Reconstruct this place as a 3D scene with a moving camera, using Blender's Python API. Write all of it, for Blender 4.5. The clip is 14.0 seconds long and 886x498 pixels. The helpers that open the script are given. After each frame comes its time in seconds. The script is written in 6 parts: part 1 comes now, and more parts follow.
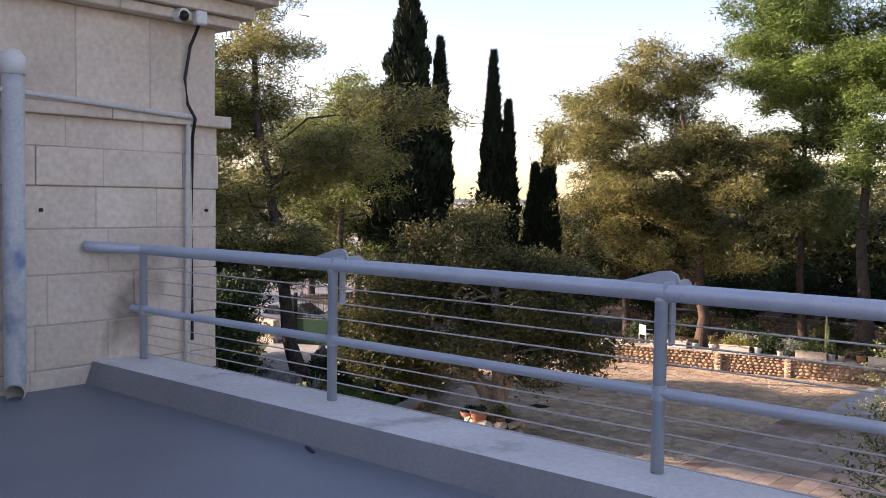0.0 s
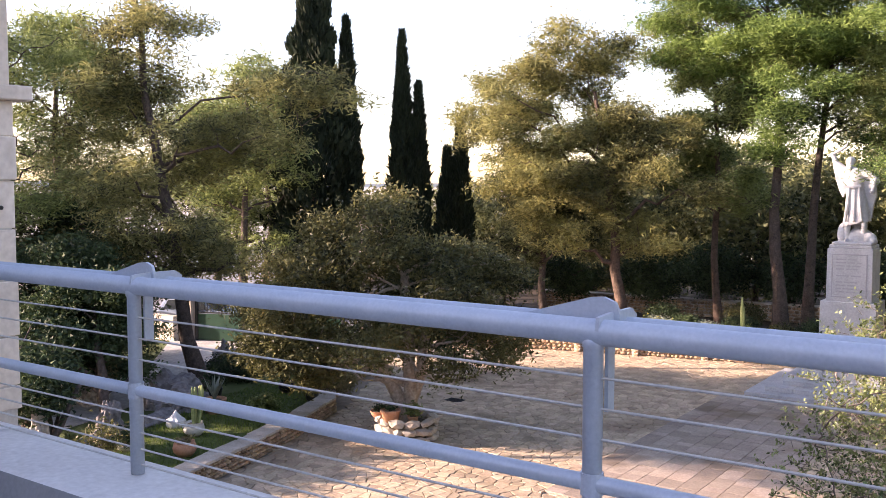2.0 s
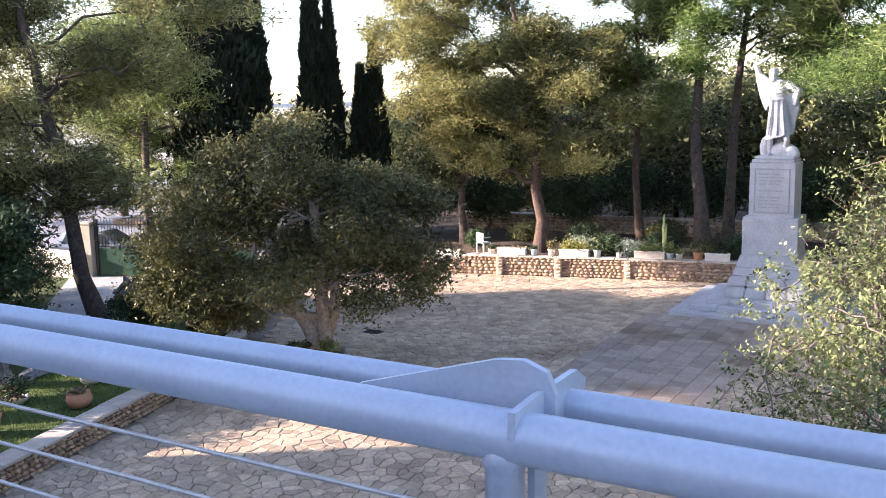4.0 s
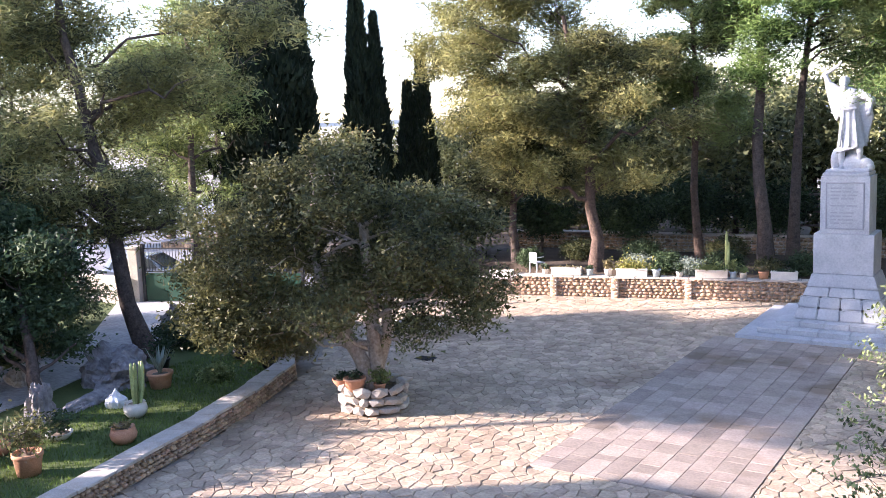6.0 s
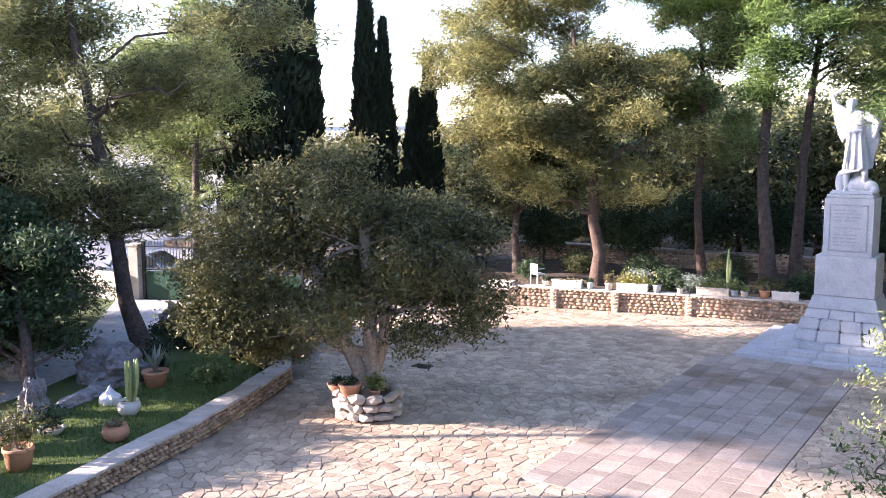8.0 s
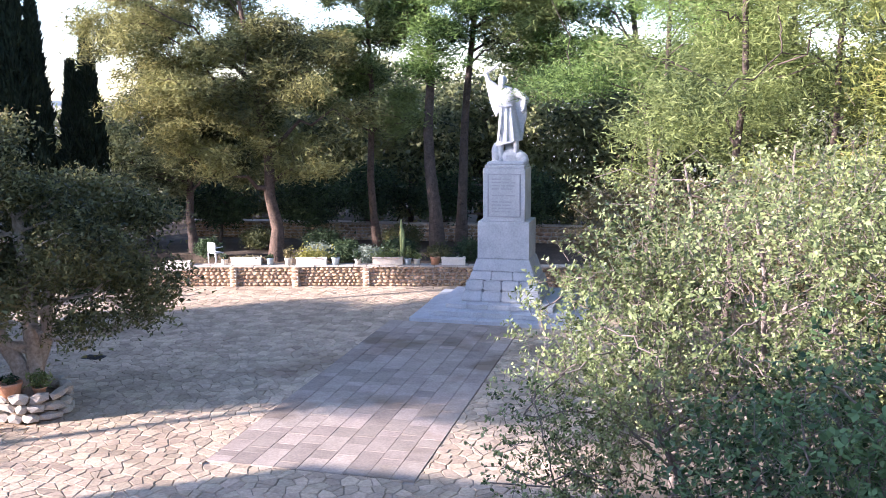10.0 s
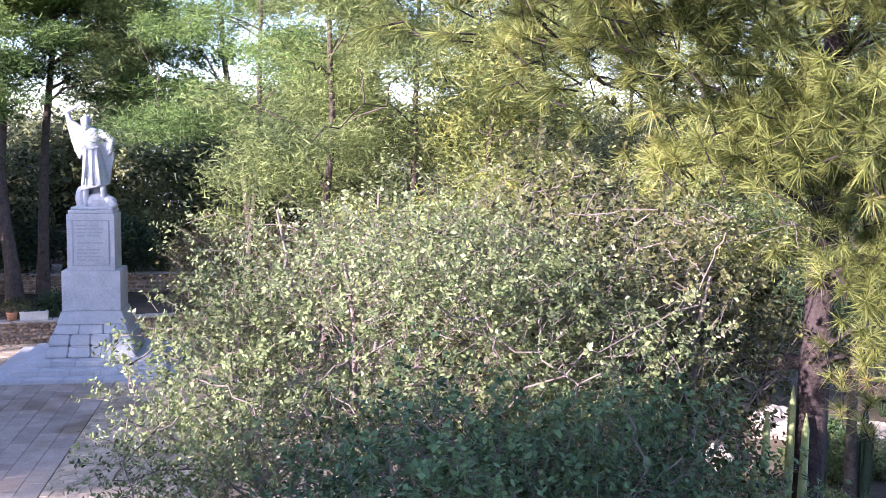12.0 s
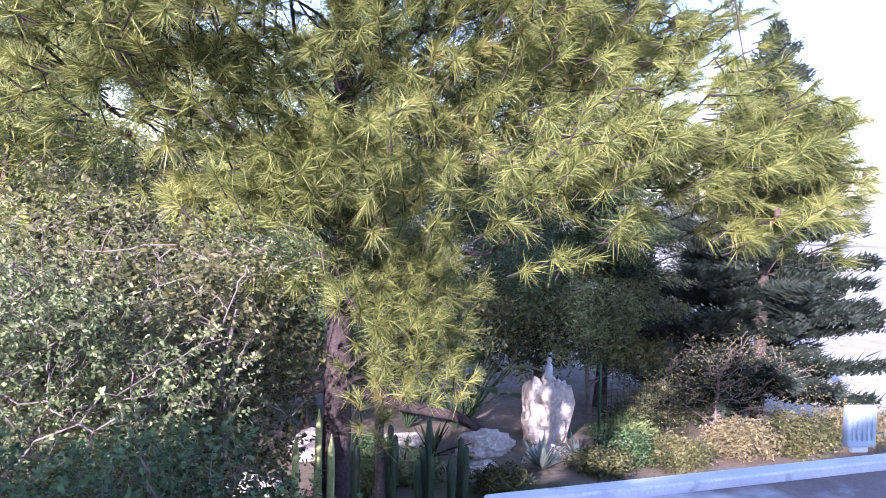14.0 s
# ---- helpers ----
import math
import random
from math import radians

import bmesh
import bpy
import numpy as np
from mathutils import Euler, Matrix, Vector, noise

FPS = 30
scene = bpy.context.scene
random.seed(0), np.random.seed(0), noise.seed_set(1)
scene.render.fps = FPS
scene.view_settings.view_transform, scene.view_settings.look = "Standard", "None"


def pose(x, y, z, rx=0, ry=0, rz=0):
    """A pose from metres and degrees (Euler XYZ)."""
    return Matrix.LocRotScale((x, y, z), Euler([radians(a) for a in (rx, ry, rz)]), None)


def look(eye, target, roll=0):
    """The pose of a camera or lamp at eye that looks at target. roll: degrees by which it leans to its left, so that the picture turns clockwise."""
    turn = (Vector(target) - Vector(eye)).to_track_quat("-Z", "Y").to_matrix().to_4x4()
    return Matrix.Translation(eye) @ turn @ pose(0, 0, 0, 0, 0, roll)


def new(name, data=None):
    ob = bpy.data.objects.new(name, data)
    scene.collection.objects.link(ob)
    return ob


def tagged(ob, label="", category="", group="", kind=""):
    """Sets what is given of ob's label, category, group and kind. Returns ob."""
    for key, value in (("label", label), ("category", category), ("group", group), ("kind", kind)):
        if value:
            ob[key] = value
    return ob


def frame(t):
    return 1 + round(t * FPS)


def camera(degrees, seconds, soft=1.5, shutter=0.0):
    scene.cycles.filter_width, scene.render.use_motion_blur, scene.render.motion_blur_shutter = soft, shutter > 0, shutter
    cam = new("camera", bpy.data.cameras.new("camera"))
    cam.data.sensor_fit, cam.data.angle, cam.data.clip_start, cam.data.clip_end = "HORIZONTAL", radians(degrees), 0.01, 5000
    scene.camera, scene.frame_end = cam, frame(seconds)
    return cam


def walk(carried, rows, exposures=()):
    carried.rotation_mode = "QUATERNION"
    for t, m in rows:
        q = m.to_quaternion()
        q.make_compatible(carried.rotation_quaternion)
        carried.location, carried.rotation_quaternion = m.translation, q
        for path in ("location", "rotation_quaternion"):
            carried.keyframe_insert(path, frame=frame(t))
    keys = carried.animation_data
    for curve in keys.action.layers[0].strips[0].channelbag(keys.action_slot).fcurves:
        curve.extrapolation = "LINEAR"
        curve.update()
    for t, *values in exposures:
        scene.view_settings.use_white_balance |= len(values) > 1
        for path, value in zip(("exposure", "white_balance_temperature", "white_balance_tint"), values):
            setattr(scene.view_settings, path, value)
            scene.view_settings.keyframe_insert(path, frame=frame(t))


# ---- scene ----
# camera: seconds, eye, target, roll
cam = camera(51.0, 14.0, soft=0.8)
PATH = [
    (0, (4.279, -3.951, 1.436), (2.981, -2.433, 1.331), 0.9),
    (0.5, (4.073, -3.594, 1.477), (2.766, -2.085, 1.36), 0.9),
    (1, (3.8, -3.223, 1.444), (2.589, -1.636, 1.325), -0.3),
    (1.5, (3.625, -2.885, 1.434), (2.502, -1.235, 1.3), -1.4),
    (2, (3.501, -2.551, 1.465), (2.345, -0.925, 1.328), 0.0),
    (2.5, (3.28, -2.289, 1.476), (2.229, -0.596, 1.298), -0.8),
    (3, (3.041, -1.781, 1.416), (2.044, -0.065, 1.168), -0.9),
    (3.2, (3.036, -1.66, 1.44), (2.023, 0.039, 1.146), -1.1),
    (5.3, (2.271, -0.539, 1.547), (1.308, 1.18, 1.205), 0.1),
    (5.5, (2.187, -0.469, 1.539), (1.254, 1.265, 1.186), -0.4),
    (6, (2.073, -0.374, 1.546), (0.981, 1.279, 1.271), -2.2),
    (6.5, (2.065, -0.35, 1.545), (0.843, 1.207, 1.26), -1.5),
    (7, (2.072, -0.34, 1.555), (0.875, 1.241, 1.294), -0.9),
    (7.2, (2.072, -0.301, 1.55), (0.869, 1.277, 1.3), -0.8),
    (9.3, (2.211, -0.275, 1.559), (1.512, 1.57, 1.236), 0.0),
    (9.5, (2.229, -0.287, 1.555), (1.588, 1.578, 1.222), -0.3),
    (10, (2.26, -0.289, 1.557), (1.781, 1.627, 1.244), -0.2),
    (10.5, (2.253, -0.244, 1.56), (1.974, 1.712, 1.254), -0.3),
    (11, (2.255, -0.222, 1.549), (2.26, 1.754, 1.243), -0.2),
    (11.5, (2.267, -0.225, 1.553), (2.488, 1.742, 1.268), -0.0),
    (12, (2.34, -0.179, 1.569), (2.7, 1.776, 1.356), 1.1),
    (12.5, (2.367, -0.224, 1.576), (2.778, 1.723, 1.383), 1.1),
    (13, (2.394, -0.245, 1.583), (3.065, 1.632, 1.42), 2.0),
    (13.5, (2.47, -0.282, 1.588), (3.458, 1.451, 1.449), 1.2),
    (14, (2.57, -0.278, 1.601), (3.794, 1.299, 1.48), 1.7),
]
walk(cam, [(t, look(eye, aim, lean)) for t, eye, aim, lean in PATH],
     exposures=[(0.0, 1.26, 7200, 32), (1.0, 1.6, 7350, 36), (3.0, 2.0, 6700, 29), (5.5, 2.14, 5850, 26), (7.0, 2.31, 5950, 31), (9.5, 2.08, 5700, 26), (11.0, 1.98, 5450, 27), (12.5, 2.03, 5480, 37), (14.0, 1.91, 5180, 40)])

# ---- light ----
SUN_AZ = math.atan2(-0.83, -0.56)
SUN_EL = radians(17.8)
world = bpy.data.worlds.new("world")
scene.world = world
world.use_nodes = True
wn = world.node_tree.nodes
sky = wn.new("ShaderNodeTexSky")
sky.sky_type = "NISHITA"
sky.sun_disc = False
sky.sun_elevation, sky.sun_rotation = SUN_EL, SUN_AZ % (2 * math.pi)
sky.dust_density, sky.ozone_density = 0.7, 1.2
world.node_tree.links.new(sky.outputs[0], wn["Background"].inputs[0])
wn["Background"].inputs[1].default_value = 0.15
sun = new("sun", bpy.data.lights.new("sun", "SUN"))
sun.data.energy, sun.data.angle, sun.data.color = 5.0, radians(0.55), (1.0, 0.88, 0.72)
sun.matrix_world = look((-40, -30, 20), (-40 + 0.83 * math.cos(SUN_EL), -30 + 0.56 * math.cos(SUN_EL), 20 - math.sin(SUN_EL)))

# ---- materials ----
COURT = -5.36      # courtyard level; the terrace floor is 0
LAWN = COURT + 0.3
UPPER = COURT + 0.72


def surface(name, dark, light, scale=3.0, rough=0.8, bump=0.3, metal=0.0, vary=0.0, fine=40.0, island=False, depth=0.02, stain=None, spec=0.3):
    """Two scales of mottling, optional piece-to-piece variation, fine relief."""
    m = bpy.data.materials.new(name)
    m.use_nodes = True
    n, l = m.node_tree.nodes, m.node_tree.links
    b = n["Principled BSDF"]
    b.inputs["Roughness"].default_value = rough
    b.inputs["Metallic"].default_value = metal
    b.inputs["Specular IOR Level"].default_value = spec
    co = n.new("ShaderNodeNewGeometry")
    big, small = n.new("ShaderNodeTexNoise"), n.new("ShaderNodeTexNoise")
    big.inputs["Scale"].default_value, small.inputs["Scale"].default_value = scale, fine
    big.inputs["Detail"].default_value, small.inputs["Detail"].default_value = 5, 4
    big.inputs["Roughness"].default_value = 0.65
    for t in (big, small):
        l.new(co.outputs["Position"], t.inputs["Vector"])
    mix = n.new("ShaderNodeMath")
    mix.operation = "MULTIPLY_ADD"
    mix.inputs[1].default_value = 0.45
    l.new(small.outputs["Fac"], mix.inputs[0])
    half = n.new("ShaderNodeMath")
    half.operation = "MULTIPLY"
    half.inputs[1].default_value = 0.55
    l.new(big.outputs["Fac"], half.inputs[0])
    l.new(half.outputs[0], mix.inputs[2])
    ramp = n.new("ShaderNodeValToRGB")
    ramp.color_ramp.elements[0].position, ramp.color_ramp.elements[1].position = 0.34, 0.66
    ramp.color_ramp.elements[0].color, ramp.color_ramp.elements[1].color = (*dark, 1), (*light, 1)
    l.new(mix.outputs[0], ramp.inputs[0])
    col = ramp.outputs[0]
    if stain:
        spot = n.new("ShaderNodeTexNoise")
        spot.inputs["Scale"].default_value, spot.inputs["Detail"].default_value = stain[1], 6
        l.new(co.outputs["Position"], spot.inputs["Vector"])
        lim = n.new("ShaderNodeMapRange")
        lim.inputs[1].default_value, lim.inputs[2].default_value = stain[2], stain[2] + 0.12
        l.new(spot.outputs["Fac"], lim.inputs[0])
        over = n.new("ShaderNodeMix")
        over.data_type = "RGBA"
        l.new(lim.outputs[0], over.inputs[0])
        l.new(col, over.inputs[6])
        over.inputs[7].default_value = (*stain[0], 1)
        col = over.outputs[2]
    if vary:
        hsv = n.new("ShaderNodeHueSaturation")
        rnd = co.outputs["Random Per Island"] if island else n.new("ShaderNodeObjectInfo").outputs["Random"]
        rng = n.new("ShaderNodeMapRange")
        rng.inputs[3].default_value, rng.inputs[4].default_value = 1 - vary, 1 + vary
        l.new(rnd, rng.inputs[0])
        l.new(rng.outputs[0], hsv.inputs["Value"])
        tw = n.new("ShaderNodeMapRange")
        tw.inputs[3].default_value, tw.inputs[4].default_value = 0.5 - vary * 0.03, 0.5 + vary * 0.03
        frac = n.new("ShaderNodeMath")
        frac.operation = "FRACT"
        mul = n.new("ShaderNodeMath")
        mul.operation = "MULTIPLY"
        mul.inputs[1].default_value = 7.31
        l.new(rnd, mul.inputs[0])
        l.new(mul.outputs[0], frac.inputs[0])
        l.new(frac.outputs[0], tw.inputs[0])
        l.new(tw.outputs[0], hsv.inputs["Hue"])
        l.new(col, hsv.inputs["Color"])
        col = hsv.outputs[0]
    l.new(col, b.inputs["Base Color"])
    if bump:
        bp = n.new("ShaderNodeBump")
        bp.inputs["Strength"].default_value, bp.inputs["Distance"].default_value = bump, depth
        l.new(mix.outputs[0], bp.inputs["Height"])
        l.new(bp.outputs[0], b.inputs["Normal"])
    return m


def foliage(name, dark, light, through_=0.35, rough=0.55, patch=0.5, dry=None):
    """Leaves: each its own tint, patches of tone through the crown, some light passing through."""
    m = bpy.data.materials.new(name)
    m.use_nodes = True
    n, l = m.node_tree.nodes, m.node_tree.links
    b = n["Principled BSDF"]
    out = n["Material Output"]
    b.inputs["Roughness"].default_value = rough
    b.inputs["Specular IOR Level"].default_value = 0.25
    geo = n.new("ShaderNodeNewGeometry")
    no = n.new("ShaderNodeTexNoise")
    no.inputs["Scale"].default_value, no.inputs["Detail"].default_value = patch, 3
    l.new(geo.outputs["Position"], no.inputs["Vector"])
    add = n.new("ShaderNodeMath")
    add.operation = "MULTIPLY_ADD"
    add.inputs[1].default_value = 0.6
    l.new(geo.outputs["Random Per Island"], add.inputs[0])
    sh = n.new("ShaderNodeMath")
    sh.operation = "MULTIPLY_ADD"
    sh.inputs[1].default_value, sh.inputs[2].default_value = 1.4, -0.5
    l.new(no.outputs["Fac"], sh.inputs[0])
    l.new(sh.outputs[0], add.inputs[2])
    ramp = n.new("ShaderNodeValToRGB")
    e = ramp.color_ramp.elements
    e[0].position, e[1].position = 0.1, 0.85
    e[0].color, e[1].color = (*dark, 1), (*light, 1)
    if dry:
        x = e.new(0.95)
        x.color = (*dry, 1)
    l.new(add.outputs[0], ramp.inputs[0])
    l.new(ramp.outputs[0], b.inputs["Base Color"])
    tr = n.new("ShaderNodeBsdfTranslucent")
    l.new(ramp.outputs[0], tr.inputs["Color"])
    mx = n.new("ShaderNodeMixShader")
    mx.inputs[0].default_value = through_
    l.new(b.outputs[0], mx.inputs[1])
    l.new(tr.outputs[0], mx.inputs[2])
    l.new(mx.outputs[0], out.inputs["Surface"])
    return m


M_ashlar = surface("pale_limestone", (0.56, 0.455, 0.37), (0.78, 0.665, 0.56), 1.6, 0.85, 0.35, vary=0.07, fine=22, stain=((0.26, 0.21, 0.16), 1.2, 0.6))
M_mortar = surface("mortar", (0.42, 0.36, 0.30), (0.58, 0.51, 0.44), 4, 0.95, 0.4)
M_terrace = surface("grey_roof_coating", (0.15, 0.165, 0.19), (0.21, 0.225, 0.25), 0.8, 0.45, 0.15, fine=60, depth=0.004)
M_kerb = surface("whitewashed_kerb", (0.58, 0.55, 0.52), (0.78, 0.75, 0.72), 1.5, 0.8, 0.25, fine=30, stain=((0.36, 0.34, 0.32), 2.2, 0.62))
M_kerbside = surface("grey_kerb_face", (0.22, 0.22, 0.23), (0.30, 0.30, 0.31), 1.2, 0.7, 0.2, fine=40)
M_rail = surface("silver_grey_paint", (0.36, 0.40, 0.46), (0.46, 0.50, 0.56), 5, 0.35, 0.1, metal=0.15, fine=90, depth=0.002, spec=0.5)
M_wire = surface("steel_cable", (0.45, 0.42, 0.38), (0.6, 0.57, 0.52), 20, 0.4, 0, metal=0.7)
M_pvc = surface("grey_white_pvc", (0.50, 0.48, 0.45), (0.68, 0.66, 0.62), 4, 0.5, 0.1)
M_peel = surface("peeling_blue_grey_paint", (0.42, 0.44, 0.47), (0.62, 0.62, 0.62), 3, 0.6, 0.25, stain=((0.18, 0.24, 0.36), 3.0, 0.5))
M_black = surface("black_plastic", (0.01, 0.01, 0.012), (0.03, 0.03, 0.03), 10, 0.4, 0)
M_white = surface("white_plastic", (0.62, 0.62, 0.62), (0.78, 0.78, 0.78), 6, 0.45, 0.05)
M_flag = surface("crazy_paving_stone", (0.30, 0.225, 0.155), (0.56, 0.44, 0.31), 1.3, 0.85, 1.0, vary=0.22, fine=14, depth=0.03, stain=((0.30, 0.22, 0.15), 0.35, 0.57))
M_flag_far = surface("crazy_paving_stone_joined", (0.30, 0.225, 0.155), (0.56, 0.44, 0.31), 1.3, 0.85, 1.0, vary=0.22, fine=14, depth=0.03, island=True, stain=((0.30, 0.22, 0.15), 0.35, 0.57))
M_joint = surface("paving_joint_earth", (0.22, 0.18, 0.14), (0.36, 0.30, 0.24), 3, 0.95, 0.6)
M_paver = surface("dressed_paver", (0.24, 0.19, 0.155), (0.40, 0.325, 0.26), 1.6, 0.85, 0.5, vary=0.22, fine=18, stain=((0.20, 0.145, 0.10), 0.5, 0.56))
M_rubble = surface("rubble_stone", (0.22, 0.14, 0.085), (0.52, 0.37, 0.24), 4, 0.9, 0.6, vary=0.36, fine=25)
M_rubble_j = surface("rubble_stone_joined", (0.22, 0.14, 0.085), (0.52, 0.37, 0.24), 4, 0.9, 0.6, vary=0.36, fine=25, island=True)
M_cap = surface("stone_coping", (0.34, 0.29, 0.235), (0.54, 0.48, 0.405), 2.5, 0.85, 0.4, vary=0.1)
M_monument = surface("white_monument_stone", (0.34, 0.34, 0.35), (0.52, 0.52, 0.52), 2.0, 0.75, 0.3, vary=0.05, fine=18)
M_letter = surface("engraved_letters", (0.30, 0.30, 0.31), (0.38, 0.38, 0.39), 10, 0.8, 0)
M_bark = surface("pine_bark", (0.035, 0.026, 0.022), (0.14, 0.105, 0.085), 5, 0.95, 0.9, fine=18, depth=0.06)
M_bark_red = surface("reddish_pine_bark", (0.045, 0.03, 0.024), (0.17, 0.115, 0.085), 5, 0.95, 0.9, fine=16, depth=0.06)
M_bark_pale = surface("pale_olive_bark", (0.26, 0.20, 0.15), (0.50, 0.42, 0.34), 4, 0.9, 0.8, fine=16, depth=0.05)
# Darker copy of the bark; the near trunk's shade is put into it.
M_darkbark = surface("shade_darkened_bark", (0.02, 0.015, 0.015), (0.085, 0.06, 0.055), 5, 0.95, 1.0, fine=16, depth=0.07)
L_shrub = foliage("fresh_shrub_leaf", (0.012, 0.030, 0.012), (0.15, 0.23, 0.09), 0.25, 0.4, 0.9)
M_twig = surface("grey_twig", (0.12, 0.095, 0.08), (0.26, 0.21, 0.18), 6, 0.9, 0.2)
# Litter darker than the soil: shade under the pines is put into the colour.
M_litter = surface("shade_dark_pine_litter", (0.035, 0.027, 0.02), (0.12, 0.09, 0.065), 0.8, 0.95, 0.7, fine=10, depth=0.05, stain=((0.20, 0.15, 0.10), 0.5, 0.6))
M_soil = surface("dry_soil", (0.11, 0.085, 0.06), (0.24, 0.19, 0.14), 0.6, 0.95, 0.6, fine=8, depth=0.05, stain=((0.07, 0.08, 0.03), 0.3, 0.55))
M_land = surface("pale_dry_land", (0.30, 0.27, 0.22), (0.50, 0.46, 0.39), 0.06, 0.95, 0.5, fine=1.2, depth=0.2, stain=((0.12, 0.12, 0.06), 0.03, 0.56))
# Distance haze is mixed into the blue-grey of the hills.
M_hill = surface("haze_tinted_hill", (0.28, 0.32, 0.36), (0.42, 0.45, 0.47), 0.01, 1.0, 0, fine=0.05)
M_grass = surface("lawn_soil", (0.05, 0.07, 0.02), (0.10, 0.13, 0.04), 1.5, 0.95, 0.5, fine=30)
M_terra = surface("terracotta", (0.42, 0.20, 0.11), (0.62, 0.33, 0.20), 5, 0.85, 0.25, vary=0.1, stain=((0.6, 0.5, 0.42), 6, 0.62))
M_potwhite = surface("cream_pot", (0.55, 0.50, 0.43), (0.70, 0.66, 0.58), 5, 0.8, 0.2, vary=0.08)
M_green = surface("dark_green_gate_paint", (0.006, 0.035, 0.02), (0.012, 0.06, 0.035), 3, 0.5, 0.1)
M_iron = surface("black_iron", (0.015, 0.017, 0.02), (0.04, 0.04, 0.045), 10, 0.5, 0.1, metal=0.4)
M_cobble = surface("pale_cobbles", (0.30, 0.29, 0.28), (0.50, 0.48, 0.46), 2.5, 0.85, 0.8, fine=10, depth=0.05)
M_road = surface("pale_road", (0.19, 0.19, 0.20), (0.27, 0.27, 0.28), 0.7, 0.9, 0.3)
M_carpaint = surface("silver_car_paint", (0.30, 0.34, 0.40), (0.34, 0.38, 0.44), 2, 0.25, 0, metal=0.5, spec=0.5)
M_glassdark = surface("dark_car_glass", (0.02, 0.025, 0.03), (0.04, 0.045, 0.05), 2, 0.08, 0, spec=0.6)
M_rubber = surface("rubber", (0.012, 0.012, 0.012), (0.03, 0.03, 0.03), 8, 0.9, 0.2)
M_rock = surface("weathered_rock", (0.30, 0.24, 0.18), (0.60, 0.53, 0.45), 2.2, 0.95, 0.9, fine=9, depth=0.1)
M_rockgrey = surface("grey_karst_rock", (0.14, 0.13, 0.13), (0.34, 0.32, 0.32), 3.0, 0.95, 1.0, fine=9, depth=0.12)
M_cactus = surface("cactus_skin", (0.20, 0.24, 0.08), (0.42, 0.45, 0.19), 6, 0.6, 0.2, vary=0.15)
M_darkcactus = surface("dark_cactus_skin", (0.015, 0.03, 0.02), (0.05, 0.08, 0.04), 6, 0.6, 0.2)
M_redroof = surface("red_roof_sheet", (0.30, 0.05, 0.045), (0.42, 0.08, 0.07), 1.5, 0.6, 0.2)
M_roofwhite = surface("white_roof_rim", (0.55, 0.58, 0.62), (0.74, 0.76, 0.78), 2.5, 0.6, 0.3, stain=((0.40, 0.42, 0.46), 3.5, 0.62))
M_roofbrown = surface("worn_roof_coating", (0.13, 0.10, 0.085), (0.22, 0.18, 0.155), 1.2, 0.7, 0.3, stain=((0.62, 0.63, 0.66), 0.55, 0.55))
M_galv = surface("galvanised_metal", (0.40, 0.48, 0.52), (0.52, 0.60, 0.64), 4, 0.45, 0.1, metal=0.3)
L_olive = foliage("olive_leaf", (0.020, 0.025, 0.010), (0.20, 0.195, 0.075), 0.3, 0.5, 0.6, dry=(0.26, 0.20, 0.08))
L_laurel = foliage("dark_laurel_leaf", (0.010, 0.022, 0.012), (0.08, 0.12, 0.05), 0.2, 0.65, 0.6)
# Brighter copy of the olive leaf, with sunlight put into its tone.
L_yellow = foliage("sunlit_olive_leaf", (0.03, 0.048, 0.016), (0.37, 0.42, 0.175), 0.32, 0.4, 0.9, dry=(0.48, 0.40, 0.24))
L_pine = foliage("pine_needle", (0.035, 0.055, 0.02), (0.31, 0.36, 0.12), 0.4, 0.6, 0.35)
L_pinedry = foliage("dry_pine_needle", (0.05, 0.055, 0.025), (0.38, 0.36, 0.13), 0.4, 0.6, 0.35)
L_pinebright = foliage("bright_pine_needle", (0.025, 0.055, 0.015), (0.24, 0.34, 0.09), 0.4, 0.6, 0.35)
L_cypress = foliage("cypress_scale", (0.008, 0.014, 0.008), (0.03, 0.042, 0.02), 0.1, 0.8, 0.5)
L_needle = foliage("long_pine_needle", (0.038, 0.058, 0.016), (0.41, 0.43, 0.12), 0.35, 0.4, 0.9, dry=(0.42, 0.29, 0.12))
L_araucaria = foliage("araucaria_scale", (0.012, 0.022, 0.016), (0.05, 0.065, 0.045), 0.1, 0.6, 0.5)
L_under = foliage("woodland_leaf", (0.025, 0.035, 0.017), (0.27, 0.28, 0.12), 0.35, 0.6, 0.3)
L_dryshrub = foliage("dry_shrub_leaf", (0.12, 0.10, 0.05), (0.32, 0.27, 0.13), 0.3, 0.7, 0.5)
L_grass = foliage("grass_blade", (0.06, 0.10, 0.02), (0.17, 0.24, 0.05), 0.4, 0.6, 0.8)
L_succulent = foliage("succulent_leaf", (0.10, 0.14, 0.05), (0.30, 0.34, 0.12), 0.3, 0.5, 2)
L_agave = foliage("agave_leaf", (0.12, 0.15, 0.12), (0.28, 0.32, 0.25), 0.15, 0.5, 2)
L_flower = foliage("yellow_flower", (0.22, 0.22, 0.05), (0.45, 0.42, 0.13), 0.3, 0.6, 3)


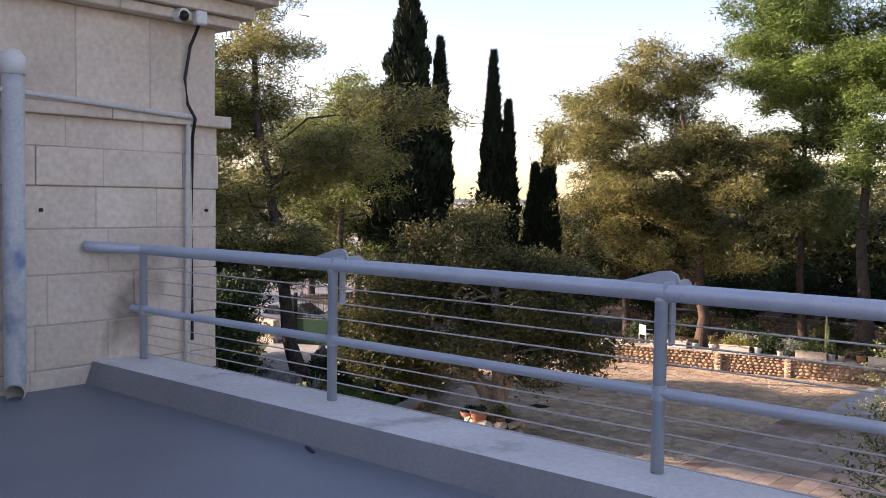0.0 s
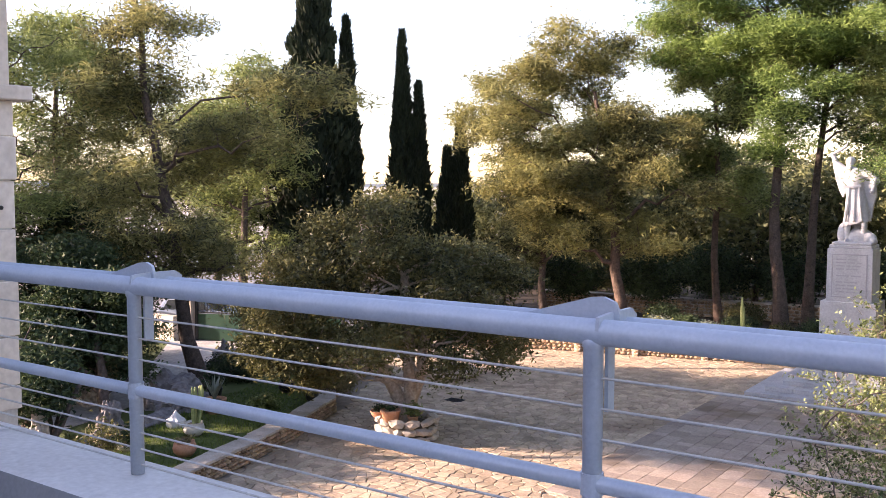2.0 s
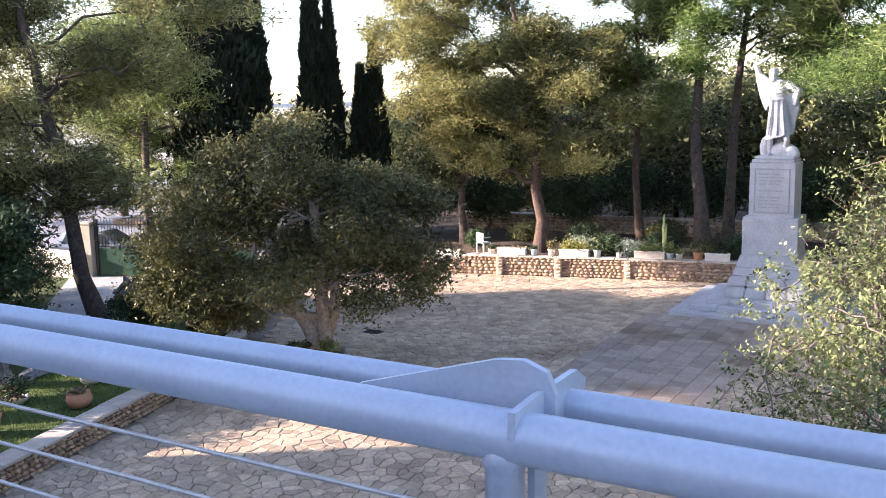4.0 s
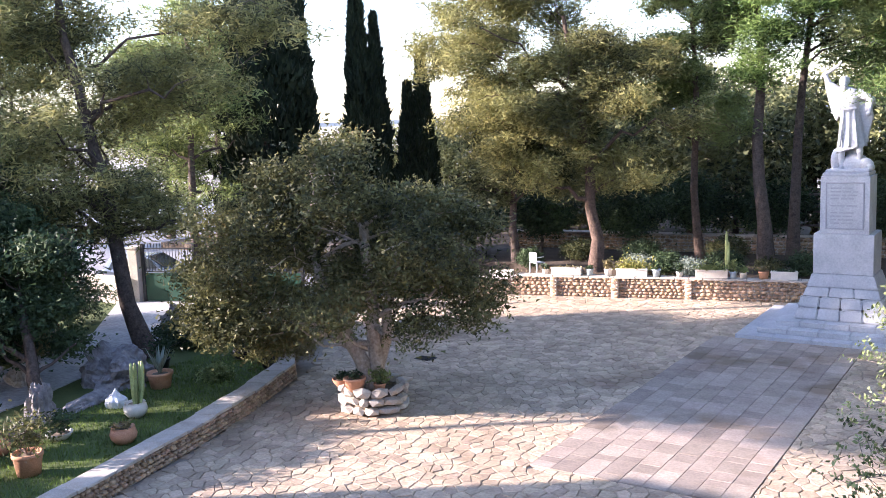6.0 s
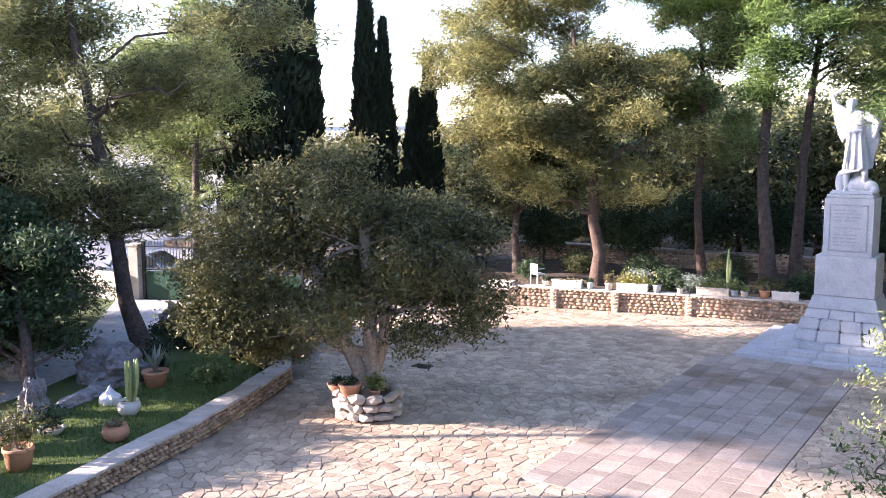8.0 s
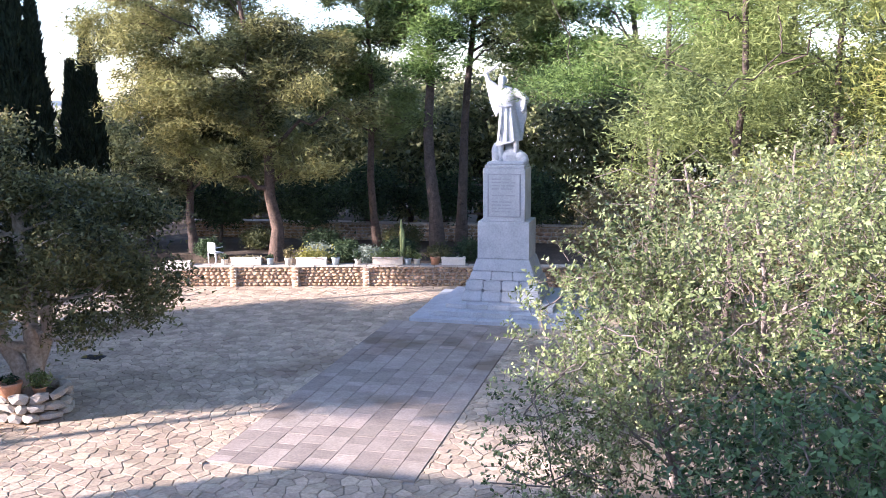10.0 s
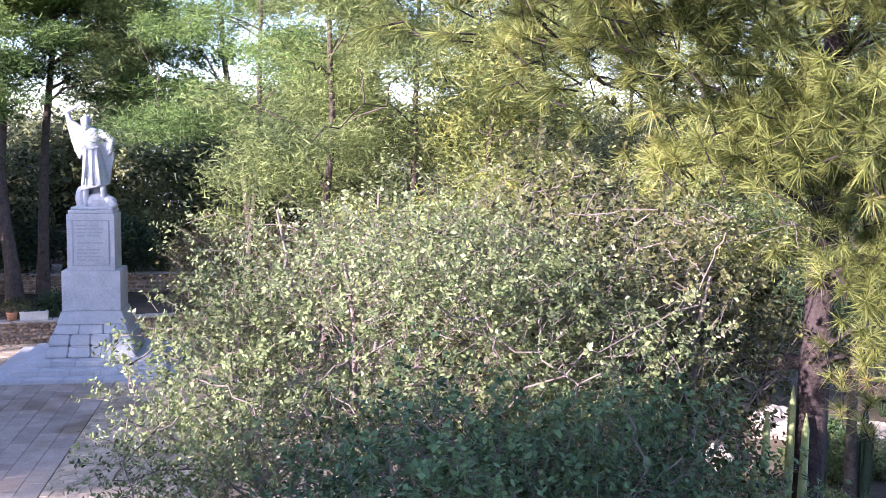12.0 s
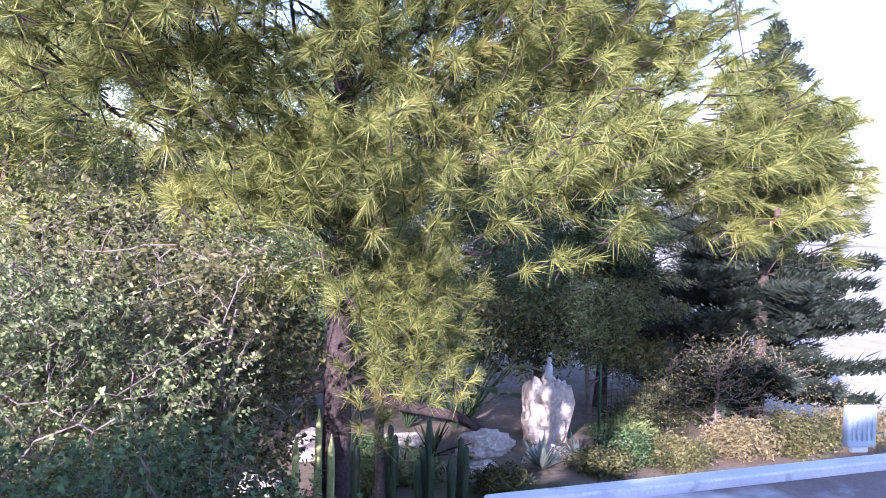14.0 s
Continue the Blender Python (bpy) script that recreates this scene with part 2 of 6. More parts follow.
# ---- mesh helpers ----
def mesh_of(name, verts, faces, mats, smooth=False, index=None):
    me = bpy.data.meshes.new(name)
    verts = np.asarray(verts, dtype=np.float32).reshape(-1, 3)
    if isinstance(faces, np.ndarray):
        k = faces.shape[1]
        me.vertices.add(len(verts))
        me.vertices.foreach_set("co", verts.ravel())
        me.loops.add(faces.size)
        me.loops.foreach_set("vertex_index", faces.astype(np.int32).ravel())
        me.polygons.add(len(faces))
        me.polygons.foreach_set("loop_start", np.arange(0, faces.size, k, dtype=np.int32))
        me.update(calc_edges=True)
    else:
        me.from_pydata([tuple(v) for v in verts], [], faces)
        me.update()
    for m in (mats if isinstance(mats, (list, tuple)) else [mats]):
        me.materials.append(m)
    if smooth:
        me.polygons.foreach_set("use_smooth", np.ones(len(me.polygons), dtype=bool))
    return me


def solid(name, data, parent=None, at=None, label="", category="", group="", kind=""):
    ob = new(name, data)
    if parent:
        ob.parent = parent
    if at is not None:
        ob.matrix_basis = at if isinstance(at, Matrix) else Matrix.Translation(at)
    return tagged(ob, label, category, group, kind)


def part(name, bm, material, parent, label=""):
    me = bpy.data.meshes.new(name)
    bm.to_mesh(me)
    bm.free()
    me.materials.append(material)
    return solid(name, me, parent, label=label)


def thing(name, at, label, category, group="", kind=""):
    e = new(name)
    e.empty_display_size = 0.2
    e.matrix_basis = at if isinstance(at, Matrix) else Matrix.Translation(at)
    return tagged(e, label, category, group, kind)


def bm_box(x0, x1, y0, y1, z0, z1, bevel=0.0, bm=None, seg=1):
    b = bm or bmesh.new()
    r = bmesh.ops.create_cube(b, size=1, matrix=Matrix.LocRotScale(((x0 + x1) / 2, (y0 + y1) / 2, (z0 + z1) / 2), None, (x1 - x0, y1 - y0, z1 - z0)))
    if bevel:
        ed = list({e for v in r["verts"] for e in v.link_edges})
        bmesh.ops.bevel(b, geom=ed, offset=bevel, segments=seg, affect="EDGES", profile=0.6)
    return b


def bm_lathe(profile, seg=24, bm=None):
    """A turned shape from (radius, height) pairs, closed where the radius is 0."""
    b = bm or bmesh.new()
    rings = []
    for r, z in profile:
        if r <= 1e-5:
            rings.append([b.verts.new((0, 0, z))])
        else:
            rings.append([b.verts.new((r * math.cos(2 * math.pi * i / seg), r * math.sin(2 * math.pi * i / seg), z)) for i in range(seg)])
    for a, c in zip(rings, rings[1:]):
        for i in range(seg):
            j = (i + 1) % seg
            q = [a[i % len(a)], a[j % len(a)], c[j % len(c)], c[i % len(c)]]
            u = []
            for v in q:
                if v not in u:
                    u.append(v)
            if len(u) > 2:
                b.faces.new(u).smooth = True
    return b


def tube_data(paths, seg=8):
    """Verts and quads of tapered tubes along paths of (point, radius)."""
    V, F, base = [], [], 0
    for path in paths:
        P = np.array([p for p, r in path], dtype=float)
        R = np.array([r for p, r in path], dtype=float)
        n = len(P)
        T = np.gradient(P, axis=0)
        T /= np.linalg.norm(T, axis=1)[:, None] + 1e-9
        ref = np.array([0, 0, 1.0]) if abs(T[0][2]) < 0.9 else np.array([1.0, 0, 0])
        A = np.cross(T, ref)
        A /= np.linalg.norm(A, axis=1)[:, None] + 1e-9
        B = np.cross(T, A)
        ang = np.linspace(0, 2 * np.pi, seg, endpoint=False)
        ring = P[:, None] + R[:, None, None] * (np.cos(ang)[None, :, None] * A[:, None] + np.sin(ang)[None, :, None] * B[:, None])
        V.append(ring.reshape(-1, 3))
        i = np.arange(n - 1)[:, None] * seg + np.arange(seg)[None]
        j = np.arange(n - 1)[:, None] * seg + (np.arange(seg)[None] + 1) % seg
        F.append(np.stack([i, j, j + seg, i + seg], -1).reshape(-1, 4) + base)
        base += n * seg
    return np.concatenate(V), np.concatenate(F)


def tubes(name, paths, material, parent=None, seg=8, **tags):
    v, f = tube_data(paths, seg)
    return solid(name, mesh_of(name, v, f, material, smooth=True), parent, **tags)


def blob_points(rng, blobs, clumps, per, spread):
    """Points of leaf clumps scattered in ellipsoids, more towards their skins."""
    w = np.array([b[1][0] * b[1][1] * b[1][2] for b in blobs]) ** 0.7
    pick = rng.choice(len(blobs), clumps, p=w / w.sum())
    c = np.array([b[0] for b in blobs], dtype=float)[pick]
    r = np.array([b[1] for b in blobs], dtype=float)[pick]
    d = rng.normal(size=(clumps, 3))
    d /= np.linalg.norm(d, axis=1)[:, None]
    rad = rng.random(clumps) ** 0.42
    cen = c + d * r * rad[:, None]
    size = spread * (0.6 + 0.8 * rng.random(clumps))
    pts = np.repeat(cen, per, 0) + rng.normal(size=(clumps * per, 3)) * np.repeat(size, per)[:, None] * np.array([1, 1, 0.7])
    return cen, pts


def leaf_cards(rng, pts, length, width, flat=0.3, droop=0.0):
    """A small pointed blade at each point, turned at random."""
    n = len(pts)
    a = rng.normal(size=(n, 3))
    a[:, 2] = a[:, 2] * (1 - flat) - droop
    a /= np.linalg.norm(a, axis=1)[:, None]
    b = np.cross(a, rng.normal(size=(n, 3)))
    b /= np.linalg.norm(b, axis=1)[:, None] + 1e-9
    s = (0.6 + 0.8 * rng.random(n))[:, None]
    L, W = a * length * s / 2, b * width * s / 2
    v = np.stack([pts - L + W, pts - L * 0.9 - W, pts + L], 1).reshape(-1, 3)
    return v, np.arange(3 * n).reshape(-1, 3)


def limb_paths(rng, base, top, r0, r1, targets, bend=0.3, twig=0.012):
    """A bent trunk from base to top, and limbs out of it to the targets."""
    base, top = np.array(base, float), np.array(top, float)
    n = 9
    t = np.linspace(0, 1, n)[:, None]
    off = np.cumsum(rng.normal(size=(n, 3)) * bend * np.linalg.norm(top - base) / n * 0.35, 0)
    off = off - t * off[-1]
    off[:, 2] *= 0.2
    trunk = base + (top - base) * t + off
    rad = r0 + (r1 - r0) * t[:, 0] ** 0.8
    rad[0] *= 1.25
    paths = [list(zip(trunk, rad))]
    H = top[2] - base[2]
    targets = [np.array(g, float) for g in targets]

    def limb(start, g, rs):
        m = 7
        u = np.linspace(0, 1, m)[:, None]
        d = np.linalg.norm(g - start)
        mid = start + (g - start) * u + np.array([0, 0, 1]) * (np.sin(u * np.pi) * d * 0.06) + rng.normal(size=(m, 3)) * d * 0.045 * np.sin(u * np.pi)
        paths.append(list(zip(mid, rs + (twig - rs) * u[:, 0] ** 0.7)))
        return mid, np.linspace(rs, twig, m)
    order = sorted(range(len(targets)), key=lambda q: -np.linalg.norm(targets[q][:2] - base[:2]))
    n_main = max(4, len(targets) // 5)
    nodes, thick = [trunk[3:]], [rad[3:]]
    for rank, q in enumerate(order[::max(1, len(order) // n_main)] + order):
        g = targets[q]
        if rank < n_main:
            flat_d = np.linalg.norm(g[:2] - base[:2])
            k = np.clip((g[2] - 0.42 * flat_d - base[2]) / max(H, .1), 0.28, 0.96)
            i = k * (n - 1)
            i0 = int(i)
            start = trunk[i0] + (trunk[min(i0 + 1, n - 1)] - trunk[i0]) * (i - i0)
            rs = (r0 + (r1 - r0) * k) * (0.3 + 0.25 * rng.random())
        else:
            N, R = np.concatenate(nodes), np.concatenate(thick)
            w = np.linalg.norm(N - g, axis=1) + 0.6 * np.maximum(0, N[:, 2] - g[2] + 0.1)
            j = int(np.argmin(w))
            if w[j] < 0.05:
                continue
            start, rs = N[j], max(twig * 1.3, R[j] * 0.5)
        mid, rr = limb(start, g, rs)
        nodes.append(mid[2:])
        thick.append(rr[2:])
    return paths


def break_up(rng, blobs, k=9, wide=0.36, tall=0.27):
    """Many small flattened masses inside larger ones, so that a crown has layers and gaps."""
    out = []
    for c, r in blobs:
        for _ in range(int(k * 1.7)):
            d = rng.normal(size=3)
            d *= (0.25 + 0.85 * rng.random() ** 0.7) / np.linalg.norm(d)
            f = rng.uniform(0.55, 1.4)
            out.append((c + d * r, np.array([r[0] * wide * f, r[1] * wide * f, max(r[2], r[0] * 0.5) * tall * f])))
    return out


def make_tree(name, seed, base, top, r0, r1, blobs, clumps, per, spread, leaf, mats, label, category="tree", group="", limbs=22, flat=0.3, droop=0.0, bend=0.3, seg=8, twig=0.012, layers=0, stems=None):
    rng = np.random.default_rng(seed)
    if layers:
        blobs = break_up(rng, blobs, layers)
    tree = thing(name, base, label, category, group)
    base = np.array(base, float)
    cen, pts = blob_points(rng, blobs, clumps, per, spread)
    take = cen[rng.choice(len(cen), min(limbs, len(cen)), replace=False)]
    tops = stems or [(top, r0)]
    paths = []
    for j, (tp, rs) in enumerate(tops):
        paths += limb_paths(rng, base, tp, rs, r1, take[j::len(tops)], bend, twig)
    v, f = tube_data(paths, seg)
    solid("trunk", mesh_of("trunk", v - base, f, mats[0], smooth=True), tree)
    v, f = leaf_cards(rng, pts - base, leaf[0], leaf[1], flat, droop)
    solid("crown", mesh_of("crown", v, f, mats[1]), tree)
    return tree


# ---- setting: ground ----
def box_setting(name, box, material, label, category, bevel=0.0, kind="structure"):
    b = bm_box(*box, bevel=bevel)
    me = bpy.data.meshes.new(name)
    b.to_mesh(me)
    b.free()
    me.materials.append(material)
    return solid(name, me, label=label, category=category, kind=kind)


def grid_mesh(name, xs, ys, height, material):
    X, Y = np.meshgrid(xs, ys)
    Z = height(X, Y)
    nx, ny = len(xs), len(ys)
    i = np.arange(ny - 1)[:, None] * nx + np.arange(nx - 1)[None]
    F = np.stack([i, i + 1, i + nx + 1, i + nx], -1).reshape(-1, 4)
    return mesh_of(name, np.stack([X, Y, Z], -1).reshape(-1, 3), F, material, smooth=True)


def far_steps(lo, hi, reach):
    inner = np.linspace(lo, hi, 60)
    out = np.geomspace(5, reach, 22)
    return np.concatenate([lo - out[::-1], inner, hi + out])


solid("ground", grid_mesh("ground", far_steps(-60, 80, 4200), far_steps(-40, 90, 4200),
      lambda x, y: COURT - 0.08 - 0.0 * x + 0.4 * np.sin(x * 0.021 + 1) * np.sin(y * 0.017) * np.clip((np.hypot(x + 5, y - 15) - 45) / 60, 0, 1), M_land),
      label="pale dry limestone land with sparse scrub", category="ground", kind="structure")

box_setting("courtyard_bed", (-18.4, 9.0, 0.8, 34.6, COURT - 0.3, COURT - 0.035), M_joint, "brown earth bed under the courtyard paving", "paving bed")


def slab(name, outline, z0, z1, material, label, category):
    b = bmesh.new()
    lo = [b.verts.new((x, y, z0)) for x, y in outline]
    hi = [b.verts.new((x, y, z1)) for x, y in outline]
    b.faces.new(lo[::-1]), b.faces.new(hi)
    for i in range(len(outline)):
        j = (i + 1) % len(outline)
        b.faces.new((lo[i], lo[j], hi[j], hi[i]))
    bmesh.ops.recalc_face_normals(b, faces=b.faces)
    me = bpy.data.meshes.new(name)
    b.to_mesh(me)
    b.free()
    me.materials.append(material)
    return solid(name, me, label=label, category=category, kind="structure")


slab("lawn", [(-10.65, 0.9), (-12.75, 9.55), (-13.6, 13.13), (-15.3, 18.1), (-17.0, 20.0), (-18.5, 24.0), (-21.5, 25.2), (-36, 20.0), (-36, 0.9)], COURT - 0.2, LAWN, M_grass, "green lawn bed behind a low stone wall", "lawn")
slab("cobbled_path", [(-17.8, 6.0), (-19.2, 12.8), (-20.2, 15.6), (-21.6, 19.0), (-20.9, 22.5), (-21.5, 25.2), (-28.5, 22.6), (-24.5, 18.5), (-22.6, 14.0), (-21.2, 6.0)], LAWN - 0.05, LAWN + 0.03, M_cobble, "pale cobbled path leading to a gate", "path")
slab("road", [(-20.5, 26.2), (-33.0, 21.6), (-75.0, 40.0), (-62.0, 75.0), (-30.0, 50.0)], COURT - 0.2, LAWN + 0.02, M_road, "pale concrete road beyond the gate", "road")

box_setting("woodland_floor", (-40.0, 30.0, 34.4, 75.0, COURT - 0.2, UPPER - 0.06), M_litter, "raised earth terrace under the pines", "ground")
box_setting("garden_soil", (1.2, 30.0, 2.5, 32.4, COURT - 0.2, COURT + 0.03), M_soil, "dry garden soil under the shrubs", "ground")

# hills along the horizon
rng = np.random.default_rng(5)
hx = np.linspace(-3600, 3600, 90)
hv, hf = [], []
for i, x in enumerate(hx):
    h = 8 + 14 * noise.noise(Vector((x * 0.0012, 3.3, 0))) + 7 * noise.noise(Vector((x * 0.005, 8.1, 0)))
    hv += [(x, 3000, -40), (x, 3000, max(h, -5)), (x, 3400, max(h, -5))]
for i in range(len(hx) - 1):
    a = 3 * i
    hf += [(a, a + 3, a + 4, a + 1), (a + 1, a + 4, a + 5, a + 2)]
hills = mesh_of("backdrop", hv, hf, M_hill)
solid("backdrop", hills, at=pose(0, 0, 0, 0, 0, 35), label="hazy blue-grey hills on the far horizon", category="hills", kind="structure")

# ---- setting: terrace and building ----
box_setting("terrace_floor", (-2.32, 12.0, -8.0, -0.39, -0.4, 0.0), M_terrace, "grey coated flat roof terrace floor", "floor")
box_setting("terrace_wall", (-2.32, 12.0, -8.0, 0.12, COURT - 0.2, -0.41), M_ashlar, "limestone wall below the terrace", "wall")
b = bmesh.new()
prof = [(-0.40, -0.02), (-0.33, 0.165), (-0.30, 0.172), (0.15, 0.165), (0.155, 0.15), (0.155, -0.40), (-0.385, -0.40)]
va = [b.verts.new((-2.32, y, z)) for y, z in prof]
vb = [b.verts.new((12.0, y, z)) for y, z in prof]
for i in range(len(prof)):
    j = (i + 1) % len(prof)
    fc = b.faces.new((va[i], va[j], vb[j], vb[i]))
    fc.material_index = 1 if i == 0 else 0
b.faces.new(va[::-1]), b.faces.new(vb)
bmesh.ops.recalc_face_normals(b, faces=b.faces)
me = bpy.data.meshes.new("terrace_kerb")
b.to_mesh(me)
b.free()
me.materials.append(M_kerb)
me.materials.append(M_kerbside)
solid("terrace_kerb", me, label="low whitewashed kerb with a darker grey inner face", category="kerb", kind="structure")
box_setting("wall_back", (-2.32, 12.0, -8.4, -8.004, COURT, 3.2), M_ashlar, "plain limestone wall behind the terrace", "wall")
wall_west = box_setting("wall_west", (-26.45, -2.328, -30.0, 0.77, COURT - 0.2, 3.2), M_mortar, "limestone building with coursed blocks and a moulded cornice", "building wall")

# Added block, out of view, that keeps the sun off the lower roof.
box_setting("wall_upper_storey", (-14.0, -3.0, -25.0, -9.0, 3.2, 7.2), M_ashlar, "plain unseen block added to shade the lower roof", "building wall")

# courses of the building's end wall, seen from the terrace: heights and block lengths
rng = np.random.default_rng(11)
levels = [-0.02, 0.14, 0.47, 0.84, 1.18, 1.497, 1.785, 2.015]
BLOCK = {}


def block(w, h, d=0.05):
    key = (round(w, 2), round(h, 2))
    if key not in BLOCK:
        bm = bm_box(-d, 0, -key[0] / 2, key[0] / 2, -key[1] / 2, key[1] / 2, bevel=0.006)
        m = bpy.data.meshes.new("stone_block")
        bm.to_mesh(m)
        bm.free()
        m.materials.append(M_ashlar)
        BLOCK[key] = m
    return BLOCK[key]


for k, (z0, z1) in enumerate(zip(levels, levels[1:])):
    y = 0.80 if k != 5 else 0.81
    first = True
    while y > -4.2:
        w = round(rng.choice([0.52, 0.64, 0.78, 0.58, 0.70]), 2)
        if first and k % 2:
            w = 0.36
        first = False
        ob = solid("stone_block", block(w - 0.005, z1 - z0 - 0.005), wall_west)
        ob.location = (-2.32 + rng.uniform(-0.004, 0.004) + (0.018 if k == 5 else 0), y - w / 2, (z0 + z1) / 2)
        y -= w
# smooth upper wall and mouldings as long stones
for x1, y1, z0, z1, nm in ((-2.325, 0.785, 2.11, 2.84, "upper_stone"), (-2.25, 0.90, 2.015, 2.11, "string_stone"), (-2.17, 0.92, 2.84, 2.92, "cornice_stone"), (-2.09, 1.02, 2.925, 3.04, "cornice_stone"), (-1.95, 1.16, 3.045, 3.12, "cornice_stone"), (-1.85, 1.28, 3.125, 3.28, "cornice_stone")):
    y = y1
    while y > -6:
        w = 1.1 if nm != "upper_stone" else 0.62
        part(nm, bm_box(-2.6, x1, y - w + 0.004, y, z0, z1, bevel=0.008), M_ashlar, wall_west)
        y -= w
# drill holes with rust
for y, z in ((0.69, 1.32), (-0.73, 1.32)):
    b = bmesh.new()
    bmesh.ops.create_cone(b, cap_ends=True, segments=12, radius1=0.014, radius2=0.014, depth=0.02, matrix=pose(-2.312, y, z, 0, 90, 0))
    part("drill_hole", b, M_black, wall_west)


# ---- terrace things ----
def railing():
    r = thing("railing", (0, 0, 0.17), "silver-grey tubular steel railing with thin cables on the kerb", "railing")
    z = 0.17

    def tube_x(name, x0, x1, y, zz, rad, m=M_rail):
        v, f = tube_data([[((x0, y, zz - z), rad), (((x0 + x1) / 2, y, zz - z), rad), ((x1, y, zz - z), rad)]], 16)
        bm = bmesh.new()
        vs = [bm.verts.new(p) for p in v]
        for q in f:
            bm.faces.new([vs[i] for i in q]).smooth = True
        bm.faces.new(vs[:16]), bm.faces.new(vs[-16:])
        return part(name, bm, m, r)
    tube_x("top_rail", -2.19, 9.2, 0, 1.02, 0.041)
    v, f = tube_data([[((-2.17, 0.0, 1.02 - z), 0.041), ((-2.21, -0.15, 1.028 - z), 0.04), ((-2.25, -0.30, 1.04 - z), 0.04), ((-2.275, -0.42, 1.052 - z), 0.04), ((-2.276, -0.425, 1.052 - z), 0.001)]], 16)
    solid("rail_return", mesh_of("rail_return", v, f, M_rail, smooth=True), r)
    tube_x("outer_rail", -1.6, 9.2, 0.17, 1.022, 0.028)
    tube_x("middle_rail", -2.31, 9.2, 0, 0.55, 0.027)
    for zz in (0.88, 0.785, 0.69, 0.44, 0.36, 0.285, 0.215):
        tube_x("cable", -2.2, 9.2, 0.0, zz, 0.0045, M_wire)
    post = bmesh.new()
    bm_lathe([(0, 0), (0.031, 0.001), (0.031, 0.80), (0.036, 0.805), (0.036, 0.835), (0, 0.84)], 16, post)
    bmesh.ops.create_cone(post, cap_ends=True, segments=16, radius1=0.036, radius2=0.036, depth=0.07, matrix=Matrix.Translation((0, 0, 0.38)))
    pm = bpy.data.meshes.new("post")
    post.to_mesh(pm)
    post.free()
    pm.materials.append(M_rail)
    plate = bmesh.new()
    out = [(0.03, 0.60), (0.075, 0.60), (0.075, 0.80), (0.22, 0.84), (0.24, 0.88), (0.20, 0.905), (0.04, 0.905), (-0.035, 0.90), (-0.04, 0.86), (0.03, 0.80)]
    pa = [plate.verts.new((-0.006, y, zz)) for y, zz in out]
    pb = [plate.verts.new((0.006, y, zz)) for y, zz in out]
    plate.faces.new(pa[::-1]), plate.faces.new(pb)
    for i in range(len(out)):
        j = (i + 1) % len(out)
        plate.faces.new((pa[i], pa[j], pb[j], pb[i]))
    bmesh.ops.recalc_face_normals(plate, faces=plate.faces)
    plm = bpy.data.meshes.new("bracket_plate")
    plate.to_mesh(plm)
    plate.free()
    plm.materials.append(M_rail)
    gus = bmesh.new()
    out = [(-0.32, 0.868), (-0.05, 0.945), (0.0, 0.95), (0.04, 0.935), (0.055, 0.90), (0.055, 0.85), (-0.32, 0.85)]
    pa = [gus.verts.new((x, 0.066, zz)) for x, zz in out]
    pb = [gus.verts.new((x, 0.080, zz)) for x, zz in out]
    gus.faces.new(pa), gus.faces.new(pb[::-1])
    for i in range(len(out)):
        j = (i + 1) % len(out)
        gus.faces.new((pa[j], pa[i], pb[i], pb[j]))
    bmesh.ops.recalc_face_normals(gus, faces=gus.faces)
    gm = bpy.data.meshes.new("gusset_plate")
    gus.to_mesh(gm)
    gus.free()
    gm.materials.append(M_rail)
    for x in (-2.15, 0.0, 2.25, 4.5, 6.75, 9.0):
        solid("post", pm, r, (x, 0, 0))
        if x > -1:
            solid("bracket_plate", plm, r, (x + 0.03, 0, 0))
            solid("gusset_plate", gm, r, (x, 0, 0))
    return r


railing()


def conduit():
    c = thing("cable_conduit", (-2.290, 0.485, -0.3), "white plastic conduit running down a limestone wall", "conduit")
    o = np.array([-2.29, 0.485, -0.3])

    def run(nm, pts, rad, m):
        v, f = tube_data([[(np.array(p) - o, rad) for p in pts]], 10)
        solid(nm, mesh_of(nm, v, f, m, smooth=True), c)
    run("upright_pipe", [(-2.280, 0.48, -0.3), (-2.280, 0.48, 0.979), (-2.265, 0.48, 2.078)], 0.021, M_pvc)
    run("level_pipe", [(-2.225, 0.48, 2.078), (-2.225, -0.864, 2.146), (-2.225, -4.002, 2.234)], 0.02, M_pvc)
    for z in (0.5, 1.35, 1.75):
        run("pipe_clip", [(-2.28, 0.48, z - 0.015), (-2.28, 0.48, z + 0.015)], 0.026, M_pvc)
    return c


conduit()
tubes("black_cable", [[((-2.190, 0.538, 2.841), 0.014), ((-2.280, 0.506, 2.653), 0.014), ((-2.290, 0.464, 2.391), 0.014), ((-2.280, 0.485, 2.182), 0.014), ((-2.220, 0.517, 2.067), 0.014), ((-2.275, 0.527, 1.921), 0.014), ((-2.280, 0.532, 1.188), 0.014), ((-2.275, 0.527, 0.247), 0.014)]], M_black, label="black cable hanging down the limestone wall", category="cable")


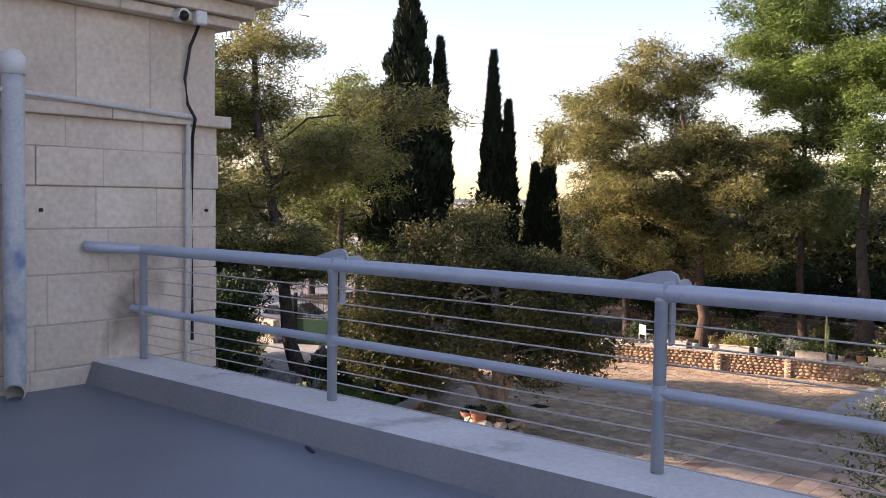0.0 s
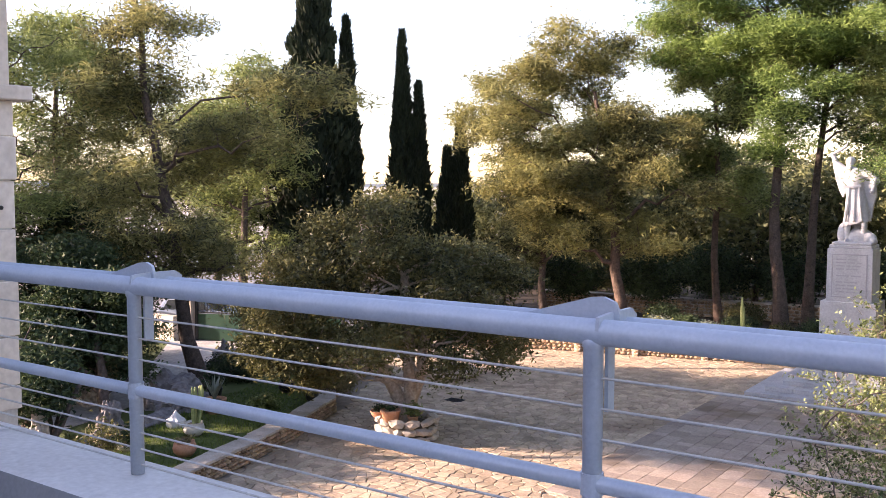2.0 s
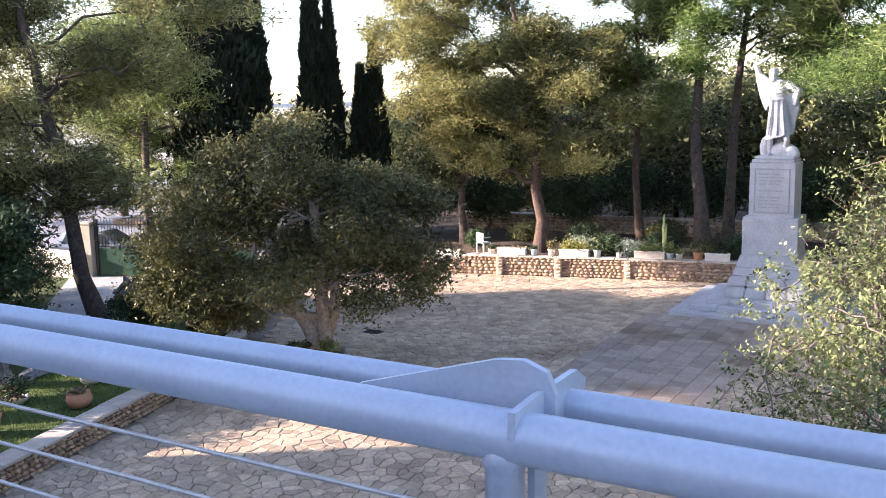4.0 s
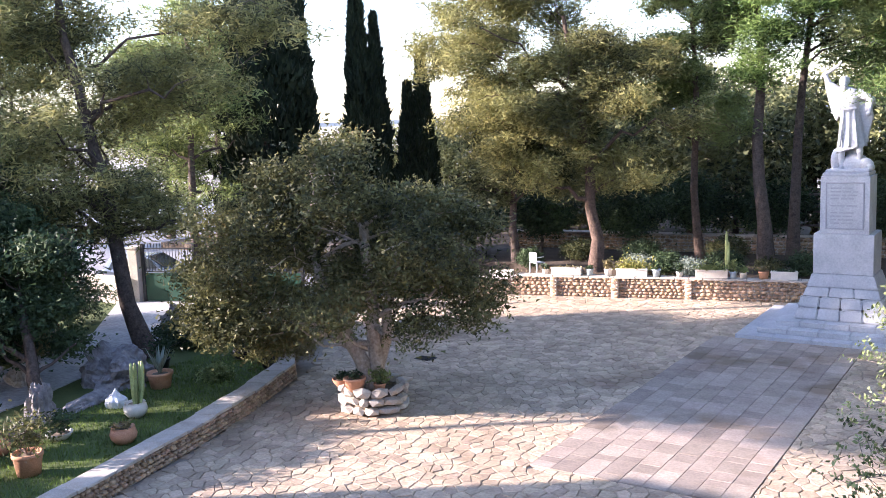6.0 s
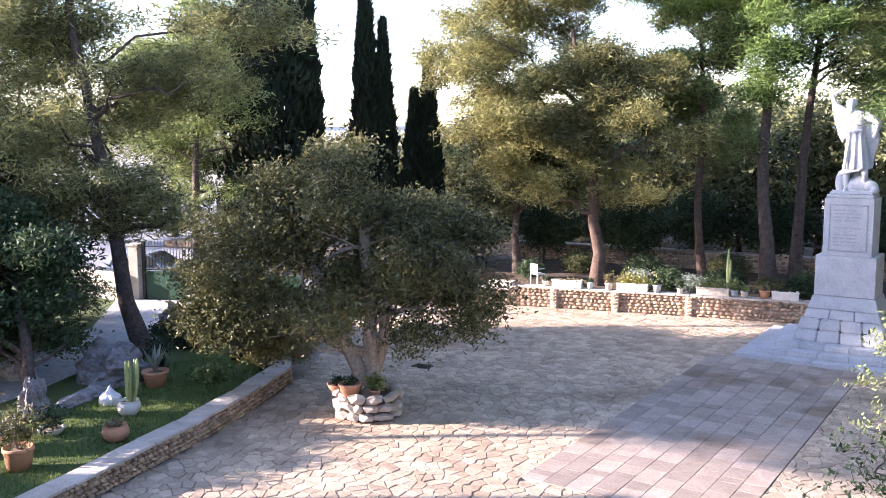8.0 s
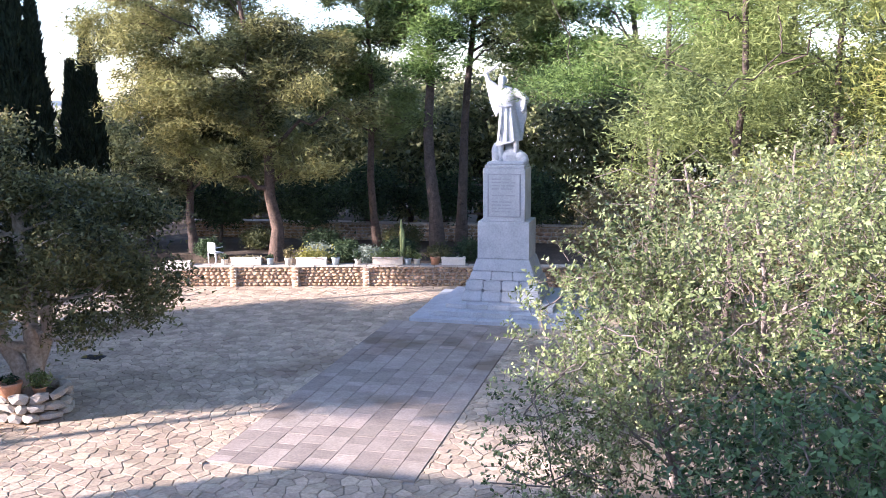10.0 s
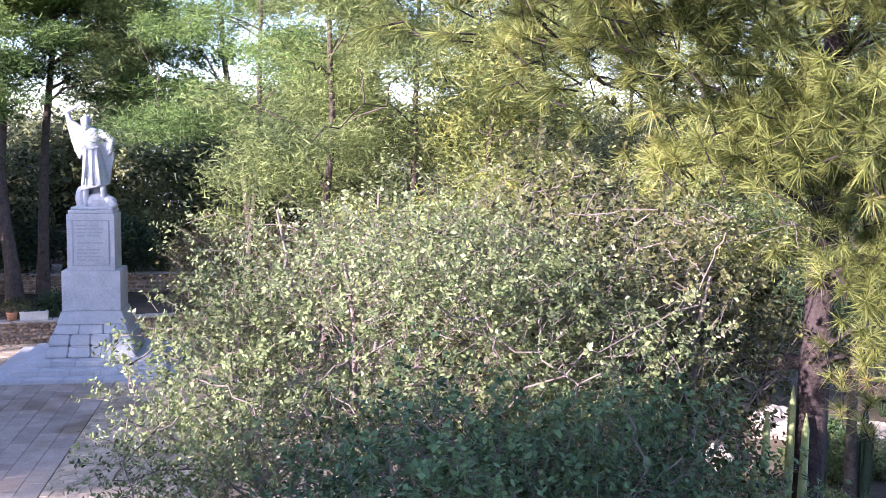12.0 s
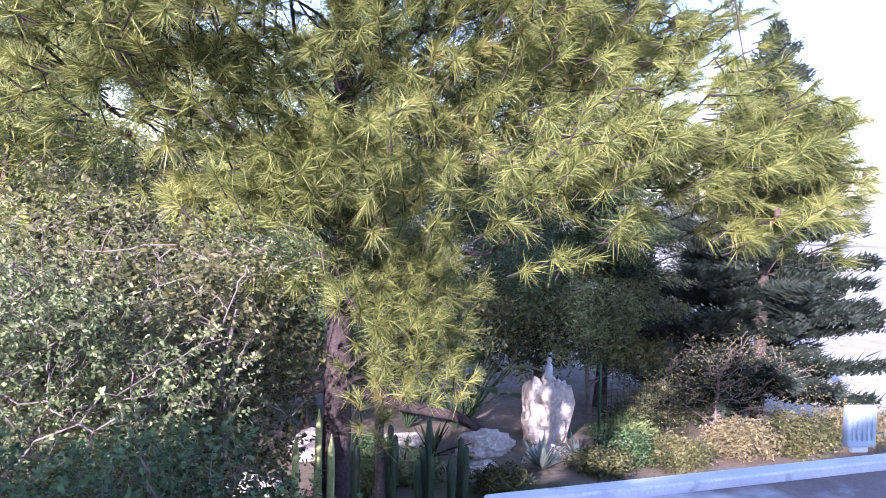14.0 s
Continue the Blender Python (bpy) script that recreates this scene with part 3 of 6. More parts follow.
def security_camera():
    c = thing("security_camera", (-2.150, 0.318, 2.862), "small white dome security camera under a cornice", "camera")
    b = bmesh.new()
    bmesh.ops.create_cone(b, cap_ends=True, segments=24, radius1=0.055, radius2=0.05, depth=0.09, matrix=pose(0.03, 0, 0, 0, 90, 0))
    part("housing", b, M_white, c)
    b = bmesh.new()
    bmesh.ops.create_uvsphere(b, u_segments=20, v_segments=12, radius=0.042, matrix=Matrix.Translation((0.07, -0.005, -0.012)))
    part("lens_dome", b, M_black, c, "glossy black lens dome")
    part("junction_box", bm_box(-0.02, 0.05, 0.13, 0.235, -0.05, 0.06, bevel=0.01), M_white, c, "square white junction box")


security_camera()


def drainpipe():
    d = thing("drainpipe", (-2.220, -0.969, 0.0), "vertical pipe with peeling blue-grey and white paint", "pipe")
    part("pipe", bm_lathe([(0.075, 0.10), (0.075, 0.8), (0.078, 0.81), (0.078, 0.85), (0.075, 0.86), (0.075, 2.28)], 24), M_peel, d)
    part("cap", bm_lathe([(0.0, 2.44), (0.05, 2.43), (0.085, 2.38), (0.088, 2.26), (0.075, 2.26)], 24), M_white, d, "rounded white cap")
    v, f = tube_data([[((0, 0.0, 0.12), 0.07), ((0.0, 0.0, 0.06), 0.07), ((0.05, -0.02, 0.03), 0.065), ((0.12, -0.06, 0.05), 0.06)]], 14)
    solid("elbow", mesh_of("elbow", v, f, M_pvc, smooth=True), d)


drainpipe()
b = bmesh.new()
bm_box(-0.07, 0.07, -0.012, 0.012, 0, 0.008, bevel=0.003, bm=b)
bm = b
me = bpy.data.meshes.new("wood_chip")
bm.to_mesh(me)
bm.free()
me.materials.append(M_black)
solid("wood_splinter", me, at=pose(0.32, -0.46, 0.002, 0, 0, -25), label="small dark splinter lying on the terrace floor", category="debris")

# ---- monument ----
MX, MY = -3.08, 29.85


def monument():
    m = thing("monument", (MX, MY, COURT), "stepped white stone pedestal carrying a statue", "monument")
    for k, (hw, yf, z0, z1) in enumerate(((2.74, -2.35, -0.03, 0.13), (2.2, -1.92, 0.13, 0.30), (1.75, -1.5, 0.30, 0.47))):
        # treads in slabs
        n = 5
        for i in range(n):
            x0, x1 = -hw + 2 * hw * i / n, -hw + 2 * hw * (i + 1) / n
            part("step_slab", bm_box(x0 + 0.004, x1 - 0.004, yf, 2.4 - 0.3 * k, z0, z1, bevel=0.012), M_monument, m)
    # rusticated battered courses
    def course(z0, z1, w0, w1, d0, d1, n, bev):
        for i in range(n):
            b = bmesh.new()
            f0, f1 = i / n, (i + 1) / n
            pts = []
            for z, w, d in ((z0 + 0.005, w0, d0), (z1 - 0.005, w1, d1)):
                pts += [(-w + 2 * w * f0 + 0.006, -d, z), (-w + 2 * w * f1 - 0.006, -d, z), (-w + 2 * w * f1 - 0.006, d, z), (-w + 2 * w * f0 + 0.006, d, z)]
            vs = [b.verts.new(p) for p in pts]
            for q in ((3, 2, 1, 0), (4, 5, 6, 7), (0, 1, 5, 4), (1, 2, 6, 5), (2, 3, 7, 6), (3, 0, 4, 7)):
                b.faces.new([vs[j] for j in q])
            bmesh.ops.bevel(b, geom=b.edges[:], offset=bev, segments=2, affect="EDGES")
            part("base_block", b, M_monument, m)
    course(0.47, 0.83, 1.32, 1.24, 1.10, 1.02, 4, 0.035)
    course(0.83, 1.17, 1.24, 1.15, 1.02, 0.95, 4, 0.035)
    course(1.17, 1.45, 1.10, 1.01, 0.92, 0.84, 3, 0.02)
    course(1.45, 1.85, 1.01, 0.88, 0.84, 0.76, 1, 0.02)
    part("plinth", bm_box(-0.85, 0.85, -0.72, 0.72, 1.85, 3.07, bevel=0.015), M_monument, m)
    part("shaft", bm_box(-0.69, 0.69, -0.62, 0.62, 3.07, 4.79, bevel=0.012), M_monument, m)
    part("shaft_cap", bm_box(-0.65, 0.65, -0.58, 0.58, 4.79, 4.90, bevel=0.02), M_monument, m)
    # inscription panel with a raised frame
    pan = part("inscription_panel", bm_box(-0.50, 0.50, -0.632, -0.619, 3.25, 4.58, bevel=0.004), M_monument, m, "white marble panel with rows of small engraved writing")
    for x0, x1, z0, z1 in ((-0.54, 0.54, 4.58, 4.62), (-0.54, 0.54, 3.21, 3.25), (-0.54, -0.50, 3.25, 4.58), (0.50, 0.54, 3.25, 4.58)):
        part("panel_frame", bm_box(x0, x1, -0.645, -0.619, z0, z1, bevel=0.006), M_letter, m)
    z = 4.42
    for ln, words in enumerate(((0.30, 0.26), (0.30, 0.22, 0.14), (0.26, 0.12, 0.26), (0.24, 0.36), (), (0.40, 0.30), (), (0.20, 0.40), (0.30, 0.26), (0.16, 0.44), (0.26, 0.3))):
        x = -0.40
        for w in words:
            part("writing_bar", bm_box(x, x + w, -0.636, -0.631, z, z + 0.045), M_letter, pan)
            x += w + 0.05
        z -= 0.105


monument()

# ---- trees ----
def image_blob(c, r):
    return (np.array(c, float), np.array(r, float))


B = image_blob
# tree in the round stone planter of the courtyard
make_tree("courtyard_tree", 21, (-11.6, 17.05, COURT + 0.4), (-12.1, 17.0, -1.2), 0.2, 0.12,
          [B((-12.5, 16.8, -1.5), (2.9, 2.9, 2.0)), B((-14.5, 15.8, -2.1), (1.7, 1.8, 1.7)), B((-10.2, 18.0, -1.7), (1.6, 1.7, 1.7)), B((-12.3, 16.9, 0.1), (1.7, 1.7, 0.9)), B((-13.7, 16.2, -0.4), (1.1, 1.1, 0.7)), B((-10.8, 17.6, -0.5), (0.9, 0.9, 0.6)), B((-14.2, 15.6, -3.5), (1.2, 1.2, 0.7)), B((-15.4, 15.4, -2.9), (0.9, 0.9, 0.7)), B((-9.4, 18.4, -2.6), (0.9, 0.9, 0.6))],
          3300, 28, 0.21, (0.115, 0.055), (M_bark_pale, L_olive), "spreading evergreen tree with small dull green leaves in a stone planter", limbs=70, flat=0.2, layers=9, stems=[((-12.9, 16.5, -1.6), 0.21), ((-11.8, 17.2, -0.9), 0.20), ((-11.1, 17.6, -1.7), 0.15)])
# dark tree on the lawn
make_tree("lawn_tree", 22, (-18.3, 12.4, LAWN), (-19.9, 13.2, -2.4), 0.2, 0.08,
          [B((-20.6, 13.8, -2.2), (2.2, 1.6, 1.6)), B((-22.3, 12.9, -1.2), (2.0, 1.7, 1.5)), B((-20.0, 13.6, -3.2), (1.3, 1.0, 1.0)), B((-22.0, 13.2, -3.2), (1.6, 1.4, 1.4))],
          1700, 30, 0.21, (0.14, 0.07), (M_bark, L_laurel), "dense dark green tree growing on a lawn", limbs=40, layers=5)
make_tree("forked_tree", 24, (-15.9, 8.9, LAWN), (-18.4, 10.6, -3.4), 0.16, 0.06, [B((-20.2, 11.9, -2.9), (1.2, 0.8, 0.7)), B((-21.4, 12.2, -2.4), (1.1, 0.8, 0.6)), B((-17.2, 9.6, -3.5), (1.1, 0.8, 0.55)), B((-18.6, 10.4, -3.2), (1.2, 0.9, 0.6))], 620, 30, 0.2, (0.14, 0.07), (M_bark, L_laurel), "small forked tree with brown bark at the lawn edge", limbs=20, stems=[((-18.6, 10.4, -3.3), 0.15), ((-17.2, 10.9, -3.5), 0.12)])
# leaning pine on the lawn
make_tree("leaning_pine", 23, (-20.0, 17.1, LAWN), (-22.45, 16.65, 7.6), 0.27, 0.08,
          [B((-21.25, 16.85, 0.3), (2.6, 2.6, 1.0)), B((-20.55, 17.85, -0.8), (2.4, 2.2, 0.8)), B((-22.85, 16.45, -0.8), (2.6, 2.4, 0.9)), B((-21.75, 16.65, 2.4), (3.6, 3.4, 1.7)), B((-19.55, 17.85, 3.1), (2.2, 2.2, 1.0)), B((-24.45, 16.05, 3.6), (2.6, 2.6, 1.8)), B((-22.45, 16.45, 5.6), (2.8, 2.6, 1.4)), B((-21.25, 16.25, 7.0), (2.0, 2.0, 1.0)), B((-21.65, 15.95, 8.3), (2.0, 2.0, 0.9)), B((-16.55, 19.05, 4.5), (1.7, 1.7, 0.9)), B((-18.05, 18.45, 4.3), (1.6, 1.6, 0.9))],
          2700, 26, 0.22, (0.22, 0.04), (M_bark, L_pinedry), "leaning pine with sparse brownish green needles", "tree", limbs=80, layers=7)
# Pines at (-30.5, 12.8) and (-30, 10.5) are unseen, added to shade court and monument.
for i, (x, y, h, r, mt) in enumerate(((-29, 17.5, 7.4, 3.4, L_pine), (-29.5, 27.5, 6.8, 3.0, L_pine), (-34, 33, 8.0, 3.6, L_pine), (-27.0, 13.5, 2.2, 2.6, L_olive), (-25.8, 16.6, 1.0, 2.2, L_laurel), (-30.5, 12.8, 7.4, 2.5, L_pine), (-30, 10.5, 8.0, 3.4, L_pine), (-43, 38, 7, 4, L_under), (-52, 44, 7, 4, L_under), (-48, 31, 5, 4, L_under))):
    make_tree("pine_tree", 30 + i, (x, y, COURT), (x + 0.4, y, h - 1), 0.24, 0.07,
              [B((x, y, h - 2.2), (r, r, 2.0)), B((x + 1.2, y + 0.4, h - 4.2), (r * 0.9, r, 1.5)), B((x - 1.2, y - 0.5, h - 5.2), (r * 0.9, r * 0.9, 1.3)), B((x + 0.2, y, h - 0.6), (r * 0.55, r * 0.55, 1.0)), B((x, y, h - 7.2), (r * 0.85, r * 0.85, 1.2))][::3 if i == 0 else 1],
              950, 26, 0.27, (0.28, 0.055), (M_bark, mt), "tall pine with open green needle crown", group="pines by the gate", limbs=50, layers=8)
make_tree("pine_tree", 27, (-25.6, 13.6, LAWN), (-25.8, 13.8, 6.0), 0.22, 0.07, [B((-25.8, 13.8, 5.4), (2.8, 2.6, 1.5)), B((-26.4, 13.2, 3.2), (2.6, 2.4, 1.3)), B((-25.0, 14.2, 1.4), (2.2, 2.0, 1.0)), B((-27.4, 12.6, 0.4), (2.4, 2.0, 1.1))],
          650, 26, 0.25, (0.22, 0.04), (M_bark, L_pine), "tall pine with an open green needle crown behind the lawn", group="pines by the gate", limbs=60, layers=8)
for x, y, r, h in ((-24.6, 12.4, 1.9, 3.4), (-27.0, 15.2, 1.8, 3.2), (-23.4, 10.2, 1.7, 2.6)):
    make_tree("round_shrub", int(900 - x * 10), (x, y, LAWN), (x, y, LAWN + h * 0.6), 0.1, 0.04, [B((x, y, LAWN + h * 0.55), (r, r, h * 0.5))], 520, 26, 0.22, (0.14, 0.07), (M_bark, L_laurel), "rounded dark evergreen shrub beyond a cobbled path", "shrub", "shrubs by the path", limbs=16, seg=6)
# Unseen pine, added so that its high crown shades the paved strip.
make_tree("pine_tree", 28, (-28.0, 3.5, LAWN), (-28.0, 3.6, 6.6), 0.22, 0.07, [B((-28.0, 3.5, 5.2), (2.9, 2.9, 1.1)), B((-27.4, 3.8, 6.8), (2.0, 2.0, 0.9))],
          800, 26, 0.27, (0.27, 0.055), (M_bark, L_pine), "tall unseen pine added to shade the paved strip", group="pines by the gate", limbs=40, layers=8)
# cypresses
for i, (x, y, z1, r) in enumerate(((-28.3, 31.2, 12.8, 2.1), (-27.2, 32.4, 9.6, 0.9), (-25.0, 34.05, 8.9, 0.8), (-24.4, 34.6, 6.4, 0.7), (-23.2, 35.4, 3.2, 0.75), (-22.7, 35.8, 4.6, 0.75))):
    rng = np.random.default_rng(60 + i)
    n = 20000 if r > 1 else 11000
    t = rng.random(n) ** 0.8
    prof = r * np.minimum(1, (1 - t) ** 0.75 * 1.25) * np.minimum(1, 0.55 + t * 3)
    a = rng.random(n) * 2 * np.pi
    rr = prof * (0.66 + 0.36 * rng.random(n)) * (1 + 0.16 * np.sin(a * 5 + t * 41 + 3 * i) + 0.13 * np.sin(a * 3 - t * 23) + 0.12 * np.sin(a * 2 + t * 67 + i))
    P = np.stack([rr * np.cos(a), rr * np.sin(a), 0.4 + t * (z1 - COURT - 0.4)], 1)
    d = np.stack([np.cos(a) * 0.35, np.sin(a) * 0.35, np.ones(n)], 1) + rng.normal(size=(n, 3)) * 0.25
    d /= np.linalg.norm(d, axis=1)[:, None]
    w = np.cross(d, rng.normal(size=(n, 3)))
    w /= np.linalg.norm(w, axis=1)[:, None]
    L, W = d * 0.28 * (0.6 + rng.random(n))[:, None], w * (0.06 + 0.025 * r)
    V = np.stack([P - L * 0.2 + W, P - L * 0.2 - W, P + L], 1).reshape(-1, 3)
    cy = thing("cypress", (x, y, COURT), "tall slender dark green cypress", "tree", "cypresses")
    v, f = tube_data([[((0, 0, -0.1), 0.22), ((0, 0, 3), 0.18), ((0, 0, (z1 - COURT) * 0.9), 0.04)]], 8)
    solid("trunk", mesh_of("trunk", v, f, M_bark, smooth=True), cy)
    solid("crown", mesh_of("crown", V, np.arange(3 * n).reshape(-1, 3), L_cypress), cy)
# pines on the raised ground behind the courtyard wall
make_tree("pine_tree", 41, (-13.1, 33.6, UPPER - 0.06), (-14.2, 33.4, 5.4), 0.30, 0.08,
          [B((-14.2, 33.4, 4.6), (4.0, 3.6, 2.4)), B((-15.6, 32.8, 2.2), (3.2, 3.0, 1.7)), B((-12.4, 34.2, 2.0), (3.2, 3.0, 1.7)), B((-14.6, 33.4, 7.0), (2.6, 2.4, 1.4)), B((-15.4, 32.6, 0.0), (2.0, 1.8, 1.0)), B((-17.4, 32.0, 4.4), (2.4, 2.4, 2.0)), B((-12.2, 33.6, -0.4), (1.8, 1.8, 0.9))],
          4200, 28, 0.23, (0.23, 0.045), (M_bark_red, L_pinedry), "pine with rough reddish trunk and yellow-green crown", group="pines behind the courtyard", limbs=90, layers=8)
for i, (bx, by, tx, ty, tz, blobs, mt, r) in enumerate((
        (-10.2, 37.9, -10.6, 37.5, 7.0, [B((-11.0, 37.7, 7.2), (3.0, 3.0, 1.7)), B((-10.0, 37.1, 4.6), (2.6, 2.6, 1.4)), B((-11.6, 37.4, 2.4), (2.0, 1.8, 1.0)), B((-9.4, 37.4, 1.2), (1.6, 1.6, 0.8))], L_pine, 0.2),
        (-7.2, 36.6, -8.0, 36.4, 9.0, [B((-8.6, 36.6, 9.2), (4.2, 4.0, 1.9)), B((-6.0, 36.4, 7.4), (3.6, 3.4, 1.5)), B((-10.4, 35.8, 7.4), (2.6, 2.6, 1.4)), B((-7.0, 35.8, 5.0), (2.4, 2.2, 1.1)), B((-5.0, 36.0, 10.4), (3.0, 3.0, 1.4)), B((-7.6, 35.6, 3.2), (1.5, 1.5, 0.7))], L_pinebright, 0.32),
        (-6.7, 38.4, -5.8, 38.2, 8.6, [B((-5.6, 38.2, 6.6), (3.2, 3.0, 1.8)), B((-4.2, 37.8, 4.6), (2.8, 2.6, 1.3)), B((-4.6, 38.2, 9.4), (3.0, 2.8, 1.6))], L_pine, 0.26),
        (1.8, 39.0, -0.2, 38.2, 8.4, [B((0.2, 38.2, 6.0), (3.8, 3.4, 2.0)), B((-1.8, 37.4, 3.4), (2.6, 2.6, 1.3)), B((2.0, 38.0, 3.4), (3.0, 2.8, 1.7)), B((0.8, 38.4, 9.4), (3.8, 3.2, 1.8)), B((-2.6, 38.0, 8.2), (2.4, 2.4, 1.4))], L_pinebright, 0.22),
        (6.5, 37.0, 6.0, 36.6, 8.0, [B((6.0, 36.6, 5.8), (4.0, 3.6, 2.4)), B((4.6, 35.6, 2.8), (3.2, 3.0, 1.8)), B((8.0, 36.0, 2.5), (3.0, 3.0, 2.0)), B((5.6, 36.6, 9.4), (3.8, 3.4, 1.9)), B((4.4, 36.0, 0.4), (2.8, 2.6, 1.4))], L_pine, 0.24),
        (11.5, 33.0, 11.0, 32.6, 8.0, [B((11.0, 32.6, 5.2), (3.8, 3.6, 2.6)), B((10.0, 31.6, 2.0), (3.0, 3.0, 2.0)), B((10.8, 32.6, 9.0), (3.6, 3.2, 1.9))], L_pine, 0.24),
        (-17.3, 34.8, -17.4, 34.6, 1.6, [B((-17.4, 34.6, 0.8), (2.8, 2.4, 1.7)), B((-16.2, 34.6, -0.8), (2.0, 1.9, 1.0)), B((-18.6, 34.4, -1.2), (1.6, 1.6, 0.8))], L_under, 0.22))):
    make_tree("pine_tree", 50 + i, (bx, by, UPPER - 0.06), (tx, ty, tz), r, 0.07, blobs, 3300 if i == 1 else 2100, 28, 0.24, (0.24, 0.045), (M_bark if i else M_bark_red, mt), "tall pine with a bare trunk and spreading green crown", group="pines behind the courtyard", limbs=70, bend=0.22, layers=9)
# woodland edge and undergrowth further back
k = 0
rng = np.random.default_rng(77)
for x, row in [(x, 0) for x in np.arange(-22, 32, 2.9)] + [(x, 1) for x in np.arange(-20, 34, 4.6)] + [(x, 2) for x in np.arange(-44, -19, 3.4)]:
    y = 43 + 9 * min(row, 1) + 4 * rng.random() - 0.06 * abs(x + 5)
    h = (0.6 + 0.9 * rng.random()) if row == 2 else 1.0 + 2.6 * rng.random() + 2.2 * row
    r = 2.2 + 0.8 * rng.random()
    make_tree("woodland_tree", 100 + k, (x, y, UPPER - 0.06 if -40 < x < 30 else COURT - 0.1), (x + 0.3, y, h - 1), 0.16, 0.05,
              [B((x, y, h - 1.4), (r, r, 1.8)), B((x + 1, y - 0.6, h - 3.2), (r, r * 0.9, 1.5)), B((x - 0.8, y + 0.4, h - 4.8), (r, r, 1.5))],
              340, 22, 0.34, (0.28, 0.15), (M_bark, L_under), "dark evergreen tree at the woodland edge", group="woodland trees", limbs=16, seg=6)
    k += 1
for x, y, r, h in ((-13.5, 38, 1.5, 2.6), (-11.2, 40, 1.6, 3.0), (-8.0, 41, 1.7, 2.6), (-17.5, 37.5, 1.6, 2.4), (-4.0, 40.5, 1.6, 2.8), (-20.5, 36.5, 1.6, 2.5)):
    make_tree("round_shrub", 140 + k, (x, y, UPPER - 0.06), (x, y, UPPER + h * 0.6), 0.1, 0.04,
              [B((x, y, UPPER + h * 0.72), (r, r, h * 0.42))], 380, 26, 0.22, (0.15, 0.07), (M_bark, L_laurel), "rounded evergreen shrub under the pines", "shrub", "shrubs under the pines", limbs=16, seg=6)
    k += 1
for x, y, r, h, lm in ((-16.0, 33.6, 0.5, 0.7, L_laurel), (-11.4, 34.0, 0.5, 0.6, L_agave), (-10.4, 34.4, 0.6, 0.7, L_laurel), (-9.4, 34.2, 0.5, 0.5, L_agave), (-8.3, 34.9, 0.7, 0.8, L_laurel), (-6.6, 34.8, 0.5, 0.6, L_olive), (-5.4, 35.2, 0.6, 0.8, L_laurel), (-12.2, 36.4, 0.8, 0.9, L_laurel), (-9.0, 37.6, 0.8, 1.0, L_olive), (-15.0, 36.2, 0.8, 0.9, L_under), (-4.4, 36.6, 0.8, 1.0, L_laurel)):
    make_tree("low_bush", 150 + k, (x, y, UPPER - 0.06), (x, y, UPPER + h * 0.5), 0.03, 0.01, [B((x, y, UPPER + h * 0.5), (r, r, h * 0.5))], int(180 * r + 40), 22, 0.12, (0.10, 0.05), (M_twig, lm), "low shaded bush behind a courtyard wall", "bush", "bushes behind the wall", limbs=12, seg=5)
    k += 1
# dry yellow shrubs behind the monument
for x, y, r, h in ((0.6, 32.0, 1.7, 4.8), (2.8, 31.2, 1.8, 4.4), (5.4, 30.4, 2.0, 5.0), (8.2, 29.0, 2.0, 4.6)):
    make_tree("dry_shrub", 160 + k, (x, y, COURT), (x, y, COURT + h * 0.7), 0.09, 0.03,
              [B((x, y, COURT + h * 0.55), (r, r, h * 0.45))], 420, 26, 0.26, (0.13, 0.05), (M_twig, L_dryshrub), "tall dry shrub with yellowed leaves", "shrub", "dry shrubs", limbs=40, seg=5)
    k += 1


# large shrubs below the terrace
def sprigs(rng, cen, away, n_leaf, reach, leaf):
    """Leafy shoots: leaves in turn along a short axis. Gives the leaf mesh and the axis paths."""
    n = len(cen)
    ax = (cen - away) / (np.linalg.norm(cen - away, axis=1)[:, None] + 1e-6) * 0.7 + rng.normal(size=(n, 3)) * 0.55 + np.array((0, 0, 0.55))
    ax /= np.linalg.norm(ax, axis=1)[:, None]
    L = reach * rng.uniform(0.5, 1.3, n)
    u = np.tile(np.linspace(0.05, 1.0, n_leaf), n)
    A, C, LL = np.repeat(ax, n_leaf, 0), np.repeat(cen, n_leaf, 0), np.repeat(L, n_leaf)
    m = n * n_leaf
    side = np.cross(A, rng.normal(size=(m, 3)))
    side /= np.linalg.norm(side, axis=1)[:, None] + 1e-9
    d = A * 0.35 + side * 0.95
    d /= np.linalg.norm(d, axis=1)[:, None]
    w = np.cross(d, A) * 0.6 + rng.normal(size=(m, 3)) * 0.35
    w /= np.linalg.norm(w, axis=1)[:, None] + 1e-9
    P = C + A * (u * LL)[:, None]
    s = rng.uniform(0.65, 1.25, m)[:, None]
    tip = P + d * leaf[0] * s
    mid = P + d * leaf[0] * s * 0.5
    V = np.stack([P, mid + w * leaf[1] * s * 0.5, tip, mid - w * leaf[1] * s * 0.5], 1).reshape(-1, 3)
    return V, np.arange(4 * m).reshape(-1, 4), [[(c - a * 0.1, 0.004), (c + a * l * 0.9, 0.002)] for c, a, l in zip(cen[::2], ax[::2], L[::2])]


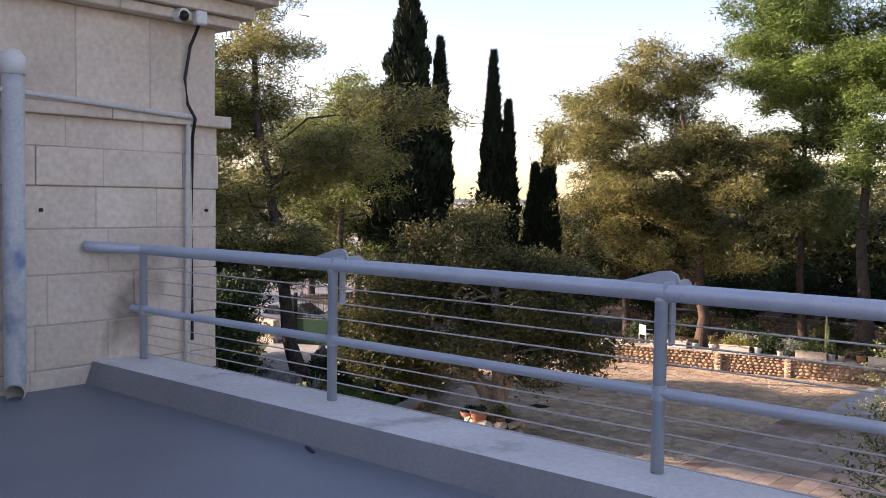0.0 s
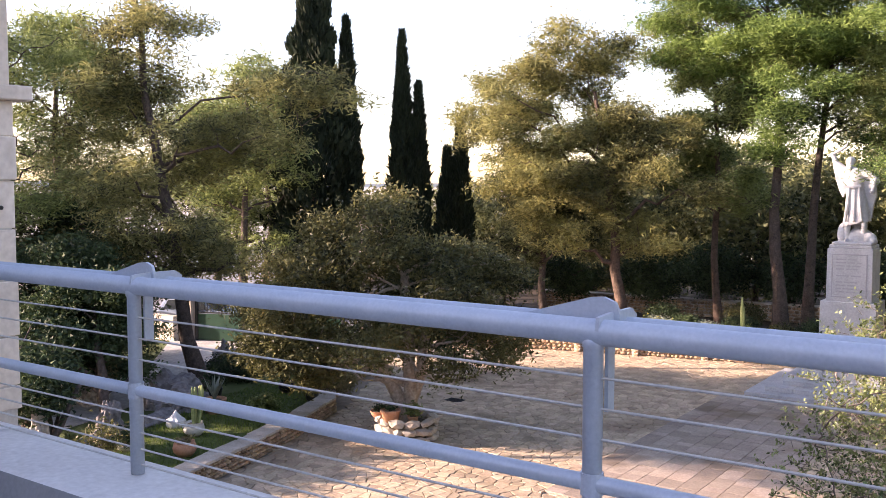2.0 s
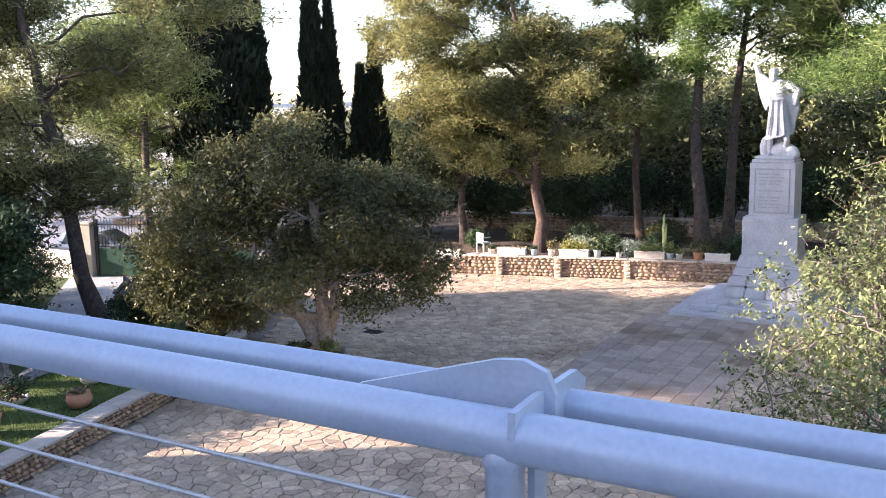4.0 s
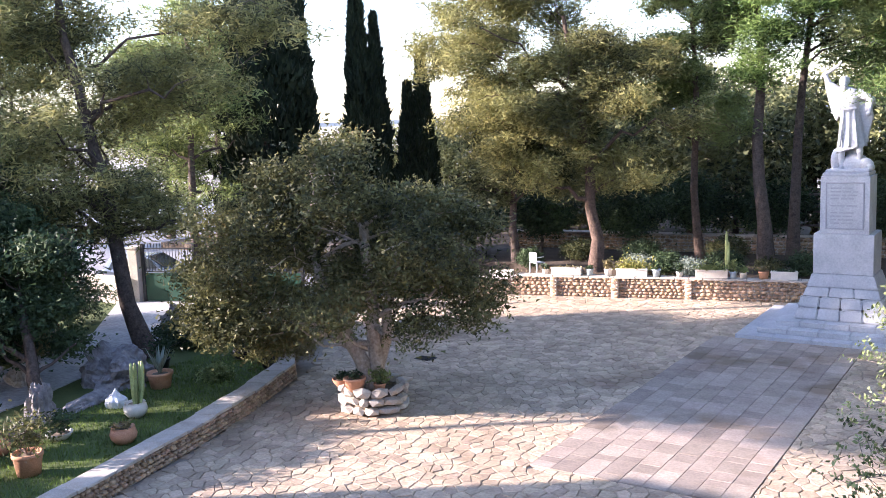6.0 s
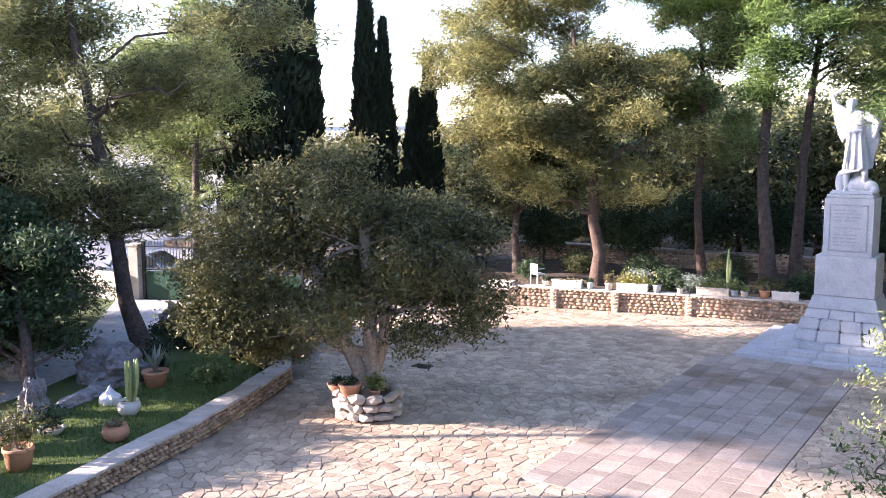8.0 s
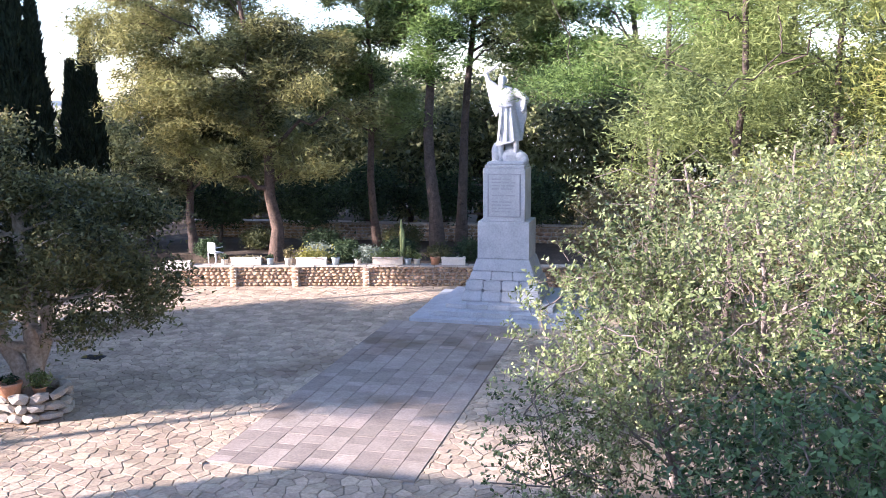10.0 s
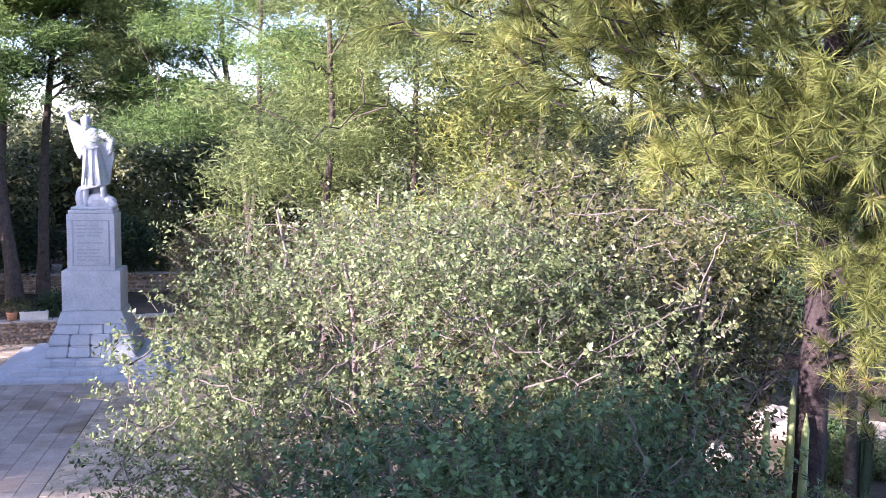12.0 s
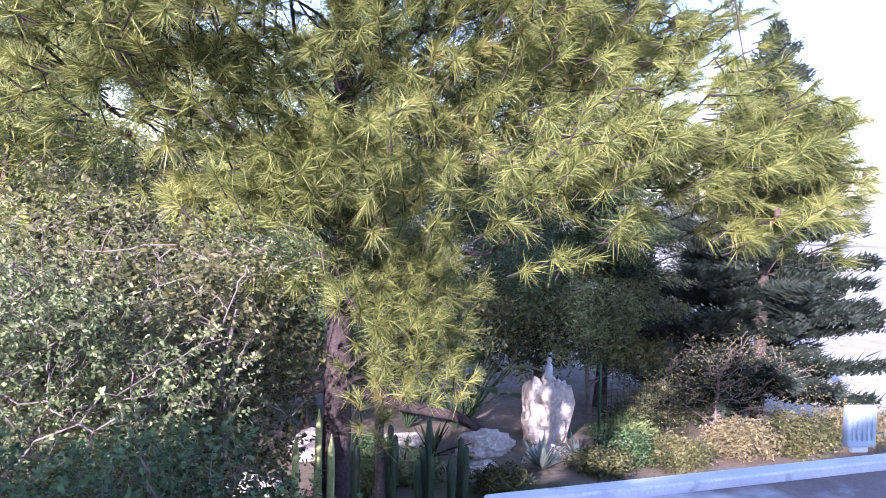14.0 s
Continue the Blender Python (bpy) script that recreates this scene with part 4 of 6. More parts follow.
def big_shrub(seed, stems, blobs, clumps, n_leaf, reach, leaf, mats, label, twigs=60, name="tall_shrub", layers=6):
    rng = np.random.default_rng(seed)
    x, y = stems[0][0][0], stems[0][0][1]
    s = thing(name, (x, y, COURT), label, "shrub")
    o = np.array((x, y, COURT))
    core = np.mean([b_[0] for b_ in blobs], 0)
    cen, _ = blob_points(rng, break_up(rng, blobs, layers, 0.55, 0.5) + blobs, clumps, 1, 0.1)
    paths = []
    each = cen[rng.choice(len(cen), min(twigs, len(cen)), replace=False)]
    for j, (b0, t0, r0) in enumerate(stems):
        paths += limb_paths(rng, b0, t0, r0, 0.02, each[j::len(stems)], 0.5, 0.007)
    v, f = tube_data(paths, 6)
    solid("branch_frame", mesh_of("branch_frame", v - o, f, mats[0], smooth=True), s)
    v, f, axes = sprigs(rng, cen, core - np.array((0, 0, 1.0)), n_leaf, reach, leaf)
    solid("foliage", mesh_of("foliage", v - o, f, mats[1]), s)
    v, f = tube_data(axes, 3)
    solid("twig_frame", mesh_of("twig_frame", v - o, f, mats[0]), s, kind="stuff")
    return s


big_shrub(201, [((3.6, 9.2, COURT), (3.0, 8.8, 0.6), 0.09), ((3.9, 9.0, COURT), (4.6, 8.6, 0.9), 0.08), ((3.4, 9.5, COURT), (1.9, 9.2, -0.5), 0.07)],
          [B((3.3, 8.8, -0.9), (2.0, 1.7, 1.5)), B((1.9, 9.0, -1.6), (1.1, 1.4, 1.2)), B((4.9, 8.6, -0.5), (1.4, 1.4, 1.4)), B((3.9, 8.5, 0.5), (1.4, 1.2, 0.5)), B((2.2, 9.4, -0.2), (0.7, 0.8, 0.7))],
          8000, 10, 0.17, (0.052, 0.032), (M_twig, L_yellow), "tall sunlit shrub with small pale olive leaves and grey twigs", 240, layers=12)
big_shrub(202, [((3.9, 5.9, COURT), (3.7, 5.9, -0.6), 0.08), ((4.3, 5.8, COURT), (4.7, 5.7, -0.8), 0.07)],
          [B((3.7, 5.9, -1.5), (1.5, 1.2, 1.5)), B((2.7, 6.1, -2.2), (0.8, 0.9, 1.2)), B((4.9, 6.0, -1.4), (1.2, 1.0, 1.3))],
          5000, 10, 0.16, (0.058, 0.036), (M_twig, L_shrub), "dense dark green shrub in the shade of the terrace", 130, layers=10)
big_shrub(203, [((6.2, 10.0, COURT), (6.0, 9.8, 1.0), 0.10), ((6.6, 9.8, COURT), (7.2, 9.5, 0.2), 0.08), ((5.8, 10.2, COURT), (5.2, 9.9, 0.4), 0.07)],
          [B((5.9, 9.8, -0.4), (1.7, 1.4, 1.6)), B((7.0, 9.9, -1.9), (1.3, 1.2, 1.5)), B((5.4, 9.8, -2.4), (1.5, 1.2, 1.4)), B((8.0, 11.2, -1.4), (1.3, 1.2, 1.6))],
          3600, 10, 0.22, (0.072, 0.056), (M_twig, L_olive), "tall twiggy shrub with rounded olive leaves", 260, layers=12)
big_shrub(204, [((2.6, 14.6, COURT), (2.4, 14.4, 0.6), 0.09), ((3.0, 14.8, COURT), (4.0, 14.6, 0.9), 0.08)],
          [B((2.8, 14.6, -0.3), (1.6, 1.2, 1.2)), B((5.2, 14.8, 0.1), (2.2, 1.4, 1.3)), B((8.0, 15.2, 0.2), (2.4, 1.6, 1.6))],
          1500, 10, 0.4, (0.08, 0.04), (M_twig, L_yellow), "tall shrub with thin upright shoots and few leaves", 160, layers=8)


# near pine with long needles
def long_needle_pine():
    rng = np.random.default_rng(301)
    base = np.array((8.73, 9.86, COURT))
    top = np.array((8.72, 9.6, 8.5))
    tree = thing("long_needled_pine", base, "large pine with long yellow-green needle tufts", "tree")
    blobs = [B((7.2, 8.0, 3.0), (3.2, 1.8, 1.2)), B((5.0, 7.4, 3.3), (2.0, 1.4, 0.9)), B((3.6, 7.8, 4.0), (1.6, 1.2, 0.7)), B((9.6, 7.6, 3.4), (2.0, 1.6, 1.4)), B((7.0, 7.6, 2.0), (1.2, 0.9, 0.6)), B((9.4, 9.0, 4.8), (3.6, 3.0, 1.6)), B((8.9, 8.6, 0.8), (1.1, 0.8, 1.5)),
             B((8.9, 5.8, 1.8), (1.1, 0.7, 0.8)), B((9.7, 4.9, 2.3), (1.2, 0.7, 0.7)), B((8.0, 8.6, 1.6), (1.0, 0.8, 0.7)), B((6.5, 9.0, 5.2), (2.8, 2.0, 1.2)), B((11.5, 7.6, 3.6), (2.0, 1.8, 1.4)),
             B((9.0, 8.5, 0.2), (0.75, 0.6, 0.45)), B((9.2, 8.4, 0.6), (0.8, 0.7, 0.4)), B((9.0, 8.45, -0.3), (0.5, 0.5, 0.3)),
             B((10.7, 5.1, 2.0), (1.0, 0.7, 0.8)), B((11.4, 5.0, 1.7), (1.0, 0.7, 0.8)), B((11.0, 5.0, 1.9), (1.1, 0.8, 0.8)), B((11.2, 5.1, 2.3), (0.8, 0.7, 0.5)), B((9.6, 5.6, 2.0), (0.7, 0.6, 0.8)), B((7.6, 7.6, 4.6), (3.0, 1.6, 1.2)), B((5.0, 7.6, 4.6), (2.2, 1.4, 1.0))]
    n = 5200
    cen, _ = blob_points(rng, break_up(rng, blobs, 5, 0.5, 0.45) + blobs, n, 1, 0.1)
    away = cen - np.array((9.1, 9.3, 0))
    away[:, 2] = 0.6
    away /= np.linalg.norm(away, axis=1)[:, None]
    axis = away + rng.normal(size=(n, 3)) * 0.4 + np.array((0, 0, 0.2))
    axis /= np.linalg.norm(axis, axis=1)[:, None]
    per = 84
    A = np.repeat(axis, per, 0)
    C = np.repeat(cen, per, 0)
    m = n * per
    d = A * rng.uniform(0.25, 1.1, m)[:, None] + rng.normal(size=(m, 3)) * 0.4
    d /= np.linalg.norm(d, axis=1)[:, None]
    d[:, 2] -= 0.12
    s = C + A * rng.uniform(-0.14, 0.05, m)[:, None]
    L = rng.uniform(0.17, 0.29, m)[:, None]
    w = np.cross(d, rng.normal(size=(m, 3)))
    w /= np.linalg.norm(w, axis=1)[:, None]
    V = np.stack([s + w * 0.0044, s - w * 0.0044, s + d * L + np.array((0, 0, -0.015))], 1).reshape(-1, 3)
    solid("needle_mass", mesh_of("needle_mass", V - base, np.arange(3 * m).reshape(-1, 3), L_needle), tree)
    paths = limb_paths(rng, base, top, 0.25, 0.08, cen[rng.choice(n, 150, replace=False)], 0.05, 0.012)
    paths = paths[:1] + [[(p_, r_ * 0.5) for p_, r_ in q] for q in paths[1:]]
    v, f = tube_data(paths, 8)
    solid("trunk", mesh_of("trunk", v - base, f, M_darkbark, smooth=True), tree)
    sh = [[(c - a * 0.28, 0.009), (c, 0.007), (c + a * 0.05, 0.003)] for c, a in zip(cen, axis)]
    v, f = tube_data(sh, 4)
    solid("shoot_frame", mesh_of("shoot_frame", v - base, f, M_darkbark), tree)
    for c, a in zip(cen[::40], axis[::40]):
        b_ = bm_lathe([(0, 0), (0.025, 0.01), (0.035, 0.035), (0.025, 0.07), (0, 0.095)], 10)
        bmesh.ops.transform(b_, verts=b_.verts, matrix=Matrix.Translation(Vector(c - a * 0.06 - base)))
        part("pine_cone", b_, M_bark_red, tree)


long_needle_pine()
# dense dark trees filling the slope behind the near pine
# The two with laurel leaf are dark in place of the near pine's shaded boughs.
for i, (x, y, h, r) in enumerate(((7.0, 20.0, 5.5, 3.0), (11.5, 19.5, 6.5, 3.0), (15.5, 22.5, 6.5, 3.2), (13.0, 27.0, 7.5, 3.6), (20.5, 26.0, 5.0, 3.2), (13.9, 16.0, 5.6, 2.6), (25.5, 23.5, 4.0, 3.0), (30.0, 22.5, 2.4, 2.8), (3.4, 21.5, 7.6, 2.8), (1.6, 27.5, 8.6, 3.0), (6.2, 25.5, 8.8, 3.0))):
    make_tree("evergreen_tree", 330 + i, (x, y, COURT), (x + 0.2, y, h - 1.2), 0.12, 0.05,
              [B((x, y, h - 1.8), (r, r, 1.8)), B((x + 0.8, y - 0.4, h - 4.2), (r, r, 1.8)), B((x - 0.6, y, h - 6.2), (r, r, 1.5))], 1500, 28, 0.24, (0.16, 0.027), (M_bark, (L_needle, L_needle, L_laurel, L_under, L_under, L_laurel, L_under, L_under, L_pine, L_pinebright, L_pine)[i]), "dark evergreen tree above the garden", group="trees above the garden", limbs=40, layers=7)


def araucaria():
    rng = np.random.default_rng(311)
    base = np.array((27.6, 16.0, COURT))
    z1 = 7.2
    tree = thing("araucaria", base, "tall dark araucaria with tiers of level branches", "tree")
    paths, P, D = [[((0, 0, -0.1), 0.24), ((0, 0, 6), 0.16), ((0, 0, z1 - COURT), 0.03)]], [], []
    H = z1 - COURT
    z = 1.2
    while z < H - 0.15:
        reach = 3.3 * min(1, (H - z) / (H * 0.62)) ** 0.9 + 0.12
        nb = 7 if reach > 0.8 else 5
        off = rng.random() * 6
        for j in range(nb):
            a = off + j * 2 * math.pi / nb + rng.normal() * 0.1
            if rng.random() < 0.12:
                continue
            r_ = reach * rng.uniform(0.55, 1.15)
            e = np.array((math.cos(a) * r_, math.sin(a) * r_, z + rng.uniform(-0.12, 0.2) * r_))
            s = np.array((0, 0, z))
            paths.append([(s, 0.035), ((s + e) / 2 - np.array((0, 0, 0.04 * r_)), 0.022), (e, 0.008)])
            q = int(200 * r_) + 14
            u = rng.uniform(0.12, 1.02, q)
            side = np.array((-math.sin(a), math.cos(a), 0))
            pts = s + (e - s) * u[:, None] - np.array((0, 0, 0.12)) * (np.sin(u * np.pi) * r_ * 0.3)[:, None]
            dd = side * rng.choice([-1, 1], q)[:, None] * 0.8 + (e - s) / max(r_, .1) * 0.6 + np.array((0, 0, 0.5)) + rng.normal(size=(q, 3)) * 0.25
            P.append(pts)
            D.append(dd * ((0.24 + 0.3 * (1 - u)) * rng.uniform(0.4, 1.35, q))[:, None] * min(1, r_ / 2 + 0.25))
        z += 0.42 + 0.1 * rng.random() if reach > 1 else 0.3
    P, D = np.concatenate(P), np.concatenate(D)
    w = np.cross(D, np.array((0, 0, 1.0)))
    w /= np.linalg.norm(w, axis=1)[:, None] + 1e-9
    up = np.cross(w, D)
    up /= np.linalg.norm(up, axis=1)[:, None] + 1e-9
    P = P + rng.normal(size=P.shape) * np.array((0.05, 0.05, 0.1))
    V = np.concatenate([np.stack([P - q * 0.026, P + q * 0.026, P + D], 1) for q in (w, up)]).reshape(-1, 3)
    solid("foliage", mesh_of("foliage", V, np.arange(len(V)).reshape(-1, 3), L_araucaria), tree)
    v, f = tube_data(paths, 6)
    solid("trunk", mesh_of("trunk", v, f, M_bark, smooth=True), tree)


araucaria()
# Its low dark masses stand in for shade among the near pine's boughs.
make_tree("pine_tree", 320, (25.6, 20.5, COURT), (25.6, 20.3, 6.0), 0.2, 0.06, [B((25.4, 20.0, 6.2), (2.6, 2.4, 1.6)), B((22.8, 21.0, 5.0), (2.4, 2.0, 1.6)), B((22.8, 21.2, 2.4), (2.5, 2.2, 1.6)), B((24.4, 19.8, 2.4), (2.4, 2.2, 1.5)), B((23.0, 20.4, 0.4), (2.6, 2.2, 1.3)), B((25.2, 20.2, 0.4), (2.2, 2.2, 1.2))], 2300, 26, 0.24, (0.22, 0.045), (M_bark, L_laurel), "dark blue-green pine with low foliage standing in for shaded boughs", limbs=40, layers=7)

# ---- statue ----
def statue():
    b = bmesh.new()

    def ball(x, y, z, r, sx=1, sy=1, sz=1):
        bmesh.ops.create_uvsphere(b, u_segments=16, v_segments=10, radius=1, matrix=Matrix.LocRotScale((x, y, z), None, (r * sx, r * sy, r * sz)))

    def limb(pts):
        v, f = tube_data([pts], 12)
        vs = [b.verts.new(p) for p in v]
        for q in f:
            b.faces.new([vs[i] for i in q])
        b.faces.new(vs[:12]), b.faces.new(vs[-12:])
    def cloth(pts, y0, y1):
        lo = [b.verts.new((x, y0, z)) for x, z in pts]
        hi = [b.verts.new((x, y1, z)) for x, z in pts]
        b.faces.new(lo), b.faces.new(hi[::-1])
        for i in range(len(pts)):
            j = (i + 1) % len(pts)
            b.faces.new((lo[j], lo[i], hi[i], hi[j]))
    # robe in sections: height, middle, half width, half depth
    rings = [(0.64, 0.05, 0.43, 0.30), (0.9, 0.05, 0.39, 0.28), (1.3, 0.02, 0.33, 0.24), (1.7, -0.02, 0.265, 0.20), (1.84, -0.03, 0.235, 0.18), (2.05, -0.05, 0.28, 0.20), (2.28, -0.07, 0.34, 0.19), (2.42, -0.10, 0.25, 0.16), (2.5, -0.17, 0.10, 0.10)]
    seg = 44
    prev = None
    for z, ox, w, d in rings:
        fold = 0.09 * max(0.15, 1 - z / 1.8)
        ring = [b.verts.new((ox + w * math.cos(a) * (1 + fold * math.sin(9 * a)), d * math.sin(a) * (1 + fold * math.sin(9 * a + z)), z + (0.10 * math.cos(a) if z < 0.7 else 0))) for a in (2 * math.pi * i / seg for i in range(seg))]
        if prev:
            for i in range(seg):
                b.faces.new((prev[i], prev[(i + 1) % seg], ring[(i + 1) % seg], ring[i]))
        else:
            b.faces.new(ring[::-1])
        prev = ring
    b.faces.new(prev)
    ball(-0.195, -0.04, 2.64, 0.15, 0.9, 1.0, 1.15)
    ball(-0.18, -0.14, 2.48, 0.10, 0.9, 0.8, 1.6)
    ball(-0.19, 0.04, 2.68, 0.155, 1.0, 1.0, 0.95)
    limb([((-0.30, 0, 2.33), 0.13), ((-0.50, -0.02, 2.50), 0.12), ((-0.63, -0.03, 2.62), 0.10), ((-0.72, -0.05, 2.88), 0.065)])
    ball(-0.73, -0.05, 2.90, 0.08)
    limb([((0.20, 0, 2.30), 0.14), ((0.42, -0.02, 2.20), 0.12), ((0.58, -0.05, 2.08), 0.10), ((0.54, -0.14, 1.75), 0.065)])
    ball(0.52, -0.15, 1.68, 0.08)
    # wide sleeve under the raised arm, and the cloak on the other side and behind
    cloth([(-0.30, 2.44), (-0.62, 2.66), (-0.76, 2.80), (-0.72, 2.48), (-0.63, 2.08), (-0.52, 1.74), (-0.39, 1.48), (-0.26, 1.80)], -0.02, 0.13)
    cloth([(0.18, 2.44), (0.42, 2.32), (0.64, 2.14), (0.68, 1.98), (0.58, 1.86), (0.62, 1.55), (0.53, 1.2), (0.48, 0.82), (0.28, 0.95), (0.22, 1.6)], 0.03, 0.20)
    limb([((0.0, 0.14, 2.3), 0.2), ((0.05, 0.2, 1.6), 0.22), ((0.1, 0.24, 0.9), 0.24), ((0.1, 0.22, 0.1), 0.24)])
    limb([((-0.27, -0.16, 1.86), 0.035), ((-0.03, -0.2, 1.82), 0.04), ((0.2, -0.16, 1.86), 0.035)])
    for x0, x1 in ((-0.16, -0.24), (0.0, 0.02), (0.14, 0.26)):
        limb([((x0, -0.18, 1.8), 0.03), ((x0 * 0.6 + x1 * 0.4, -0.26, 1.3), 0.04), ((x1, -0.31, 0.72), 0.045)])
    limb([((-0.20, -0.08, 0.75), 0.12), ((-0.20, -0.10, 0.45), 0.085), ((-0.19, -0.12, 0.12), 0.07)])
    limb([((0.26, -0.08, 0.85), 0.12), ((0.31, -0.18, 0.55), 0.085), ((0.30, -0.12, 0.32), 0.075)])
    ball(-0.20, -0.22, 0.10, 0.085, 0.8, 1.7, 0.7)
    # rocky ground with a slumped bundle
    ball(-0.38, 0.1, 0.30, 0.22, 0.8, 1, 1.7)
    ball(0.15, 0.08, 0.16, 0.45, 1, 0.8, 0.75)
    ball(0.48, -0.12, 0.18, 0.2, 1.1, 0.9, 1.0)
    ball(0.60, -0.2, 0.1, 0.14, 1.0, 1, 1.0)
    limb([((-0.86, -0.05, 2.82), 0.03), ((-0.73, -0.05, 2.91), 0.04), ((-0.62, -0.05, 2.97), 0.055), ((-0.50, -0.05, 3.05), 0.06), ((-0.39, -0.05, 3.11), 0.05), ((-0.28, -0.05, 3.25), 0.02)])
    bm_box(-0.60, 0.62, -0.48, 0.45, -0.04, 0.06, bevel=0.03, bm=b)
    me = bpy.data.meshes.new("statue")
    b.to_mesh(me)
    b.free()
    me.materials.append(M_monument)
    ob = solid("statue", me, at=(MX, MY, COURT + 4.93), label="white stone statue of a robed figure raising a curved sword", category="statue")
    rm = ob.modifiers.new("remesh", "REMESH")
    rm.mode, rm.voxel_size, rm.use_smooth_shade = "VOXEL", 0.02, True
    return ob


statue()


# ---- garden walls of rubble with coping ----
STONE = []


def stone_mesh(seed, joined=False):
    r = np.random.default_rng(seed)
    b = bmesh.new()
    bmesh.ops.create_icosphere(b, subdivisions=1, radius=0.5)
    for v in b.verts:
        v.co = Vector((v.co.x * r.uniform(0.9, 1.15), v.co.y * r.uniform(0.8, 1.1), v.co.z * r.uniform(0.85, 1.15)))
        v.co = Vector([max(-0.44, min(0.44, c)) for c in v.co])
    return b


for i in range(8):
    b = stone_mesh(400 + i)
    m = bpy.data.meshes.new("stone")
    b.to_mesh(m)
    b.free()
    m.materials.append(M_rubble)
    STONE.append(m)


def rubble_wall(name, line, height, thick, label, seed, sizes=(0.15, 0.10), n_parts=290, both=False, cap_w=0.06, cap_t=0.07, base=COURT, cap_l=0.7):
    """A rubble wall along a line of points (its face is on the right-hand side when walking it), with coping slabs."""
    rng = np.random.default_rng(seed)
    w = thing(name, (line[0][0], line[0][1], base), label, "wall", kind="structure")
    o = Vector((line[0][0], line[0][1], base))
    core = bmesh.new()
    slots, caps = [], []
    for (x0, y0), (x1, y1) in zip(line, line[1:]):
        a, c = Vector((x0, y0, 0)), Vector((x1, y1, 0))
        d = (c - a)
        L = d.length
        d.normalize()
        n = Vector((d.y, -d.x, 0))
        ang = math.atan2(d.y, d.x)
        mid = (a + c) / 2 - n * (thick / 2 + 0.03)
        bmesh.ops.create_cube(core, size=1, matrix=Matrix.LocRotScale(Vector((mid.x, mid.y, base + height / 2 - 0.06)) - o, Euler((0, 0, ang)), (L + 0.02, thick - 0.06, height + 0.12)))
        z = 0.0
        while z < height - 0.03:
            h = sizes[1] * rng.uniform(0.8, 1.25)
            h = min(h, height - z + 0.02)
            s = rng.uniform(-0.08, 0)
            while s < L:
                l = sizes[0] * rng.uniform(0.6, 1.5)
                p = a + d * (s + l / 2) - n * (0.02 + rng.uniform(-0.012, 0.018))
                slots.append((Matrix.LocRotScale(Vector((p.x, p.y, base + z + h / 2)) - o, Euler((rng.normal() * 0.08, rng.normal() * 0.12, ang + rng.normal() * 0.06)), (l * 1.1, 0.16, h * 1.12)), p))
                s += l
            z += h
        s = 0.0
        while s < L - 0.05:
            l = min(cap_l * rng.uniform(0.7, 1.3), L - s)
            p = a + d * (s + l / 2) - n * (thick / 2)
            bm = bm_box(-l / 2 + 0.006, l / 2 - 0.006, -thick / 2 - cap_w * rng.uniform(0.5, 1.1), thick / 2 + cap_w * rng.uniform(0.5, 1.1), 0, cap_t * rng.uniform(0.85, 1.15), bevel=0.012)
            bmesh.ops.transform(bm, verts=bm.verts, matrix=Matrix.LocRotScale(Vector((p.x, p.y, base + height + 0.004)) - o, Euler((rng.normal() * 0.012, rng.normal() * 0.008, ang + rng.normal() * 0.012)), None))
            part("coping_slab", bm, M_cap, w)
            s += l
    part("wall_core", core, M_mortar, w)
    near = sorted(range(len(slots)), key=lambda i: (slots[i][1] - Vector((-8.0, 14.0, 0))).length)
    for i in near[:n_parts]:
        solid("stone", STONE[i % 8], w, slots[i][0])
    rest = near[n_parts:]
    if rest:
        V, F, k = [], [], 0
        for i in rest:
            m = STONE[i % 8]
            for v in m.vertices:
                V.append(slots[i][0] @ v.co)
            F += [tuple(k + q for q in p.vertices) for p in m.polygons]
            k += len(m.vertices)
        solid("stone_rest", mesh_of("stone_rest", [tuple(v) for v in V], F, M_rubble_j), w, kind="stuff", label="remaining small stones of the wall face")
    return w


rubble_wall("wall_far", [(-15.45, 31.15), (-11.65, 32.05), (-9.0, 32.75), (-5.2, 33.5), (-1.0, 34.2), (6.0, 34.4)], 0.72, 0.45, "low rubble stone wall with pale coping closing the courtyard", 500, sizes=(0.20, 0.13))
rubble_wall("wall_far_corner", [(-19.6, 29.6), (-15.47, 31.12)], 0.60, 0.45, "lower stretch of rubble stone wall in the shade", 501, sizes=(0.20, 0.13), n_parts=120)
rubble_wall("wall_lawn", [(-10.6, 1.0), (-12.58, 9.55), (-13.42, 13.13), (-14.15, 15.5), (-15.1, 18.0)], 0.42, 0.46, "low rubble stone wall with flat coping edging the lawn", 502, sizes=(0.15, 0.10))
rubble_wall("wall_lawn_corner", [(-15.12, 18.02), (-16.2, 19.2), (-17.0, 20.2), (-18.2, 23.8)], 0.40, 0.42, "curving rubble stone edge of a planted bed", 503, sizes=(0.17, 0.11), n_parts=150)
rubble_wall("wall_upper", [(-20.0, 39.0), (-4.0, 40.5), (3.0, 40.8)], 0.75, 0.4, "second rubble terrace wall under the pines", 504, sizes=(0.24, 0.15), n_parts=100, base=UPPER - 0.06)
